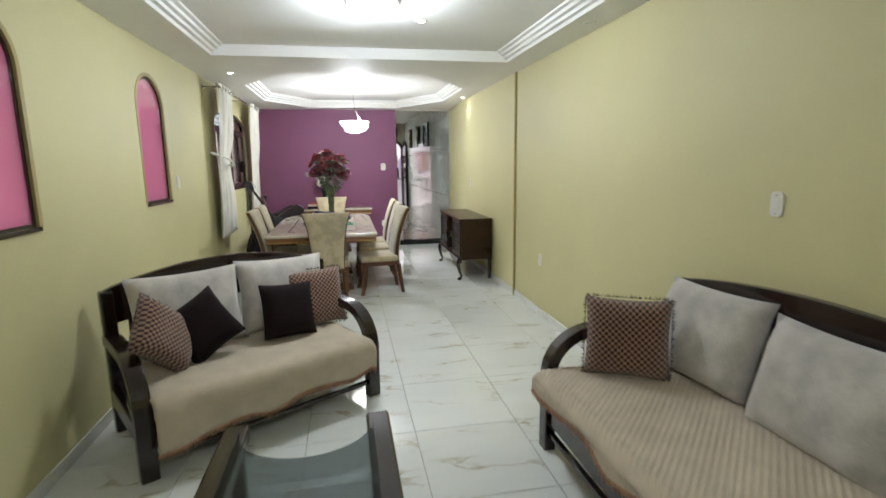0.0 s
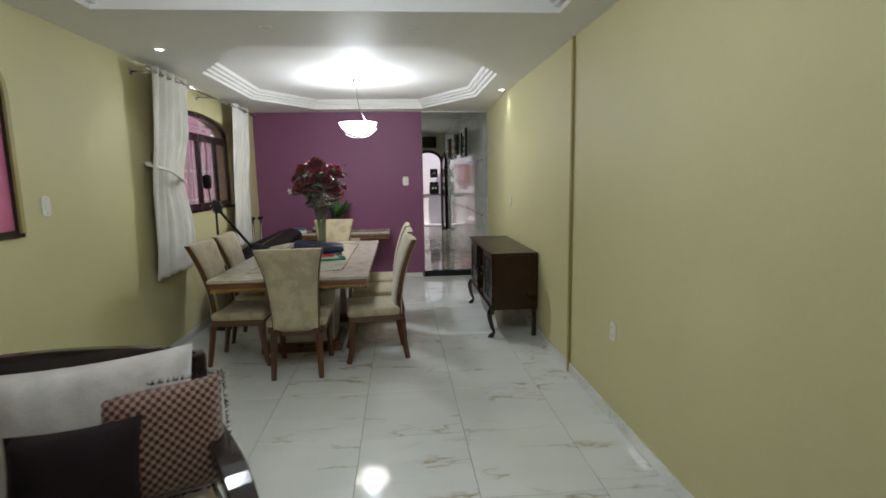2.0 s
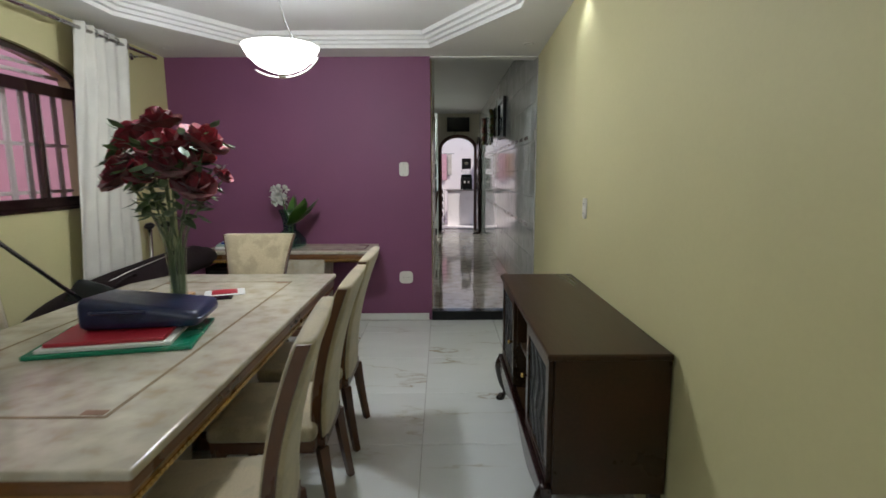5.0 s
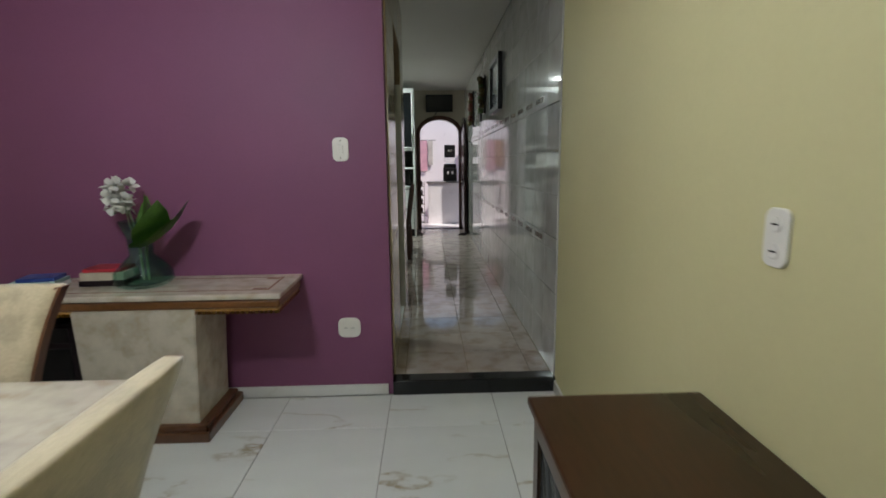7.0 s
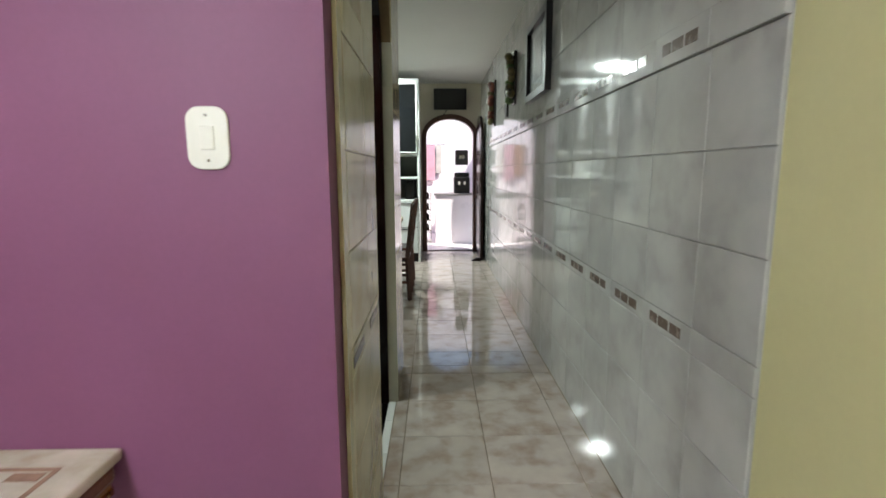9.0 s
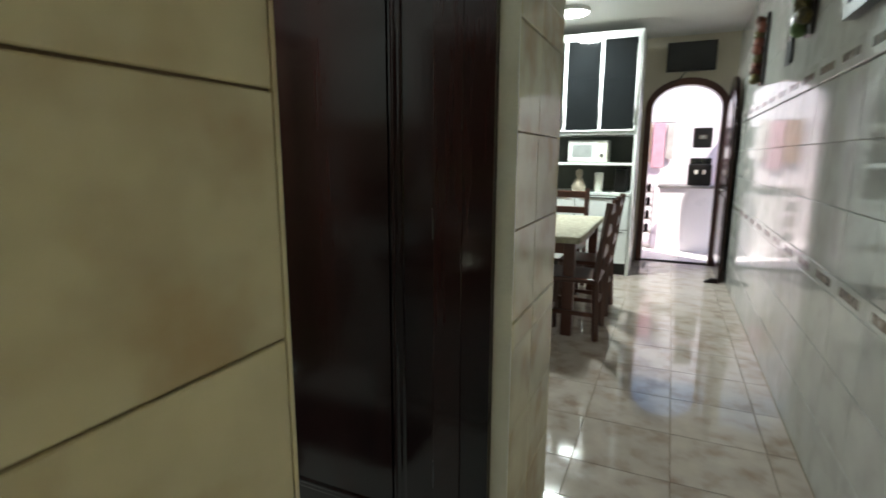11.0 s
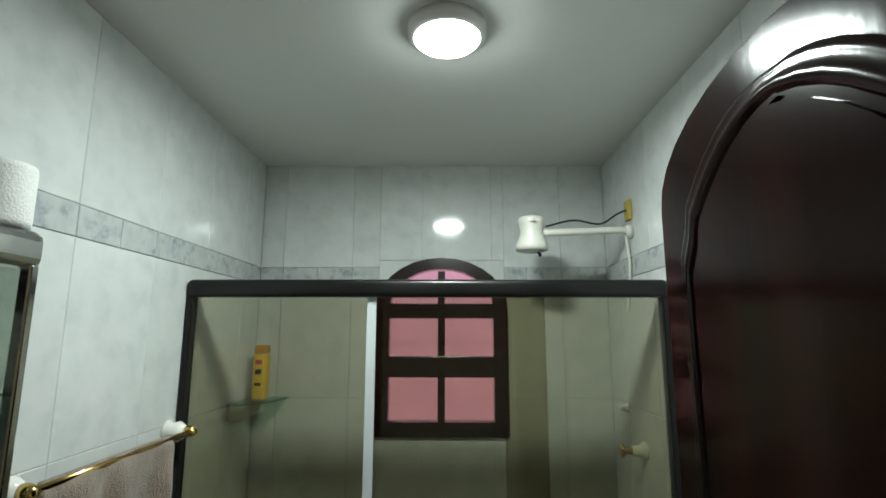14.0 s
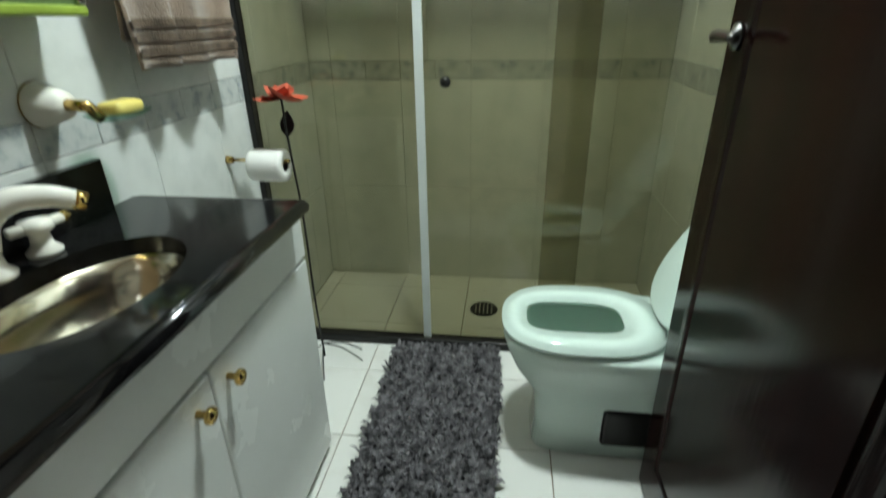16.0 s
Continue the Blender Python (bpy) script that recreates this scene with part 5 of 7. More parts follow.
def glass_vase():
    rng = random.Random(4)
    root = thing("glass_bowl_vase", "green glass vase with white orchid on the console", "vase", at=(-0.46, 9.44, TZ))
    prof = [(0, 0.0), (0.09, 0.0), (0.115, 0.02), (0.11, 0.06), (0.075, 0.10), (0.045, 0.13), (0.05, 0.20), (0.075, 0.27), (0.071, 0.27), (0.045, 0.20), (0.04, 0.13), (0.07, 0.098), (0.104, 0.06), (0.108, 0.025), (0.08, 0.01), (0, 0.01)]
    ob = part("body", lathe(prof, 32), VASE_GLASS, root, smooth=True)
    root.scale = (1.32, 1.32, 1.32)
    ob.visible_shadow = False
    bm = bmesh.new()
    for tip, w in (((0.17, -0.07, 0.28), 0.19), ((0.22, -0.02, 0.35), 0.17), ((0.10, -0.10, 0.24), 0.15), ((-0.03, -0.02, 0.36), 0.05), ((0.03, 0.03, 0.37), 0.07), ((0.15, -0.12, 0.36), 0.16), ((0.07, -0.06, 0.38), 0.11)):
        leaf(bm, (0.01, 0, 0.16), tip, w, rng)
    part("leaves", bm, material("bright_green_leaf", (0.11, 0.27, 0.04), 0.35, vary=0.25, scale=10), root, smooth=True)
    bm = bmesh.new()
    tube(smooth_line([(0.0, 0, 0.02), (-0.01, 0, 0.2), (-0.05, 0, 0.38)], 5), 0.005, 6, bm)
    tube(smooth_line([(0.02, 0.0, 0.02), (0.02, 0, 0.14), (0.04, 0, 0.25)], 5), 0.005, 6, bm)
    part("stem", bm, STEM, root)
    bm = bmesh.new()
    for k in range(22):
        c = Vector((-0.06 + rng.uniform(-0.045, 0.045), rng.uniform(-0.04, 0.03), 0.37 + rng.uniform(-0.05, 0.05)))
        for j in range(4):
            a = rng.uniform(0, 6.28)
            leaf(bm, c, c + Vector((0.035 * math.cos(a), rng.uniform(-0.025, 0.01), 0.035 * math.sin(a))), 0.042, rng)
    part("blossom", bm, WHITE_PETAL, root, "white blossoms", True)


glass_vase()


def guitar_corner():
    case = thing("guitar_case", "black soft guitar case lying across the chairs", "guitar case", at=(0, 0, 0))
    pts = smooth_line([(-1.33, 7.12, 0.12), (-1.31, 7.34, 0.40), (-1.26, 7.58, 0.60), (-1.17, 7.85, 0.71), (-1.06, 8.15, 0.78), (-0.97, 8.45, 0.83), (-0.91, 8.7, 0.84)], 5)
    n = len(pts)
    part("body", tube(pts, 0.215, 16, taper=[0.45 + 0.55 * math.sin(min(1, (k + 1) / 7) * 1.57) if k < 8 else 1.0 - 0.35 * math.sin((k - 8) / (n - 9) * 1.57) if k < n - 2 else 0.45 for k in range(n)], flat=0.62), BLACK_CLOTH, case, smooth=True)
    part("strap", tube(smooth_line([(-1.12, 7.62, 0.70), (-1.04, 7.74, 0.80), (-1.02, 7.88, 0.84), (-1.05, 8.0, 0.80)], 5), 0.014, 6, flat=0.3), BLACK_CLOTH, case)
    part("zip", tube([tuple(p + Vector((0.05, 0, 0.105))) for p in pts[4:-5]], 0.004, 5), STEEL, case)
    stand = thing("microphone_stand", "black microphone stand with boom beside the window", "microphone stand", at=(-1.40, 7.22, 0))
    part("base", lathe([(0, 0), (0.12, 0), (0.12, 0.012), (0.03, 0.03), (0, 0.03)], 24), BLACK_METAL, stand, smooth=True)
    part("pole", tube([(0, 0, 0.02), (0.0, 0.0, 1.26)], 0.011, 10), BLACK_METAL, stand, smooth=True)
    guitar = thing("guitar", "black guitar with steel strings leaning by the chairs", "guitar", at=(-1.33, 7.22, 0))
    part("neck", tube([(-0.02, -0.03, 1.25), (0.19, 0.31, 0.80)], 0.02, 8, flat=0.55), BLACK_METAL, guitar, smooth=True)
    head = part("headstock", prism([(-0.028, 0.0), (0.028, 0.0), (0.045, 0.11), (0.0, 0.15), (-0.035, 0.12)], -0.009, 0.009, "y", 0.003), BLACK_METAL, guitar)
    head.matrix_basis = pose(-0.02, -0.03, 1.24, -22, -20, 30)
    for k in range(3):
        for s in (-1, 1):
            peg = part("tuning_peg", box(-0.012, 0.012, -0.006, 0.006, -0.007, 0.007, 0.002), STEEL, head)
            peg.matrix_basis = pose(s * 0.05, 0, 0.03 + 0.035 * k)
    for k in range(4):
        part("string", tube([(-0.012 + 0.006 * k, -0.045, 1.25), (0.196 + 0.006 * k, 0.296, 0.81)], 0.0012, 4), STEEL, guitar)
    outline = [((0.15 + 0.045 * math.cos(2 * a)) * math.cos(a), (0.20 - 0.03 * math.cos(2 * a)) * math.sin(a)) for a in [2 * math.pi * k / 32 for k in range(32)]]
    body = part("body", prism(outline, -0.025, 0.025, "y", 0.008), BLACK_GLOSS, guitar)
    body.matrix_basis = pose(0.24, 0.40, 0.66, -30, -20, 30)
    part("clutch", lathe([(0, -0.04), (0.024, -0.04), (0.026, 0.04), (0, 0.04)], 14, None), BLACK_METAL, stand, smooth=True).matrix_basis = pose(0.0, 0.0, 1.27, 60, 0, 30)
    part("mount", tube([(-0.03, -0.02, 1.28), (-0.05, -0.03, 1.52)], 0.006, 8), BLACK_METAL, stand)
    part("microphone", lathe([(0, -0.075), (0.035, -0.07), (0.042, 0.0), (0.04, 0.06), (0, 0.075)], 16), BLACK_CLOTH, stand, smooth=True).matrix_basis = pose(-0.055, -0.03, 1.56)
    for k, x in enumerate((-1.56, -1.50)):
        root = thing("music_stand", "folded grey stand with black knob leaning in corner", "stand", "folded stands", (x, 9.02 + 0.12 * k, 0))
        part("tube", tube([(0, -0.02, 0.0), (-0.01 + 0.02 * k, 0.06, 1.02)], 0.018, 10), STEEL, root, smooth=True)
        part("knob", lathe([(0, -0.02), (0.03, -0.018), (0.045, 0.0), (0.03, 0.022), (0, 0.024)], 14, None), BLACK_METAL, root, smooth=True).matrix_basis = pose(-0.01 + 0.02 * k, 0.06, 1.03, 20, 0, 0)


guitar_corner()

# ---- hall and kitchen ----
def kitchen_cupboard():
    root = thing("kitchen_cupboard", "tall white cupboard with black doors and open shelves", "cupboard", at=(0.0, 15.99, HF))
    w0, w1, d = -0.35, 0.895, 0.60
    z = {"c": 0.94, "s2": 1.275, "s1": 1.61, "top": 2.64}
    part("side", box(w1 - 0.03, w1, 0, d, 0.0, z["top"], 0.003), LACQUER, root)
    part("side", box(w0, w0 + 0.03, 0, d, 0.0, z["top"], 0.003), LACQUER, root)
    part("back", box(w0 + 0.03, w1 - 0.03, d - 0.02, d, 0.1, z["top"] - 0.03), material("dark_cupboard_back", (0.10, 0.11, 0.09), 0.6), root)
    part("top", box(w0, w1, -0.004, d, z["top"] - 0.03, z["top"] + 0.03, 0.003), LACQUER, root)
    for k in ("c", "s2", "s1"):
        part("shelf", box(w0 + 0.03, w1 - 0.03, -0.02 if k == "c" else 0.0, d - 0.02, z[k] - 0.03, z[k], 0.003), LACQUER, root)
    part("plinth", box(w0 + 0.03, w1 - 0.03, 0.05, d - 0.05, 0.0, 0.13), BLACK_METAL, root)
    for a, b in ((w0 + 0.03, 0.10), (0.10, 0.49), (0.49, w1 - 0.03)):
        door = part("upper_door", ring_frame([(a, 1.62), (b, 1.62), (b, 2.605), (a, 2.605)], [(a + 0.017, 1.637), (b - 0.017, 1.637), (b - 0.017, 2.588), (a + 0.017, 2.588)], -0.02, -0.002), LACQUER, root)
        part("pane", box(a + 0.016, b - 0.016, -0.014, -0.006, 1.636, 2.589), BLACK_GLOSS, door, "black glass")
        part("handle", box(b - 0.014, b - 0.004, -0.03, -0.019, 1.68, 1.86, 0.003), STEEL, door)
    for a, b in ((w0 + 0.03, 0.27), (0.27, w1 - 0.03)):
        for z0, z1 in ((0.14, 0.52), (0.53, 0.90)):
            dr = part("drawer", box(a + 0.004, b - 0.004, -0.02, -0.002, z0, z1, 0.004), LACQUER, root)
            part("handle", box(a + 0.05, b - 0.05, -0.03, -0.019, z1 - 0.025, z1 - 0.012, 0.003), BLACK_METAL, dr)
    mw = thing("microwave", "white microwave oven on the cupboard shelf", "microwave", at=(0.37, 16.05, HF + 1.275))
    part("body", box(-0.22, 0.22, 0, 0.34, 0.005, 0.25, 0.008), PLASTIC, mw)
    part("door", box(-0.21, 0.11, -0.015, 0.0, 0.02, 0.24, 0.006), LACQUER, mw)
    part("window", box(-0.17, 0.05, -0.019, -0.014, 0.06, 0.20, 0.003), material("grey_mesh_glass", (0.35, 0.36, 0.35), 0.2), mw)
    part("control_panel", box(0.115, 0.21, -0.012, 0.0, 0.02, 0.24, 0.004), PLASTIC, mw)
    part("knob", lathe([(0, 0), (0.022, 0), (0.02, 0.015), (0, 0.015)], 14), STEEL, mw).matrix_basis = pose(0.16, -0.012, 0.08, 90, 0, 0)
    canister = thing("canister", "white ceramic canister on the cupboard counter", "canister", at=(0.50, 16.15, HF + 0.94))
    part("body", lathe([(0, 0), (0.05, 0), (0.05, 0.2), (0.045, 0.22), (0, 0.225)], 16), PLASTIC, canister, smooth=True)
    doll = tagged(link("figurine", lathe([(0, 0), (0.075, 0), (0.085, 0.06), (0.05, 0.13), (0.03, 0.16), (0.042, 0.20), (0.04, 0.24), (0, 0.265)], 16), material("cream_ceramic", (0.5, 0.42, 0.32), 0.5, vary=0.2, scale=20), True), "small cream ceramic figurine on the counter", "figurine")
    doll.matrix_world = pose(0.28, 16.12, HF + 0.94)
    pot = thing("coffee_maker", "dark coffee maker in the cupboard recess", "coffee maker", at=(0.74, 16.2, HF + 0.94))
    part("body", box(-0.07, 0.07, -0.06, 0.1, 0, 0.26, 0.015), BLACK_METAL, pot)
    part("lid", box(-0.06, 0.06, -0.05, 0.09, 0.262, 0.285, 0.008), BLACK_GLOSS, pot)


kitchen_cupboard()


def kitchen_chair(m):
    root = thing("kitchen_chair", "red-brown wooden ladder-back chair at the kitchen table", "chair", "kitchen chairs")
    part("seat", box(-0.21, 0.21, 0.0, 0.42, 0.43, 0.465, 0.01), RED_WOOD, root)
    for s in (-0.19, 0.19):
        part("rear_leg", tube([(s, 0.0, 0.0), (s, 0.02, 0.45), (s, -0.05, 1.02)], 0.024, 4), RED_WOOD, root)
        part("front_leg", tube([(s, 0.40, 0.0), (s, 0.40, 0.44)], 0.026, 4), RED_WOOD, root)
        part("side_stretcher", box(s - 0.012, s + 0.012, 0.02, 0.40, 0.18, 0.21), RED_WOOD, root)
    for z in (0.60, 0.76, 0.92):
        y = 0.01 - 0.11 * (z - 0.45)
        part("back_slat", box(-0.19, 0.19, y - 0.012, y + 0.012, z, z + 0.07, 0.008), RED_WOOD, root)
    for y in (0.02, 0.40):
        part("stretcher", box(-0.18, 0.18, y - 0.012, y + 0.012, 0.24, 0.27), RED_WOOD, root)
    root.matrix_world = m
    return root


first = kitchen_chair(pose(0.84, 13.9, HF, 0, 0, 90))
copy_thing(first, pose(0.84, 14.55, HF, 0, 0, 90))
copy_thing(first, pose(0.30, 13.50, HF, 0, 0, 0))
copy_thing(first, pose(0.30, 15.35, HF, 0, 0, 180))
ktable = thing("kitchen_table", "wooden kitchen table under a cream patterned cloth", "table", at=(0.26, 14.4, HF))
part("top", box(-0.42, 0.42, -0.70, 0.70, 0.73, 0.76, 0.006), RED_WOOD, ktable)
for x in (-0.36, 0.36):
    for y in (-0.63, 0.63):
        part("leg", box(x - 0.04, x + 0.04, y - 0.04, y + 0.04, 0.0, 0.73, 0.006), RED_WOOD, ktable)
part("apron", box(-0.38, 0.38, -0.66, 0.66, 0.63, 0.73, 0.004), RED_WOOD, ktable)
cloth = thing("tablecloth", "cream patterned tablecloth with lace edge on table", "tablecloth", at=(0.26, 14.4, HF))
bm = box(-0.44, 0.44, -0.72, 0.72, 0.715, 0.768, 0.01)
bmesh.ops.delete(bm, geom=[f for f in bm.faces if f.normal.z < -0.9], context="FACES")
part("cloth", bm, material("cream_lace_cloth", (0.55, 0.50, 0.38), 0.9, vary=0.2, scale=25, fine=160, bump=0.3), cloth)
bowl = thing("fruit_bowl", "white bowl with bananas on the kitchen table", "bowl", at=(0.18, 14.1, HF + 0.769))
part("bowl", lathe([(0, 0), (0.06, 0), (0.13, 0.07), (0.125, 0.07), (0.055, 0.01), (0, 0.01)], 24), WHITE_PORCELAIN, bowl, smooth=True)
for k in range(4):
    part("banana", tube(smooth_line([(-0.09, -0.05 + 0.03 * k, 0.07), (-0.03, -0.06 + 0.03 * k, 0.10), (0.05, -0.06 + 0.03 * k, 0.10), (0.10, -0.05 + 0.03 * k, 0.07)], 4), 0.018, 8), material("banana_skin", (0.5, 0.36, 0.04), 0.5), bowl, smooth=True)

tv = thing("television", "flat black television on a wall mount over the arch", "television", at=(1.38, KY1, 2.595))
part("mount", tube([(0.0, 0.0, -0.02), (0.0, -0.10, 0.0)], 0.02, 8), BLACK_METAL, tv)
part("body", box(-0.268, 0.262, -0.135, -0.095, -0.165, 0.168, 0.006), BLACK_METAL, tv)
part("screen", box(-0.255, 0.25, -0.138, -0.134, -0.148, 0.156), BLACK_GLOSS, tv)
part("cable", tube(smooth_line([(-0.05, -0.08, -0.16), (-0.12, -0.04, -0.24), (-0.22, -0.015, -0.29)], 5), 0.006, 6), BLACK_METAL, tv)


def arch_door():
    lo, hi, z0, spring, top = 0.95, 1.80, HF, 2.02, 2.33
    frame_ = tagged(thing("door_frame_1", "", ""), kind="structure")
    outer = arch_line(lo - 0.04, hi + 0.04, z0, spring, top + 0.045)
    inner = arch_line(lo + 0.035, hi - 0.035, z0, spring, top - 0.035)
    part("casing", ring_frame(outer, inner, KY1 - 0.02, KY1 + 0.155), RED_WOOD, frame_)
    leaf_ = thing("open_door", "dark wooden arched door standing open along the tiled wall", "door", at=(1.86, KY1 - 0.03, HF))
    pts = arch_line(-0.92, -0.02, 0.012, 1.86, 2.20)
    part("leaf", prism(pts, -0.055, -0.015, "x", 0.004), DOOR_WOOD, leaf_)
    part("panel", prism(arch_line(-0.80, -0.14, 1.05, 1.72, 1.98), -0.062, -0.053, "x"), DARK_WOOD, leaf_)
    part("panel", box(-0.062, -0.053, -0.80, -0.14, 0.16, 0.92, 0.003), DARK_WOOD, leaf_)
    part("handle", tube(smooth_line([(-0.05, -0.86, 1.0), (-0.10, -0.86, 1.0), (-0.105, -0.78, 1.0)], 4), 0.009, 8), STEEL, leaf_, smooth=True)
    stop = thing("door_stop", "black rubber wedge under the open door", "door stop", at=(1.76, 16.06, HF))
    part("wedge", prism([(-0.09, 0.0), (0.05, 0.0), (0.05, 0.05), (-0.02, 0.045)], -0.03, 0.03, "y", 0.004), BLACK_CLOTH, stop)


arch_door()

# yard behind the arch
counter = thing("counter", "white tiled counter with grey top in the bright yard", "counter", at=(1.75, 17.95, HF))
part("body", box(-0.62, 0.8, 0, 0.5, 0, 0.91, 0.004), YARD_WHITE, counter)
part("top", box(-0.65, 0.82, -0.03, 0.5, 0.91, 0.945, 0.004), material("grey_granite", (0.32, 0.30, 0.30), 0.3, vary=0.2, scale=40), counter)
cooler = thing("water_cooler", "black and silver water dispenser standing on the counter", "water cooler", at=(1.63, 18.12, HF + 0.946))
part("body", box(-0.15, 0.15, -0.14, 0.14, 0.0, 0.30, 0.02, 3), BLACK_METAL, cooler)
part("head", box(-0.14, 0.14, -0.12, 0.12, 0.30, 0.385, 0.02, 3), BLACK_GLOSS, cooler)
part("bottle", lathe([(0.04, 0.38), (0.07, 0.40), (0.13, 0.44), (0.13, 0.52), (0, 0.52)], 20), GLASS, cooler, smooth=True)
part("filter", box(-0.12, 0.12, -0.1, 0.1, 0.525, 0.80, 0.02, 3), BLACK_METAL, cooler)
for x in (-0.05, 0.05):
    part("tap", box(x - 0.018, x + 0.018, -0.17, -0.14, 0.16, 0.22, 0.005), PLASTIC, cooler)
part("panel", box(-0.05, 0.05, -0.105, -0.1, 0.64, 0.7), STEEL, cooler)
towel2 = thing("hanging_cloth", "pink and brown cloths hanging on the yard wall", "cloth", at=(1.05, 19.58, 1.25))
PINK = material("pink_cloth", (0.70, 0.40, 0.48), 0.9, vary=0.1)
for k, (a, b, z, m) in enumerate(((-0.34, -0.14, 0.1, FRINGE), (-0.12, 0.08, 0.0, PINK), (0.10, 0.22, 0.15, VELVET))):
    part("cloth", box(a, b, -0.03 - 0.004 * k, -0.01, z, 0.75, 0.008), m, towel2)
part("rail", tube([(-0.4, -0.02, 0.76), (0.3, -0.02, 0.76)], 0.01, 8), STEEL, towel2)
rack = thing("bottle_rack", "narrow dark rack of small bottles beside the counter", "rack", at=(0.98, 18.2, HF))
part("frame", box(-0.07, 0.07, -0.1, 0.1, 0.0, 0.03, 0.004), STEEL, rack)
for k in range(4):
    part("shelf", box(-0.07, 0.07, -0.1, 0.1, 0.22 + 0.2 * k, 0.235 + 0.2 * k), STEEL, rack)
    part("bottle", lathe([(0, 0), (0.03, 0), (0.03, 0.09), (0.012, 0.12), (0, 0.125)], 12, None, 0.0, -0.02), BLACK_CLOTH, rack).matrix_basis = pose(0, 0, 0.236 + 0.2 * k)
for x, y in ((-0.065, -0.095), (0.065, -0.095), (-0.065, 0.095), (0.065, 0.095)):
    part("post", box(x - 0.006, x + 0.006, y - 0.006, y + 0.006, 0.0, 0.95), STEEL, rack)
lamp_k = thing("kitchen_ceiling_lamp", "round flush white kitchen lamp switched on", "lamp", "flush lamps", (0.25, 15.4, HC))
part("body", lathe([(0, 0), (0.17, 0), (0.17, -0.03), (0.155, -0.035)], 28), WHITE, lamp_k, smooth=True)
ob = part("shade", lathe([(0.155, -0.03), (0.14, -0.045), (0, -0.05)], 28), glow("kitchen_glow", (0.95, 1, 0.98), 22.0), lamp_k, "glowing diffuser")
ob.visible_shadow = False

# pictures and carved ornaments on the tiled wall
def wall_picture():
    root = thing("framed_picture", "black framed picture with silver mount on the tiles", "picture", at=(HX1, 12.30, 2.25))
    part("frame", ring_frame([(-0.36, -0.28), (0.36, -0.28), (0.36, 0.28), (-0.36, 0.28)], [(-0.31, -0.23), (0.31, -0.23), (0.31, 0.23), (-0.31, 0.23)], -0.045, -0.002, "x"), BLACK_METAL, root)
    part("mount", box(-0.016, -0.01, -0.312, 0.312, -0.232, 0.232), material("pale_grey_card", (0.42, 0.48, 0.52), 0.3, vary=0.1), root)
    part("motif", box(-0.019, -0.015, -0.12, 0.12, -0.15, 0.16, 0.002), material("blue_grey_print", (0.10, 0.13, 0.15), 0.4, vary=0.5, scale=12), root, "dark blue-grey print")
    pane = part("pane", box(-0.024, -0.021, -0.311, 0.311, -0.231, 0.231), GLASS, root)
    pane.visible_shadow = False


wall_picture()
rng = random.Random(8)
OLIVE = material("olive_gold_ornament", (0.22, 0.17, 0.04), 0.4, vary=0.4, scale=15, bump=0.2)
REDDISH = material("red_orange_ornament", (0.30, 0.07, 0.03), 0.5, vary=0.4, scale=15, bump=0.2)
for label, y, z0, z1, m1, m2 in (("carved ornament of green and gold gourds on a board", 13.40, 2.06, 2.54, OLIVE, GREENISH), ("string of dried red peppers and gourds on the wall", 14.95, 2.0, 2.55, REDDISH, OLIVE)):
    root = thing("wall_ornament", label, "ornament", "wall ornaments", (HX1, y, z0))
    part("board", box(-0.03, -0.002, -0.06, 0.06, 0.0, z1 - z0, 0.008), DARK_WOOD, root)
    for k in range(9):
        c = ((-0.05 - 0.02 * rng.random()), rng.uniform(-0.07, 0.07), 0.05 + (z1 - z0 - 0.1) * k / 8)
        part("fruit", lathe([(0, -0.045), (0.03, -0.03), (0.042, 0.0), (0.03, 0.035), (0.008, 0.05), (0, 0.05)], 12), m1 if k % 3 else m2, root, smooth=True).matrix_basis = pose(*c, rng.uniform(-40, 40), rng.uniform(-60, -10), 0)
small = thing("small_plaque", "small silver and black plaque hanging on tiles", "plaque", at=(HX1, 13.92, 2.0))
part("board", box(-0.02, -0.002, -0.07, 0.07, 0.0, 0.32, 0.005), BLACK_METAL, small)
part("figure_plate", box(-0.028, -0.019, -0.05, 0.05, 0.14, 0.29, 0.006), STEEL, small)

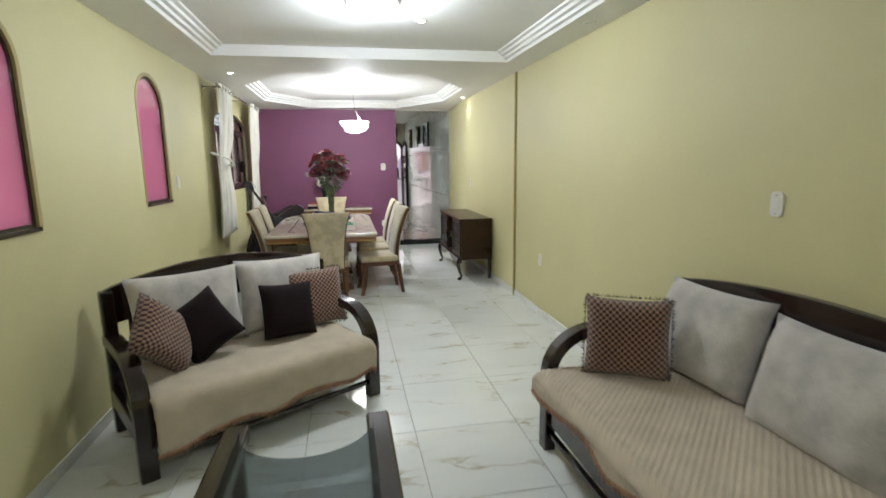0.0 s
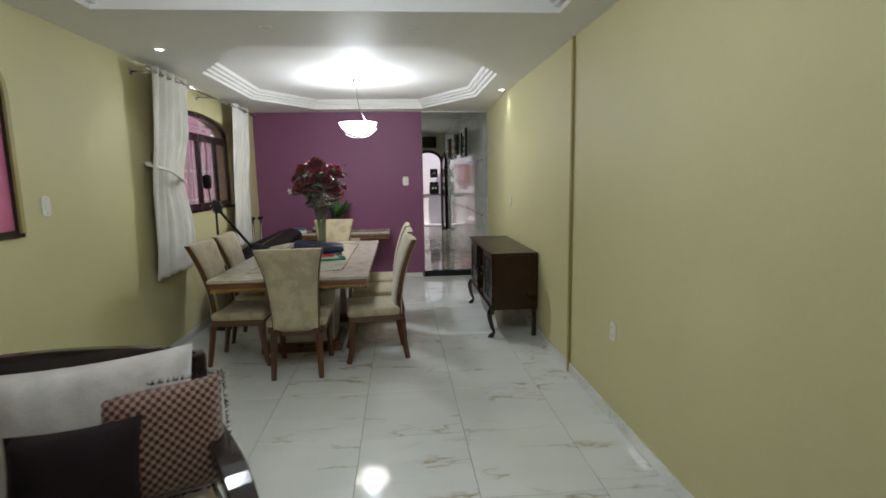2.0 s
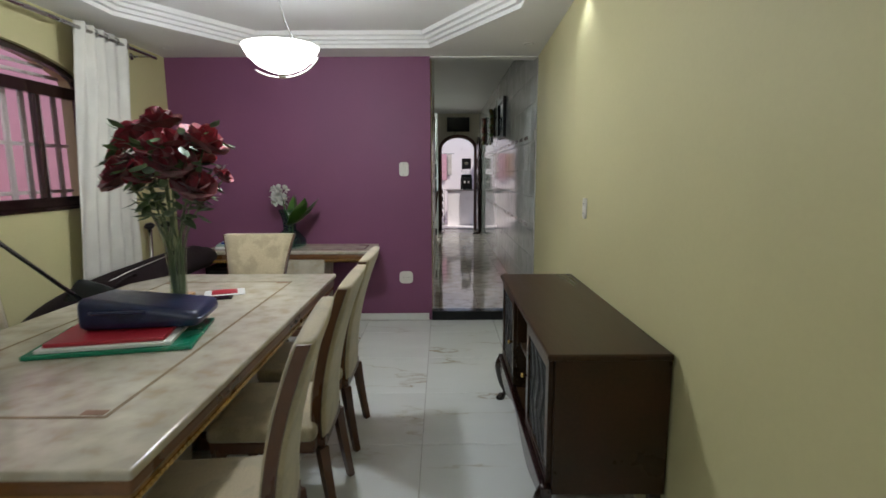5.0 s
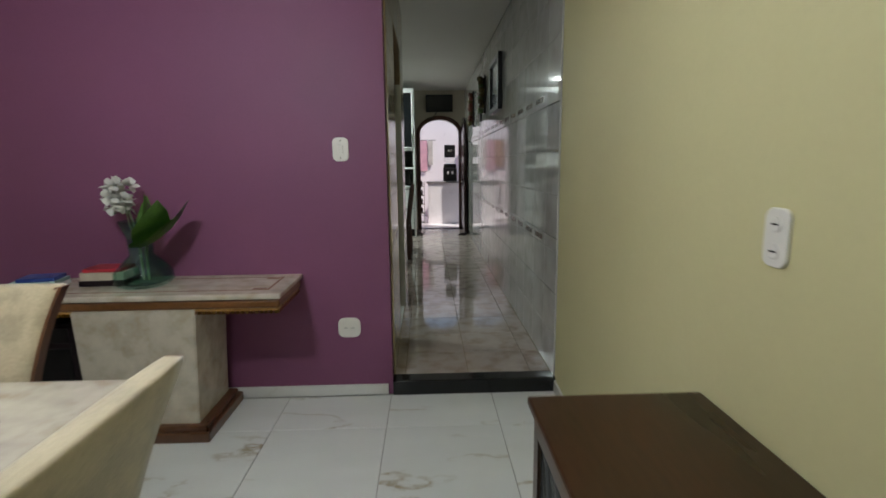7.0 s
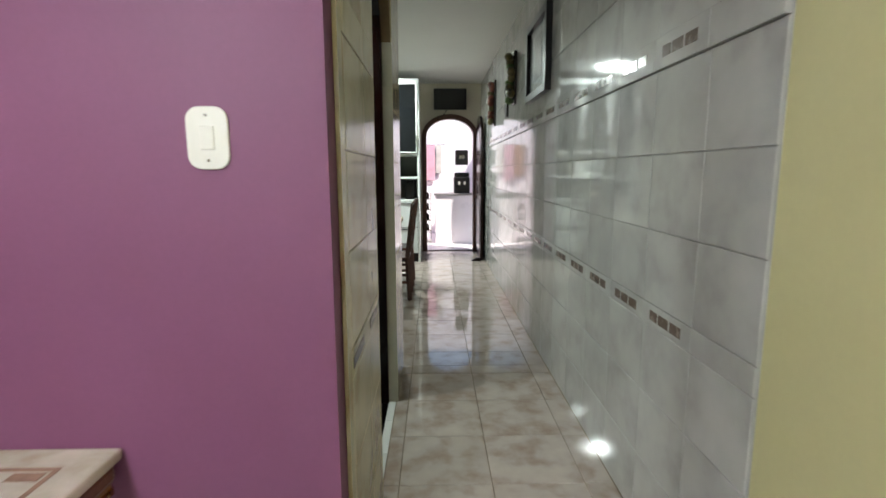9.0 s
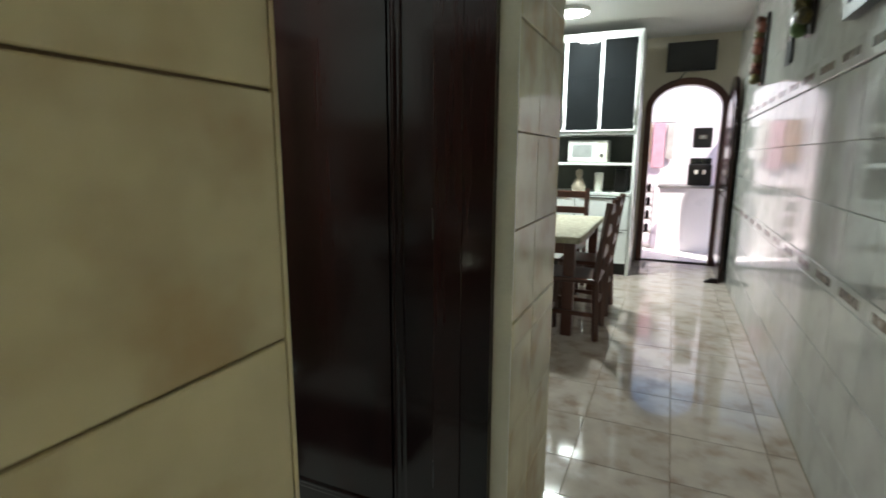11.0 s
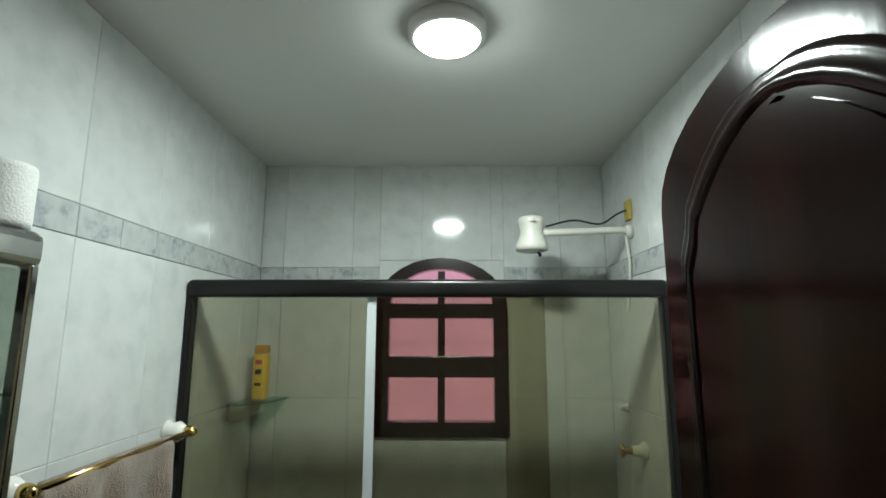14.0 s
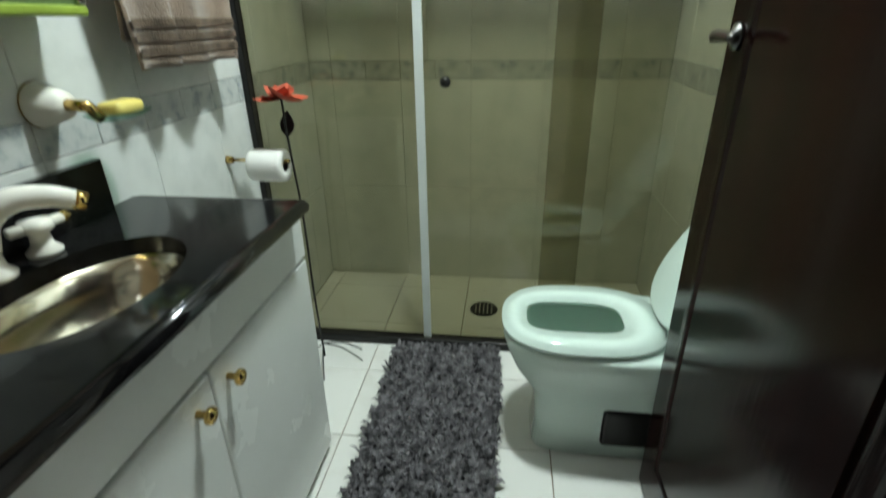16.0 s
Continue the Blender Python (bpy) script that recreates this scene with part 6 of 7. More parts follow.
# ---- bathroom ----
def bathroom_door():
    f = tagged(thing("door_frame_2", "", ""), kind="structure")
    lo, hi, spring, top = 10.445, 11.337, 2.12, 2.42
    outer = arch_line(lo + 0.001, hi - 0.001, HF, spring, top - 0.001)
    inner = arch_line(lo + 0.03, hi - 0.03, HF, spring, top - 0.03)
    part("jamb", ring_frame(outer, inner, BX1 - 0.005, 0.832, "x"), DOOR_WOOD, f)
    part("hinge_casing", box(0.655, BX1 - 0.006, hi - 0.03, hi + 0.002, HF, spring, 0.003), DOOR_WOOD, f)
    for y0, y1, m in ((lo - 0.0005, lo + 0.006, BEIGE_TILE), (hi - 0.006, hi + 0.0005, REVEAL_TILE)):
        part("tile_edge", box(0.833, HX0 + 0.001, y0, y1, HF, spring, 0.001), m, f)
    root = thing("bathroom_door", "dark red-brown arched wooden door standing open", "door", at=(0.642, 11.342, HF))
    w = 0.762
    leaf_line = arch_line(-w, 0.0, 0.012, 2.165 - HF, 2.348 - HF)
    part("leaf", prism(leaf_line, 0.0, 0.036, "y", 0.003), DOOR_WOOD, root)

    def moulding(pts, name):
        n = len(pts)
        cx = sum(p[0] for p in pts) / n
        cz = sum(p[1] for p in pts) / n
        grow = lambda d: [(a + (d if a > cx else -d), b + (d if b > cz else -d)) for a, b in pts]
        bm = bmesh.new()
        section = ((0.022, 0.001), (0.017, -0.004), (0.010, -0.005), (0.004, -0.003), (-0.002, -0.008), (-0.009, -0.009), (-0.015, -0.005), (-0.020, 0.001))
        loops = [[bm.verts.new((a, d, b)) for a, b in grow(g)] for g, d in section]
        for p, q in zip(loops, loops[1:]):
            for k in range(n):
                bm.faces.new((p[k], p[(k + 1) % n], q[(k + 1) % n], q[k]))
        bmesh.ops.recalc_face_normals(bm, faces=bm.faces)
        part(name, bm, DOOR_WOOD, root, smooth=True)
        part("panel", prism(grow(-0.03), -0.006, 0.0005, "y"), DOOR_WOOD, root)
    # one tall panel under a shouldered arch
    hw = 0.272
    line = [(-hw, 0.16), (-hw, 1.95), (-hw + 0.025, 1.995)]
    for k in range(13):
        a = -1 + k / 6
        line.append(((hw - 0.035) * a, 2.165 - 0.125 * a ** 2))
    line += [(hw - 0.025, 1.995), (hw, 1.95), (hw, 0.16)]
    moulding([(-w / 2 - 0.01 + a, b) for a, b in line], "moulding")
    h = part("handle", lathe([(0, 0), (0.024, 0), (0.024, 0.006), (0.01, 0.012), (0.01, 0.045), (0, 0.046)], 16), DARK_STEEL, root, "worn dark steel lever handle", True)
    h.matrix_basis = pose(-w + 0.045, 0.0, 1.175, 90, 0, 0)
    part("lever", tube(smooth_line([(0, 0, 0.042), (0.03, 0.004, 0.046), (0.10, 0.0, 0.044)], 5), 0.009, 8), DARK_STEEL, h, smooth=True)
    h2 = part("handle", lathe([(0, 0), (0.024, 0), (0.024, 0.006), (0.01, 0.012), (0.01, 0.045), (0, 0.046)], 16), DARK_STEEL, root, "worn dark steel lever handle", True)
    h2.matrix_basis = pose(-w + 0.045, 0.036, 1.175, -90, 0, 0)
    part("lever", tube([(0, 0, 0.042), (0.10, 0, 0.044)], 0.009, 8), DARK_STEEL, h2, smooth=True)
    part("latch_plate", box(-w - 0.001, -w + 0.002, 0.008, 0.028, 1.08, 1.26), STEEL, root)
    for z in (0.3, 1.1, 1.9):
        part("hinge", tube([(0.004, -0.006, z), (0.004, -0.006, z + 0.09)], 0.007, 8), BLACK_METAL, root)


bathroom_door()

GX = -0.722


def shower_screen():
    root = thing("shower_screen", "bronze glass sliding shower screen with dark rail", "shower screen", at=(0, 0, HF))
    part("top_rail", box(GX - 0.028, GX + 0.028, BY0 + 0.005, BY1 - 0.003, 1.935, 1.992, 0.014, 3), BLACK_METAL, root, smooth=True)
    part("bottom_track", box(GX - 0.025, GX + 0.025, BY0 + 0.003, BY1 - 0.003, 0.0, 0.035, 0.006), BLACK_METAL, root)
    for y in (BY0 + 0.002, BY1 - 0.022):
        part("wall_profile", box(GX - 0.02, GX + 0.02, y, y + 0.02, 0.03, 1.94, 0.003), BLACK_METAL, root)
    part("fixed_pane", box(GX - 0.012, GX - 0.006, BY0 + 0.02, 11.205, 0.03, 1.945), BRONZE_GLASS, root, "fixed bronze glass pane")
    part("sliding_pane", box(GX + 0.006, GX + 0.012, 11.07, BY1 - 0.02, 0.035, 1.945), BRONZE_GLASS, root, "sliding bronze glass pane")
    # opaque pale strip in place of the glass pane's own bright edge
    part("edge_strip", box(GX - 0.002, GX + 0.006, 10.628, 10.658, 0.035, 1.94, 0.002), PALE_EDGE, root, "opaque pale strip for the glass pane edge")
    k = part("knob", lathe([(0, 0), (0.016, 0), (0.018, 0.012), (0.008, 0.022), (0, 0.022)], 14), BLACK_METAL, root, smooth=True)
    k.matrix_basis = pose(GX + 0.006, 10.73, 1.028, 0, 90, 0)


PALE_EDGE = material("pale_pane_edge", (0.66, 0.70, 0.70), 0.35, 0.2, vary=0.03)
shower_screen()


def bathroom_window():
    lo, hi, z0, spring, top = WIN_D
    root = tagged(thing("window_4", "", ""), kind="structure")
    f = 0.05
    x = BX0
    part("window_frame", ring_frame(arch_line(lo - 0.012, hi + 0.012, z0 - 0.012, spring, top + 0.01), arch_line(lo + f, hi - f, z0 + f, spring, top - f * 0.8), x - 0.05, x + 0.014, "x"), DARK_WOOD, root)
    mid = (lo + hi) / 2
    part("transom", box(x - 0.045, x + 0.010, lo + f, hi - f, spring - 0.045, spring + 0.02, 0.003), DARK_WOOD, root)
    part("transom", box(x - 0.045, x + 0.010, lo + f, hi - f, z0 + 0.235, z0 + 0.325, 0.003), DARK_WOOD, root)
    part("mullion", box(x - 0.043, x + 0.008, mid - 0.016, mid + 0.016, z0 + f, top - f, 0.003), DARK_WOOD, root)
    pane = part("pane", prism(arch_line(lo + f * 0.8, hi - f * 0.8, z0 + f * 0.8, spring, top - f * 0.7), x - 0.03, x - 0.025, "x"), GLASS, root)
    pane.visible_shadow = False


bathroom_window()


def shower():
    root = thing("electric_shower", "white plastic electric shower head on an arm", "shower", at=(-1.0, BY1, 2.30))
    part("elbow", lathe([(0, 0), (0.03, 0), (0.026, 0.02), (0, 0.022)], 16), PLASTIC, root, smooth=True).matrix_basis = pose(0, 0.0, 0.0, 90, 0, 0)
    part("arm", tube(smooth_line([(0, 0, -0.01), (0, -0.03, 0.005), (0, -0.18, 0.0), (0, -0.34, -0.005)], 5), 0.014, 10), PLASTIC, root, smooth=True)
    part("head", lathe([(0, 0.055), (0.045, 0.055), (0.052, 0.045), (0.050, 0.03), (0.042, 0.0), (0.050, -0.03), (0.062, -0.055), (0.062, -0.075), (0.045, -0.08), (0, -0.08)], 24, None, 0, -0.385), PLASTIC, root, smooth=True)
    part("ear", box(-0.06, 0.06, -0.395, -0.375, 0.028, 0.045, 0.004), PLASTIC, root)
    part("nozzle", tube([(0, -0.36, -0.078), (0.0, -0.352, -0.098)], 0.006, 8), BLACK_METAL, root)
    part("cable", tube(smooth_line([(0, -0.33, 0.02), (0, -0.22, 0.045), (0, -0.12, 0.03), (0, -0.05, 0.07), (0, -0.015, 0.085)], 6), 0.004, 6), BLACK_METAL, root)
    part("hose", tube(smooth_line([(0.0, -0.02, -0.02), (0.0, -0.012, -0.15), (-0.05, -0.012, -0.30)], 5), 0.005, 6), PLASTIC, root)
    j = thing("junction_plate", "yellowed plastic cable plate above the shower arm", "plate", at=(-1.0, BY1, 2.385))
    part("plate", box(-0.028, 0.028, -0.014, 0.0, -0.04, 0.04, 0.004), material("yellowed_plastic", (0.55, 0.42, 0.08), 0.5), j)
    for label, x, z, s in (("cream porcelain tap on the shower wall", -0.985, 1.495, 1.0), ("small cream porcelain stop valve on tiles", -1.15, 1.62, 0.55)):
        t = thing("shower_tap", label, "tap", "shower taps", (x, BY1, z))
        part("flange", lathe([(0, 0), (0.032 * s, 0), (0.03 * s, 0.012 * s), (0.02 * s, 0.02 * s), (0.018 * s, 0.05 * s), (0, 0.05 * s)], 18), WHITE_PORCELAIN, t, smooth=True).matrix_basis = pose(0, 0, 0, 90, 0, 0)
        if s == 1.0:
            part("handle", lathe([(0, 0.045), (0.014, 0.045), (0.014, 0.075), (0.024, 0.08), (0.024, 0.09), (0, 0.092)], 12), BRASS, t, "brass cross handle", True).matrix_basis = pose(0, 0, 0, 90, 0, 0)
            part("cross_arm", box(-0.035, 0.035, -0.088, -0.078, -0.006, 0.006, 0.003), BRASS, t)


shower()


def corner_shelf():
    root = thing("corner_shelf", "small glass corner shelf on porcelain brackets", "shelf", at=(BX0, BY0, 1.63))
    pts = [(0.0, 0.0), (0.26, 0.0)] + [(0.26 * math.cos(a), 0.155 * math.sin(a)) for a in [math.pi / 2 * k / 8 for k in range(1, 9)]]
    part("pane", prism(pts, 0.0, 0.008, "z"), GREEN_GLASS, root, "green-edged glass")
    for x, y, r in ((0.225, 0.0, -90), (0.07, 0.0, -90)):
        part("bracket", lathe([(0, 0), (0.034, 0), (0.038, 0.016), (0.028, 0.045), (0.016, 0.075), (0, 0.078)], 16), WHITE_PORCELAIN, root, smooth=True).matrix_basis = pose(x, y, -0.028, r, 0, 0)
    b = thing("shampoo_bottle", "yellow shampoo bottle on the glass corner shelf", "bottle", at=(BX0 + 0.12, BY0 + 0.075, 1.638))
    part("body", box(-0.036, 0.036, -0.026, 0.026, 0.0, 0.185, 0.012, 3), material("yellow_plastic", (0.80, 0.50, 0.02), 0.35, vary=0.03), b, smooth=True)
    part("cap", box(-0.033, 0.033, -0.023, 0.023, 0.187, 0.222, 0.008), material("orange_cap", (0.70, 0.34, 0.01), 0.35), b)
    for z, h_, m in ((0.145, 0.018, RED), (0.105, 0.02, BLACK_METAL), (0.06, 0.012, BLACK_METAL)):
        part("printed_bar", box(0.0355, 0.0375, -0.013, 0.013, z, z + h_), m, b)


corner_shelf()


def porcelain_post(root, x, z, reach=0.06):
    part("post", lathe([(0, 0), (0.034, 0), (0.036, 0.008), (0.026, 0.02), (0.03, 0.038), (0.016, reach), (0, reach)], 18), WHITE_PORCELAIN, root, smooth=True).matrix_basis = pose(x, 0, z, -90, 0, 0)
    part("collar", lathe([(0, reach - 0.005), (0.017, reach - 0.004), (0.017, reach + 0.012), (0.008, reach + 0.03), (0, reach + 0.03)], 14), BRASS, root, smooth=True).matrix_basis = pose(x, 0, z, -90, 0, 0)


def towel_rail():
    root = thing("towel_rail", "brass towel rail on white porcelain posts", "towel rail", at=(0, BY0, 0))
    for x in (-0.66, -0.07):
        porcelain_post(root, x, 1.615)
    part("rail", tube([(-0.67, 0.075, 1.615), (-0.06, 0.075, 1.615)], 0.009, 10), BRASS, root, smooth=True)
    t = thing("towel", "brown striped terry towel hanging on the rail", "towel", at=(0, BY0 + 0.075, 1.615))
    bm = bmesh.new()
    n, m = 36, 30

    def hang(s, f, off=0.0):
        drop = abs(f) * (0.42 if f > 0 else 0.36)
        fold = 0.019 * math.sin(s * 19 + 2 * noise.noise(Vector((s * 3, f, 0)))) * min(1, abs(f) * 3)
        y = (0.014 + 0.006 * abs(f)) * (1 if f > 0 else -1) if abs(f) > 0.06 else 0.014 * f / 0.06
        x = -0.545 + 0.46 * s + (0.5 - s) * 0.05 * abs(f)
        return (x, y + fold + off, 0.014 - drop)
    g = [[bm.verts.new(hang(i / n, j / m)) for j in range(-m, m + 1)] for i in range(n + 1)]
    for i in range(n):
        for j in range(2 * m):
            bm.faces.new((g[i][j], g[i + 1][j], g[i + 1][j + 1], g[i][j + 1]))
    ob = part("cloth", bm, TOWEL, t, smooth=True)
    ob.modifiers.new("thick", "SOLIDIFY").thickness = 0.008
    for k, z in enumerate((-0.31, -0.34, -0.37)):
        bm = bmesh.new()
        f0 = -(z - 0.014) / 0.42
        rows_ = [[bm.verts.new(hang(i / n, f, 0.0045)) for i in range(n + 1)] for f in (f0 - 0.022, f0, f0 + 0.022)]
        for a, b in zip(rows_, rows_[1:]):
            for i in range(n):
                bm.faces.new((a[i], a[i + 1], b[i + 1], b[i]))
        part("stripe", bm, TOWEL_DARK, t, "darker woven stripe")


TOWEL = material("brown_terry", (0.40, 0.285, 0.21), 0.95, vary=0.2, scale=14, fine=260, bump=0.9, sheen=0.4)
TOWEL_DARK = material("dark_terry_stripe", (0.25, 0.175, 0.12), 0.95, vary=0.3, scale=40, fine=260, bump=0.9)
towel_rail()


def mirror_cabinet():
    root = thing("mirror_cabinet", "bathroom wall cabinet with glass doors and chrome top", "cabinet", at=(0, BY0, 0))
    x0, x1, d = 0.03, 0.66, 0.105
    part("cornice", box(x0 - 0.012, x1 + 0.012, 0.0, d + 0.015, 2.02, 2.09, 0.02, 3), CHROME, root, "chrome cornice")
    part("back", box(x0, x1, 0.0, 0.012, 1.34, 2.02), material("grey_green_board", (0.15, 0.155, 0.14), 0.5, vary=0.1), root)
    part("side", box(x0, x0 + 0.008, 0.012, d, 1.34, 2.03), CABINET_GLASS, root, "glass side")
    part("side", box(x1 - 0.012, x1, 0.012, d, 1.34, 2.03), LACQUER, root)
    part("bottom", box(x0, x1, 0.012, d, 1.335, 1.35), GREENISH, root)
    part("rim", box(x0 - 0.006, x1 + 0.006, 0.0, d + 0.008, 1.318, 1.336, 0.005), material("lime_plastic", (0.30, 0.42, 0.05), 0.4), root, "lime green lower rim")
    for z in (1.56, 1.80):
        part("shelf", box(x0 + 0.01, x1 - 0.014, 0.014, d - 0.012, z, z + 0.008), GREEN_GLASS, root)
    for a, b in ((x0 + 0.002, 0.285), (0.29, x1)):
        door = part("door", box(a, b, d, d + 0.006, 1.352, 2.018, 0.002), CABINET_GLASS, root, "tinted glass door")
        part("knob", lathe([(0, 0), (0.008, 0), (0.01, 0.014), (0, 0.015)], 10), BLACK_METAL, door).matrix_basis = pose(b - 0.025 if a < 0.1 else a + 0.025, d + 0.006, 1.9, -90, 0, 0)
    part("post", box(x0 - 0.004, x0 + 0.014, d - 0.012, d + 0.01, 1.336, 2.03, 0.004), CHROME, root)
    toys = thing("toiletries", "blue soap tray and small bottles on the cabinet shelf", "toiletries", at=(0.10, BY0 + 0.06, 1.568))
    part("tray", box(-0.05, 0.05, -0.03, 0.03, 0, 0.018, 0.005), BLUE, toys)
    roll_ = thing("paper_roll", "white toilet paper roll standing on the cabinet", "paper roll", "paper rolls", (0.085, BY0 + 0.065, 2.09))
    part("paper", lathe([(0.022, 0.0), (0.056, 0.0), (0.058, 0.01), (0.058, 0.10), (0.056, 0.11), (0.022, 0.11), (0.022, 0.0)], 28), TISSUE, roll_, smooth=True)
    part("core", lathe([(0.0205, 0.0), (0.0215, 0.0), (0.0215, 0.11), (0.0205, 0.11), (0.0205, 0)], 20), KRAFT, roll_)


CABINET_GLASS = glass("tinted_cabinet_glass", (0.78, 0.81, 0.78))
TISSUE = material("white_tissue", (0.80, 0.79, 0.76), 0.95, vary=0.03, fine=200, bump=0.3)
mirror_cabinet()


def soap_dish():
    root = thing("soap_dish", "glass soap dish on white and gold porcelain", "soap dish", at=(0.085, BY0, 1.165))
    part("mount", lathe([(0, 0), (0.042, 0), (0.044, 0.01), (0.036, 0.03), (0.026, 0.06), (0, 0.064)], 20), WHITE_PORCELAIN, root, smooth=True).matrix_basis = pose(0, 0, 0, -90, 0, 0)
    part("gold_ring", lathe([(0.040, 0.000), (0.0445, 0.003), (0.040, 0.007)], 22), BRASS, root, smooth=True).matrix_basis = pose(0, 0, 0, -90, 0, 0)
    part("arm", tube([(0, 0.055, 0), (-0.01, 0.095, -0.004), (-0.03, 0.10, -0.03)], 0.012, 8), BRASS, root, smooth=True)
    part("dish", lathe([(0, -0.04), (0.05, -0.038), (0.075, -0.025), (0.073, -0.022), (0.048, -0.033), (0, -0.034)], 24, None, -0.08, 0.10, 1.0, 0.72), GREEN_GLASS, root, smooth=True)
    soap = thing("soap_bar", "yellow bar of soap in the glass dish", "soap", at=(-0.005, BY0 + 0.10, 1.134))
    part("bar", box(-0.042, 0.042, -0.026, 0.026, 0, 0.028, 0.012, 3), material("yellow_soap", (0.72, 0.60, 0.16), 0.4, vary=0.05), soap, smooth=True)


soap_dish()


def vanity():
    root = thing("vanity_unit", "white vanity unit with black granite top and basin", "vanity", at=(0, BY0, HF))
    x0, x1, d, zt = -0.145, 0.735, 0.372, 0.80
    part("carcass", box(x0 + 0.004, x1, 0.002, d, 0.03, zt - 0.16, 0.002), LACQUER, root)
    part("side_panel", box(x0 + 0.004, x0 + 0.022, 0.002, d, zt - 0.16, zt, 0.001), LACQUER, root)
    part("plinth", box(x0 + 0.03, x1, 0.01, d - 0.05, 0.0, 0.03), BLACK_METAL, root)
    part("fascia", box(x0, x1, d, d + 0.018, zt - 0.135, zt, 0.003), LACQUER, root)
    for a, b, kx in ((x0, 0.315, 0.27), (0.32, x1, 0.372)):
        door = part("door", box(a, b, d, d + 0.018, 0.035, zt - 0.145, 0.004), LACQUER, root)
        k = part("knob", lathe([(0, 0), (0.007, 0.0), (0.007, 0.016), (0.016, 0.022), (0.015, 0.03), (0.006, 0.034), (0, 0.034)], 16), BRASS, door, "brass knob", True)
        k.matrix_basis = pose(kx, d + 0.018, 0.61, -90, 0, 0)
    # top with an oval hole
    top = thing("granite_counter", "polished black granite top with raised splashback", "counter", at=(0, BY0, HF + zt))
    cx, cy, rx, ry = 0.335, 0.225, 0.195, 0.13
    bm = bmesh.new()
    n = 48
    ex0, ex1, ey0, ey1 = -0.088, x1, 0.001, d + 0.05
    out, hole = [], []
    for k in range(n):
        a = 2 * math.pi * k / n
        c, s = math.cos(a), math.sin(a)
        t = min((ex1 - cx) / c if c > 1e-6 else 9, (ex0 - cx) / c if c < -1e-6 else 9, (ey1 - cy) / s if s > 1e-6 else 9, (ey0 - cy) / s if s < -1e-6 else 9)
        out.append((cx + c * t, cy + s * t))
        hole.append((cx + rx * c, cy + ry * s))
    for px, py in ((ex0, ey0), (ex0, ey1), (ex1, ey0), (ex1, ey1)):
        k = min(range(n), key=lambda i: (out[i][0] - px) ** 2 + (out[i][1] - py) ** 2)
        out[k] = (px, py)
    bm = ring_frame(out, hole, 0.0, 0.034, "z")
    part("slab", bm, BLACK_STONE, top)
    edge = tube([(ex0, 0.01, 0.017), (ex0, ey1, 0.017), (ex1, ey1, 0.017)], 0.0185, 10)
    part("edge", edge, BLACK_STONE, top, smooth=True)
    part("splashback", box(0.0, x1, 0.001, 0.022, 0.034, 0.15, 0.003), BLACK_STONE, top)
    basin = thing("basin", "oval steel basin sunk in the black top", "basin", at=(cx, BY0 + cy, HF + zt))
    prof = [(1.06, -0.001), (1.0, -0.003), (0.94, -0.05), (0.78, -0.10), (0.45, -0.13), (0.12, -0.138), (0.0, -0.138)]
    part("bowl", lathe([(rx * r, z) for r, z in prof], 48, None, 0, 0, 1.0, ry / rx), BASIN, basin, smooth=True)
    part("drain", lathe([(0, -0.134), (0.022, -0.134), (0.024, -0.137)], 16), BRASS, basin, smooth=True)
    tap = thing("basin_tap", "white porcelain basin tap with gold rings", "tap", at=(0.335, BY0 + 0.065, HF + zt + 0.034))
    part("body", lathe([(0, 0), (0.032, 0), (0.034, 0.008), (0.022, 0.02), (0.018, 0.05), (0.024, 0.075), (0, 0.09)], 18), WHITE_PORCELAIN, tap, smooth=True)
    part("spout", tube(smooth_line([(0.0, 0.0, 0.05), (-0.008, 0.015, 0.10), (-0.035, 0.042, 0.125), (-0.07, 0.075, 0.122), (-0.095, 0.10, 0.108)], 6), 0.024, 12, taper=[1.0 - 0.012 * k for k in range(25)]), WHITE_PORCELAIN, tap, smooth=True)
    part("nozzle", tube([(-0.093, 0.098, 0.109), (-0.106, 0.11, 0.10)], 0.017, 12), BRASS, tap, smooth=True)
    for x in (-0.10, 0.10):
        hd = part("handle", lathe([(0, 0), (0.028, 0), (0.03, 0.008), (0.018, 0.02), (0.016, 0.04), (0.028, 0.05), (0.026, 0.065), (0, 0.07)], 18, None, x, 0.0), WHITE_PORCELAIN, tap, smooth=True)
        part("cross_arm", tube([(x - 0.045, 0.012, 0.055), (x + 0.045, -0.012, 0.055)], 0.01, 10, taper=[1, 1]), WHITE_PORCELAIN, hd, smooth=True)
        part("gold_tip", lathe([(0, -0.008), (0.012, -0.006), (0.012, 0.006), (0, 0.008)], 10), BRASS, hd, smooth=True).matrix_basis = pose(x - 0.048, 0.012, 0.055, 0, 90, 0)


# plain steel, with its warm reflections put into the base colour
BASIN = material("warm_reflection_steel", (0.80, 0.73, 0.58), 0.17, 1.0, vary=0.04, scale=20, bump=0.02)
vanity()


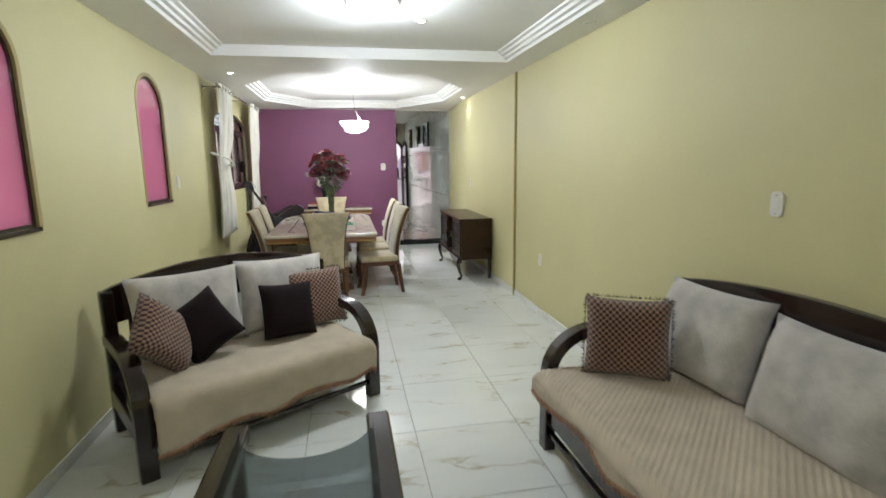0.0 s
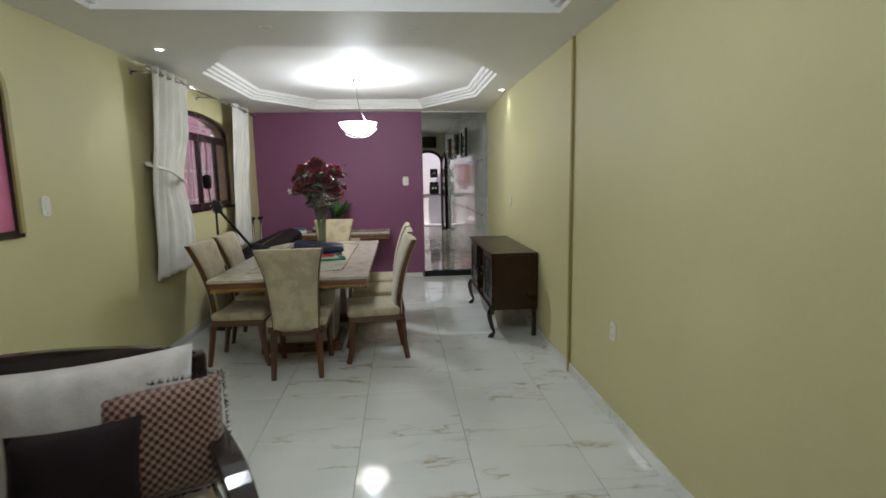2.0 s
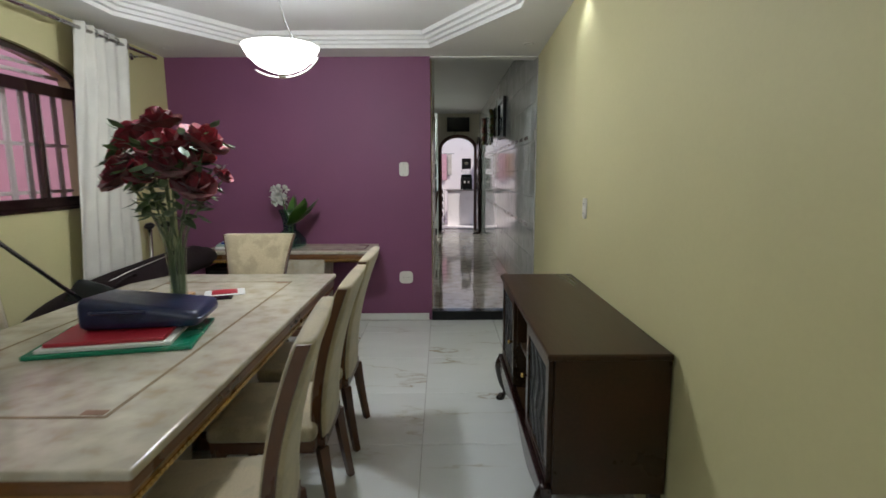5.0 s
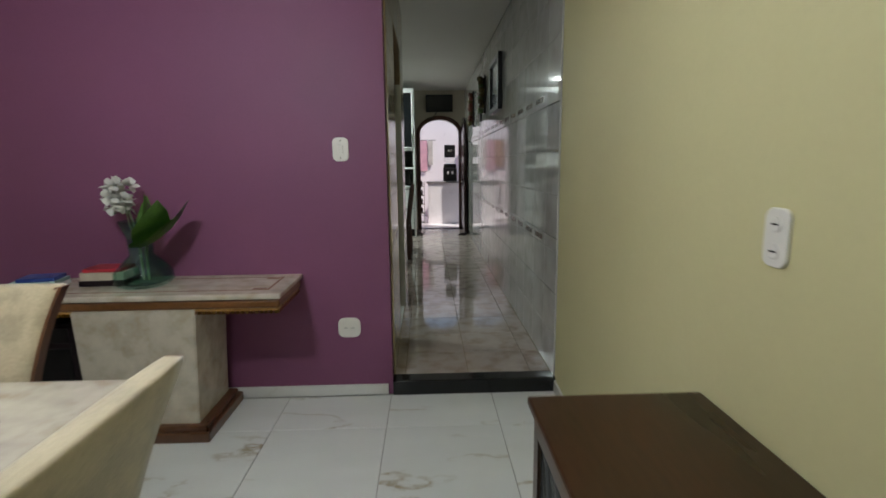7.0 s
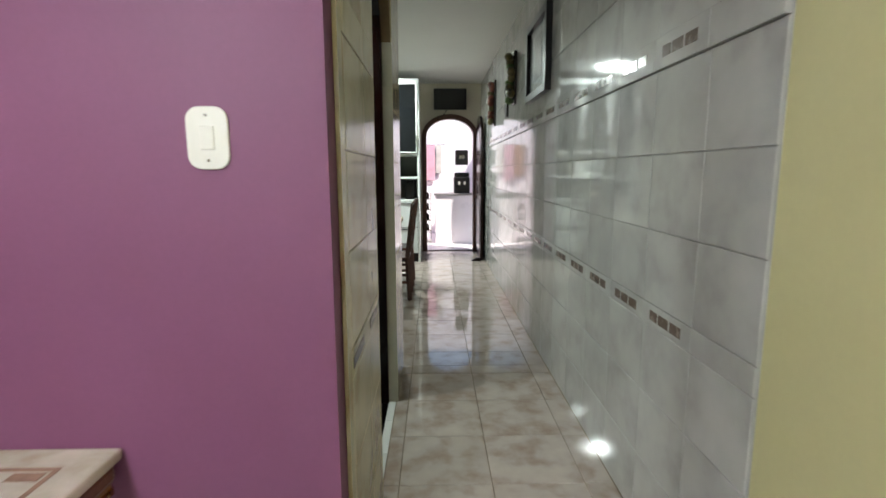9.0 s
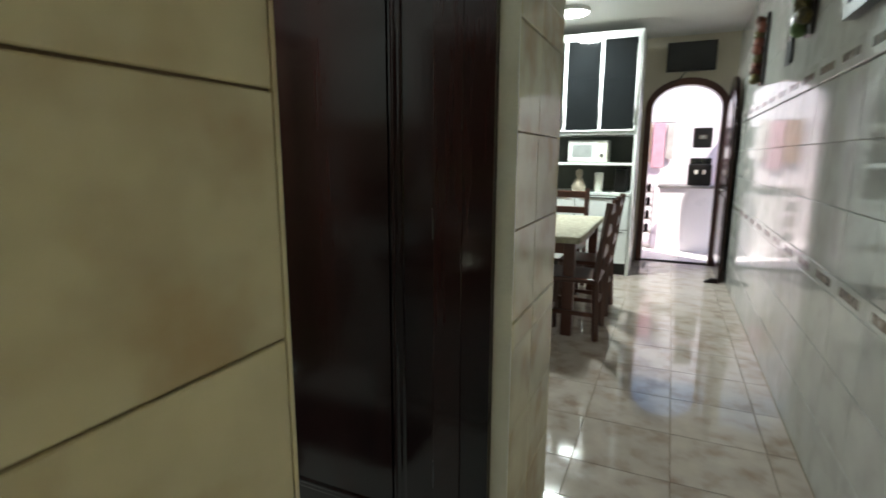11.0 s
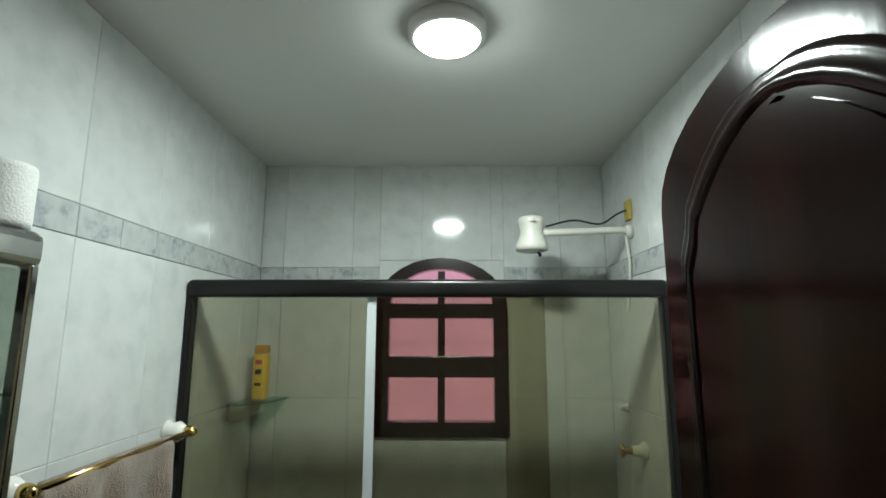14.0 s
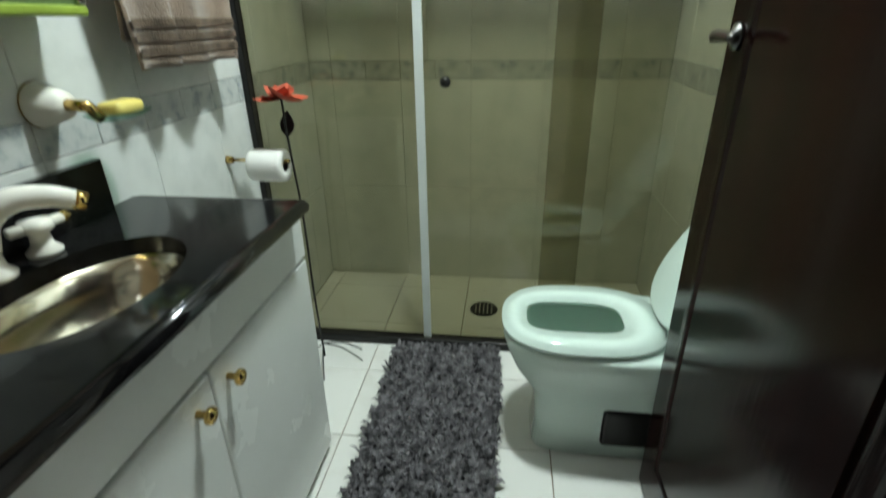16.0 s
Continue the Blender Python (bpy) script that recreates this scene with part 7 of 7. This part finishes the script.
def roll_holder():
    root = thing("paper_holder", "brass paper holder on the tiled wall", "paper holder", at=(-0.525, BY0, 0.90))
    part("post", lathe([(0, 0), (0.014, 0), (0.01, 0.02), (0, 0.02)], 12), BRASS, root, smooth=True).matrix_basis = pose(0, 0, 0, -90, 0, 0)
    part("pin", tube([(0, 0.0, 0), (0.0, 0.21, 0.0)], 0.006, 8), BRASS, root, smooth=True)
    r = thing("paper_roll", "white toilet paper roll on the brass holder", "paper roll", "paper rolls", (-0.525, BY0 + 0.085, 0.885))
    part("paper", lathe([(0.02, 0.0), (0.05, 0.0), (0.052, 0.01), (0.052, 0.10), (0.05, 0.11), (0.02, 0.11), (0.02, 0.0)], 26), TISSUE, r, smooth=True).matrix_basis = pose(0, 0, 0, -90, 0, 0)
    part("core", lathe([(0.0185, 0.001), (0.0195, 0.001), (0.0195, 0.109), (0.0185, 0.109), (0.0185, 0.001)], 20), BLACK_CLOTH, r).matrix_basis = pose(0, 0, 0, -90, 0, 0)


roll_holder()


def metal_flower():
    rng = random.Random(5)
    root = thing("artificial_flower", "orange artificial flower on a thin black wire stem", "flower", at=(-0.60, BY0 + 0.205, HF))
    part("stem", tube(smooth_line([(0.0, 0, 0.0), (0.02, 0.0, 0.3), (0.02, 0.0, 0.6), (0.05, 0.0, 0.85), (0.07, 0.005, 1.0)], 6), 0.004, 6), BLACK_METAL, root)
    for x, y in ((0.15, 0.05), (-0.05, 0.14), (0.13, -0.05), (0.02, 0.16)):
        part("foot", tube(smooth_line([(0, 0, 0.06), (x * 0.5, y * 0.5, 0.05), (x, y, 0.004)], 4), 0.003, 5), BLACK_METAL, root)
    bm = bmesh.new()
    leaf(bm, (0.055, 0.0, 0.88), (0.03, 0.0, 0.96), 0.045, rng)
    part("leaf", bm, BLACK_CLOTH, root)
    bm = bmesh.new()
    c = Vector((0.07, 0.005, 1.0))
    for k in range(6):
        a = 2 * math.pi * k / 6
        leaf(bm, c, c + Vector((0.055 * math.cos(a), 0.09 * math.sin(a), 0.015 + 0.025 * math.cos(2 * a))), 0.068, rng)
        leaf(bm, c, c + Vector((0.025 * math.cos(a + 0.5), 0.05 * math.sin(a + 0.5), 0.04)), 0.04, rng)
    part("blossom", bm, material("orange_petal", (0.62, 0.10, 0.045), 0.6, vary=0.15, scale=20), root, "orange-red petals", True)


metal_flower()


def toilet():
    root = thing("toilet", "mint green porcelain toilet with its lid raised", "toilet", at=(-0.315, BY1, HF))

    def oval(y0, y1, hw, n=40, square=2.6):
        pts = []
        cy, hy = (y0 + y1) / 2, (y1 - y0) / 2
        for k in range(n):
            a = 2 * math.pi * k / n
            c, s = math.cos(a), math.sin(a)
            p = 2 / square
            pts.append((hw * math.copysign(abs(c) ** p, c), cy + hy * math.copysign(abs(s) ** p, s)))
        return pts
    bm = bmesh.new()
    rows = []
    for z, y0, y1, hw, sq in ((0.0, -0.56, -0.01, 0.115, 5), (0.10, -0.55, -0.01, 0.11, 5), (0.20, -0.565, -0.008, 0.12, 4.2), (0.28, -0.62, -0.006, 0.155, 3.4), (0.345, -0.648, -0.005, 0.182, 3.0), (0.385, -0.658, -0.005, 0.188, 2.9), (0.395, -0.653, -0.008, 0.184, 2.9)):
        rows.append([bm.verts.new((x, y, z)) for x, y in oval(y0, y1, hw, square=sq)])
    for z, y0, y1, hw in ((0.395, -0.62, -0.24, 0.125), (0.37, -0.615, -0.245, 0.12), (0.27, -0.58, -0.28, 0.09), (0.21, -0.54, -0.34, 0.05)):
        rows.append([bm.verts.new((x, y, z)) for x, y in oval(y0, y1, hw)])
    n = len(rows[0])
    for a, b in zip(rows, rows[1:]):
        for k in range(n):
            bm.faces.new((a[k], a[(k + 1) % n], b[(k + 1) % n], b[k]))
    bm.faces.new(rows[0][::-1])
    bm.faces.new(rows[-1])
    bmesh.ops.recalc_face_normals(bm, faces=bm.faces)
    part("bowl", bm, PORCELAIN, root, smooth=True)
    part("water", prism(oval(-0.57, -0.30, 0.075), 0.255, 0.258, "z"), GREEN_GLASS, root)
    seat = ring_frame(oval(-0.662, -0.20, 0.184), oval(-0.59, -0.315, 0.085, square=3.6), 0.40, 0.425, "z")
    bmesh.ops.bevel(seat, geom=[e for e in seat.edges if abs(e.verts[0].co.z - e.verts[1].co.z) < 1e-5 and len(e.link_faces) == 2 and abs(e.calc_face_angle(0)) > 1], offset=0.009, segments=2, affect="EDGES")
    part("seat", seat, PORCELAIN, root, smooth=True)
    lid = prism(oval(-0.0, 0.40, 0.18), 0.0, 0.018, "z", 0.004)
    ob = part("lid", lid, PORCELAIN, root, "raised lid", True)
    ob.matrix_basis = pose(0, -0.215, 0.43, 61, 0, 0)
    for x in (-0.08, 0.08):
        part("hinge", tube([(x - 0.02, -0.205, 0.43), (x + 0.02, -0.205, 0.43)], 0.012, 10), CHROME, root, smooth=True)
    # no hollow is cut: a black block gives the shade of the recess
    part("recess", box(0.108, 0.125, -0.36, -0.22, 0.05, 0.18, 0.012), BLACK_METAL, root, "black block for the shade of a side recess")


toilet()


def shaggy_rug():
    rng = random.Random(21)
    root = thing("bath_rug", "grey shaggy rag rug on white floor tiles", "rug", at=(0, 0, HF))
    x0, x1, y0, y1 = -0.69, 0.30, 10.52, 10.935
    part("backing", box(x0 + 0.01, x1 - 0.01, y0 + 0.01, y1 - 0.01, 0.0, 0.008, 0.003), RUG, root)
    bm = bmesh.new()
    for k in range(5200):
        x, y = rng.uniform(x0, x1), rng.uniform(y0, y1)
        a = rng.uniform(0, 6.28)
        ln, wd = rng.uniform(0.018, 0.036), rng.uniform(0.004, 0.008)
        d = Vector((math.cos(a), math.sin(a), 0))
        s = Vector((-d.y, d.x, 0)) * wd
        p = Vector((x, y, 0.006))
        q = p + d * ln * 0.5 + Vector((0, 0, rng.uniform(0.012, 0.03)))
        r = p + d * ln + Vector((0, 0, rng.uniform(0.004, 0.026)))
        v = [bm.verts.new(c) for c in (p - s, p + s, q - s, q + s, r)]
        bm.faces.new((v[0], v[1], v[3], v[2]))
        bm.faces.new((v[2], v[3], v[4]))
    tagged(part("shag", bm, RUG, root), kind="stuff")


RUG = material("grey_rag_pile", (0.34, 0.32, 0.345), 0.95, vary=0.4, scale=30, fine=120, bump=0.2)
shaggy_rug()
drain = thing("floor_drain", "round dark floor drain in the shower", "drain", at=(-1.012, 10.857, HF))
part("grate", lathe([(0, 0.004), (0.045, 0.004), (0.06, 0.006), (0.064, 0.0)], 24), BLACK_METAL, drain, smooth=True)
for k in range(-2, 3):
    part("slot_bar", box(-0.045, 0.045, k * 0.018 - 0.003, k * 0.018 + 0.003, 0.003, 0.007), STEEL, drain)
lamp_b = thing("bathroom_ceiling_lamp", "round flush white bathroom lamp switched on", "lamp", "flush lamps", (-0.25, 10.89, BC))
part("body", lathe([(0, 0), (0.10, 0), (0.10, -0.03), (0.085, -0.036)], 32), WHITE, lamp_b, smooth=True)
ob = part("shade", lathe([(0.085, -0.03), (0.078, -0.042), (0, -0.046)], 32), glow("bathroom_glow", (0.92, 1, 0.98), 16.0), lamp_b, "glowing diffuser")
ob.visible_shadow = False

# ---- trim ----
slab("baseboard", LW, LW + 0.012, -2.59, PW - 0.001, 0.0, 0.075, BASE_STONE, 0.003)
slab("baseboard", RW - 0.012, RW, -2.59, 8.0, 0.0, 0.075, BASE_STONE, 0.003)
tagged(link("baseboard", prism([(RW - 0.012, 8.0), (1.881, PW - 0.03), (1.895, PW - 0.03), (RW, 8.0)], 0.0, 0.075, "z"), BASE_STONE), kind="structure")
slab("baseboard", LW + 0.013, RW - 0.013, -2.6, -2.588, 0.0, 0.075, BASE_STONE, 0.003)
slab("baseboard", LW + 0.013, 0.845, PW - 0.012, PW - 0.0005, 0.0, 0.07, BASE_STONE, 0.003)
slab("trim", RW - 0.022, RW - 0.0005, 5.525, 5.555, 0.004, TOP - 0.001, OCHRE, 0.004)

# ---- tiles: each one a piece of its own on the floor or wall that it covers ----
TILE_MESHES = {}


def tile_mesh(w, h, d, mat, bevel=0.0018):
    key = (round(w, 4), round(h, 4), d, mat.name)
    if key not in TILE_MESHES:
        bm = bmesh.new()
        b = min(bevel, w / 3, h / 3)
        low = [bm.verts.new((x * w / 2, y * h / 2, -d)) for x, y in ((-1, -1), (1, -1), (1, 1), (-1, 1))]
        mid = [bm.verts.new((x * w / 2, y * h / 2, -b)) for x, y in ((-1, -1), (1, -1), (1, 1), (-1, 1))]
        top = [bm.verts.new((x * (w / 2 - b), y * (h / 2 - b), 0)) for x, y in ((-1, -1), (1, -1), (1, 1), (-1, 1))]
        for a, c in ((low, mid), (mid, top)):
            for k in range(4):
                bm.faces.new((a[k], a[(k + 1) % 4], c[(k + 1) % 4], c[k]))
        bm.faces.new(top)
        me = bpy.data.meshes.new("tile")
        bm.to_mesh(me)
        bm.free()
        me.materials.append(mat)
        TILE_MESHES[key] = me
    return TILE_MESHES[key]


def cut(rects, hole):
    """Rectangles less a hole, as rectangles."""
    a0, a1, b0, b1 = hole
    out = []
    for x0, x1, y0, y1 in rects:
        if x1 <= a0 or x0 >= a1 or y1 <= b0 or y0 >= b1:
            out.append((x0, x1, y0, y1))
            continue
        if x0 < a0:
            out.append((x0, a0, y0, y1))
        if x1 > a1:
            out.append((a1, x1, y0, y1))
        m0, m1 = max(x0, a0), min(x1, a1)
        if y0 < b0:
            out.append((m0, m1, y0, b0))
        if y1 > b1:
            out.append((m0, m1, b1, y1))
    return out


def breaks(lo, hi, joint, step):
    k = math.ceil((lo - joint) / step + 1e-6)
    out = [lo]
    while joint + k * step < hi - 1e-6:
        out.append(joint + k * step)
        k += 1
    return out + [hi]


def tiles(parent, us, vs, mat, facing, plane, holes=(), gap=0.003, d=0.006, name="tile"):
    """Rows of tiles: us and vs are the joints. facing: up, or the way a wall looks."""
    turn = {"up": (0, 0, 0), "-x": (90, 0, -90), "+x": (90, 0, 90), "+y": (90, 0, 180), "-y": (90, 0, 0)}[facing]
    for u0, u1 in zip(us, us[1:]):
        for v0, v1 in zip(vs, vs[1:]):
            rects = [(u0, u1, v0, v1)]
            for hole in holes:
                rects = cut(rects, hole)
            for a0, a1, b0, b1 in rects:
                w, h = a1 - a0 - gap, b1 - b0 - gap
                if w < 0.012 or h < 0.012:
                    continue
                a, b = (a0 + a1) / 2, (b0 + b1) / 2
                at = {"up": (a, b, plane), "-x": (plane, a, b), "+x": (plane, a, b), "+y": (a, plane, b), "-y": (a, plane, b)}[facing]
                ob = new(name, tile_mesh(w, h, d, mat))
                ob.parent = parent
                ob.matrix_basis = pose(*at, *turn)


D = bpy.data.objects
tiles(D["floor"], breaks(LW, 1.895, 0.235, 0.627), breaks(-2.6, PW - 0.02, 4.03, 0.6525), FLOOR_TILE, "up", 0.0)
tiles(D["floor_hall"], breaks(0.875, HX1, 0.947, 0.407), breaks(PW + 0.086, KY0, 10.52, 0.407), HALL_FLOOR, "up", HF)
tiles(D["floor_hall"], breaks(-0.6, HX1, 0.947, 0.407), breaks(KY0, KY1, 10.52, 0.407), HALL_FLOOR, "up", HF)
tiles(D["floor_hall"], breaks(BX0, 0.874, -0.2, 0.33), breaks(BY0, BY1, 10.44, 0.33), BATH_FLOOR, "up", HF, [(0.70, 0.88, 10.0, 10.43), (0.70, 0.88, 11.35, 11.7)])
rows_low, rows_mid, rows_top = [HF, 0.357, 0.621, 0.885], [0.965, 1.229, 1.493, 1.775], [1.885, 2.15, 2.414, 2.678, HC]
for rows in (rows_low, rows_mid, rows_top):
    tiles(D["wall_hall_east"], breaks(PW + 0.002, KY1, 9.97, 0.35), rows, HALL_TILE, "-x", HX1)
    tiles(D["wall_hall_west"], breaks(PW + 0.142, KY0, 10.17, 0.35), rows, BEIGE_TILE, "+x", HX0, [(10.445, 11.337, 0.0, 2.42)], 0.0032)
tiles(D["wall_hall_east"], breaks(PW + 0.002, KY1, 9.97, 0.35), [0.885, 0.965], HALL_TILE, "-x", HX1 - 0.002, (), 0.003, 0.008, "border_tile")
tiles(D["wall_hall_east"], breaks(PW + 0.002, KY1, 9.97, 0.35), [1.775, 1.885], HALL_TILE, "-x", HX1 - 0.012, (), 0.003, 0.018, "border_tile")
tiles(D["wall_hall_west"], breaks(PW + 0.142, KY0, 10.17, 0.35), [0.885, 0.965], BEIGE_TILE, "+x", HX0 + 0.002, [(10.445, 11.337, 0.0, 2.42)], 0.004, 0.008, "border_tile")
tiles(D["wall_hall_west"], breaks(PW + 0.142, KY0, 10.17, 0.35), [1.775, 1.885], BEIGE_TILE, "+x", HX0 + 0.002, [(10.445, 11.337, 0.0, 2.42)], 0.004, 0.008, "border_tile")
for y in [9.97 + 0.35 * k for k in range(20)]:
    for z, x in ((0.925, HX1 - 0.0035), (1.83, HX1 - 0.0135)):
        for a, w in ((0.10, 0.075), (0.185, 0.075), (0.26, 0.06)):
            ob = new("inset_stone", tile_mesh(w, 0.038, 0.005, BORDER_BROWN, 0.002))
            ob.parent = D["wall_hall_east"]
            ob.matrix_basis = pose(x, y + a, z, 90, 0, -90)
for y in (9.92, 10.27):
    ob = new("inset_stone", tile_mesh(0.2, 0.032, 0.005, BORDER_BROWN, 0.002))
    ob.parent = D["wall_hall_west"]
    ob.matrix_basis = pose(HX0 + 0.0035, y, 0.925, 90, 0, 90)
# end faces of the hall's west wall
slab("trim", BX1 + 0.001, HX0, KY0, KY0 + 0.006, HF, HC, BEIGE_TILE)
slab("trim", 0.874, HX0, PW + 0.0855, PW + 0.141, HF, TOP - 0.012, BEIGE_TILE)
bath_rows = ([HF, 0.567, 1.06], [1.14, 1.633, 2.126], [2.203, BC])
win = (WIN_D[0], WIN_D[1], WIN_D[2], WIN_D[4])
for rows in bath_rows:
    tiles(D["wall_bath_west"], breaks(BY0, BY1, 10.77, 0.314), rows, BATH_TILE, "+x", BX0, [win], 0.0008)
    tiles(D["wall_bath_south"], breaks(BX0, BX1, -0.2, 0.314), rows, BATH_TILE, "+y", BY0, (), 0.0008)
    tiles(D["wall_bath_north"], breaks(BX0, BX1, -0.2, 0.314), rows, BATH_TILE, "-y", BY1, (), 0.0008)
for z0, z1 in ((1.06, 1.14), (2.126, 2.203)):
    tiles(D["wall_bath_west"], breaks(BY0, BY1, 10.77, 0.157), [z0, z1], BORDER, "+x", BX0 + 0.001, [win], 0.002, 0.007, "border_tile")
    tiles(D["wall_bath_south"], breaks(BX0, BX1, -0.2, 0.157), [z0, z1], BORDER, "+y", BY0 + 0.001, (), 0.002, 0.007, "border_tile")
    tiles(D["wall_bath_north"], breaks(BX0, BX1, -0.2, 0.157), [z0, z1], BORDER, "-y", BY1 - 0.001, (), 0.002, 0.007, "border_tile")
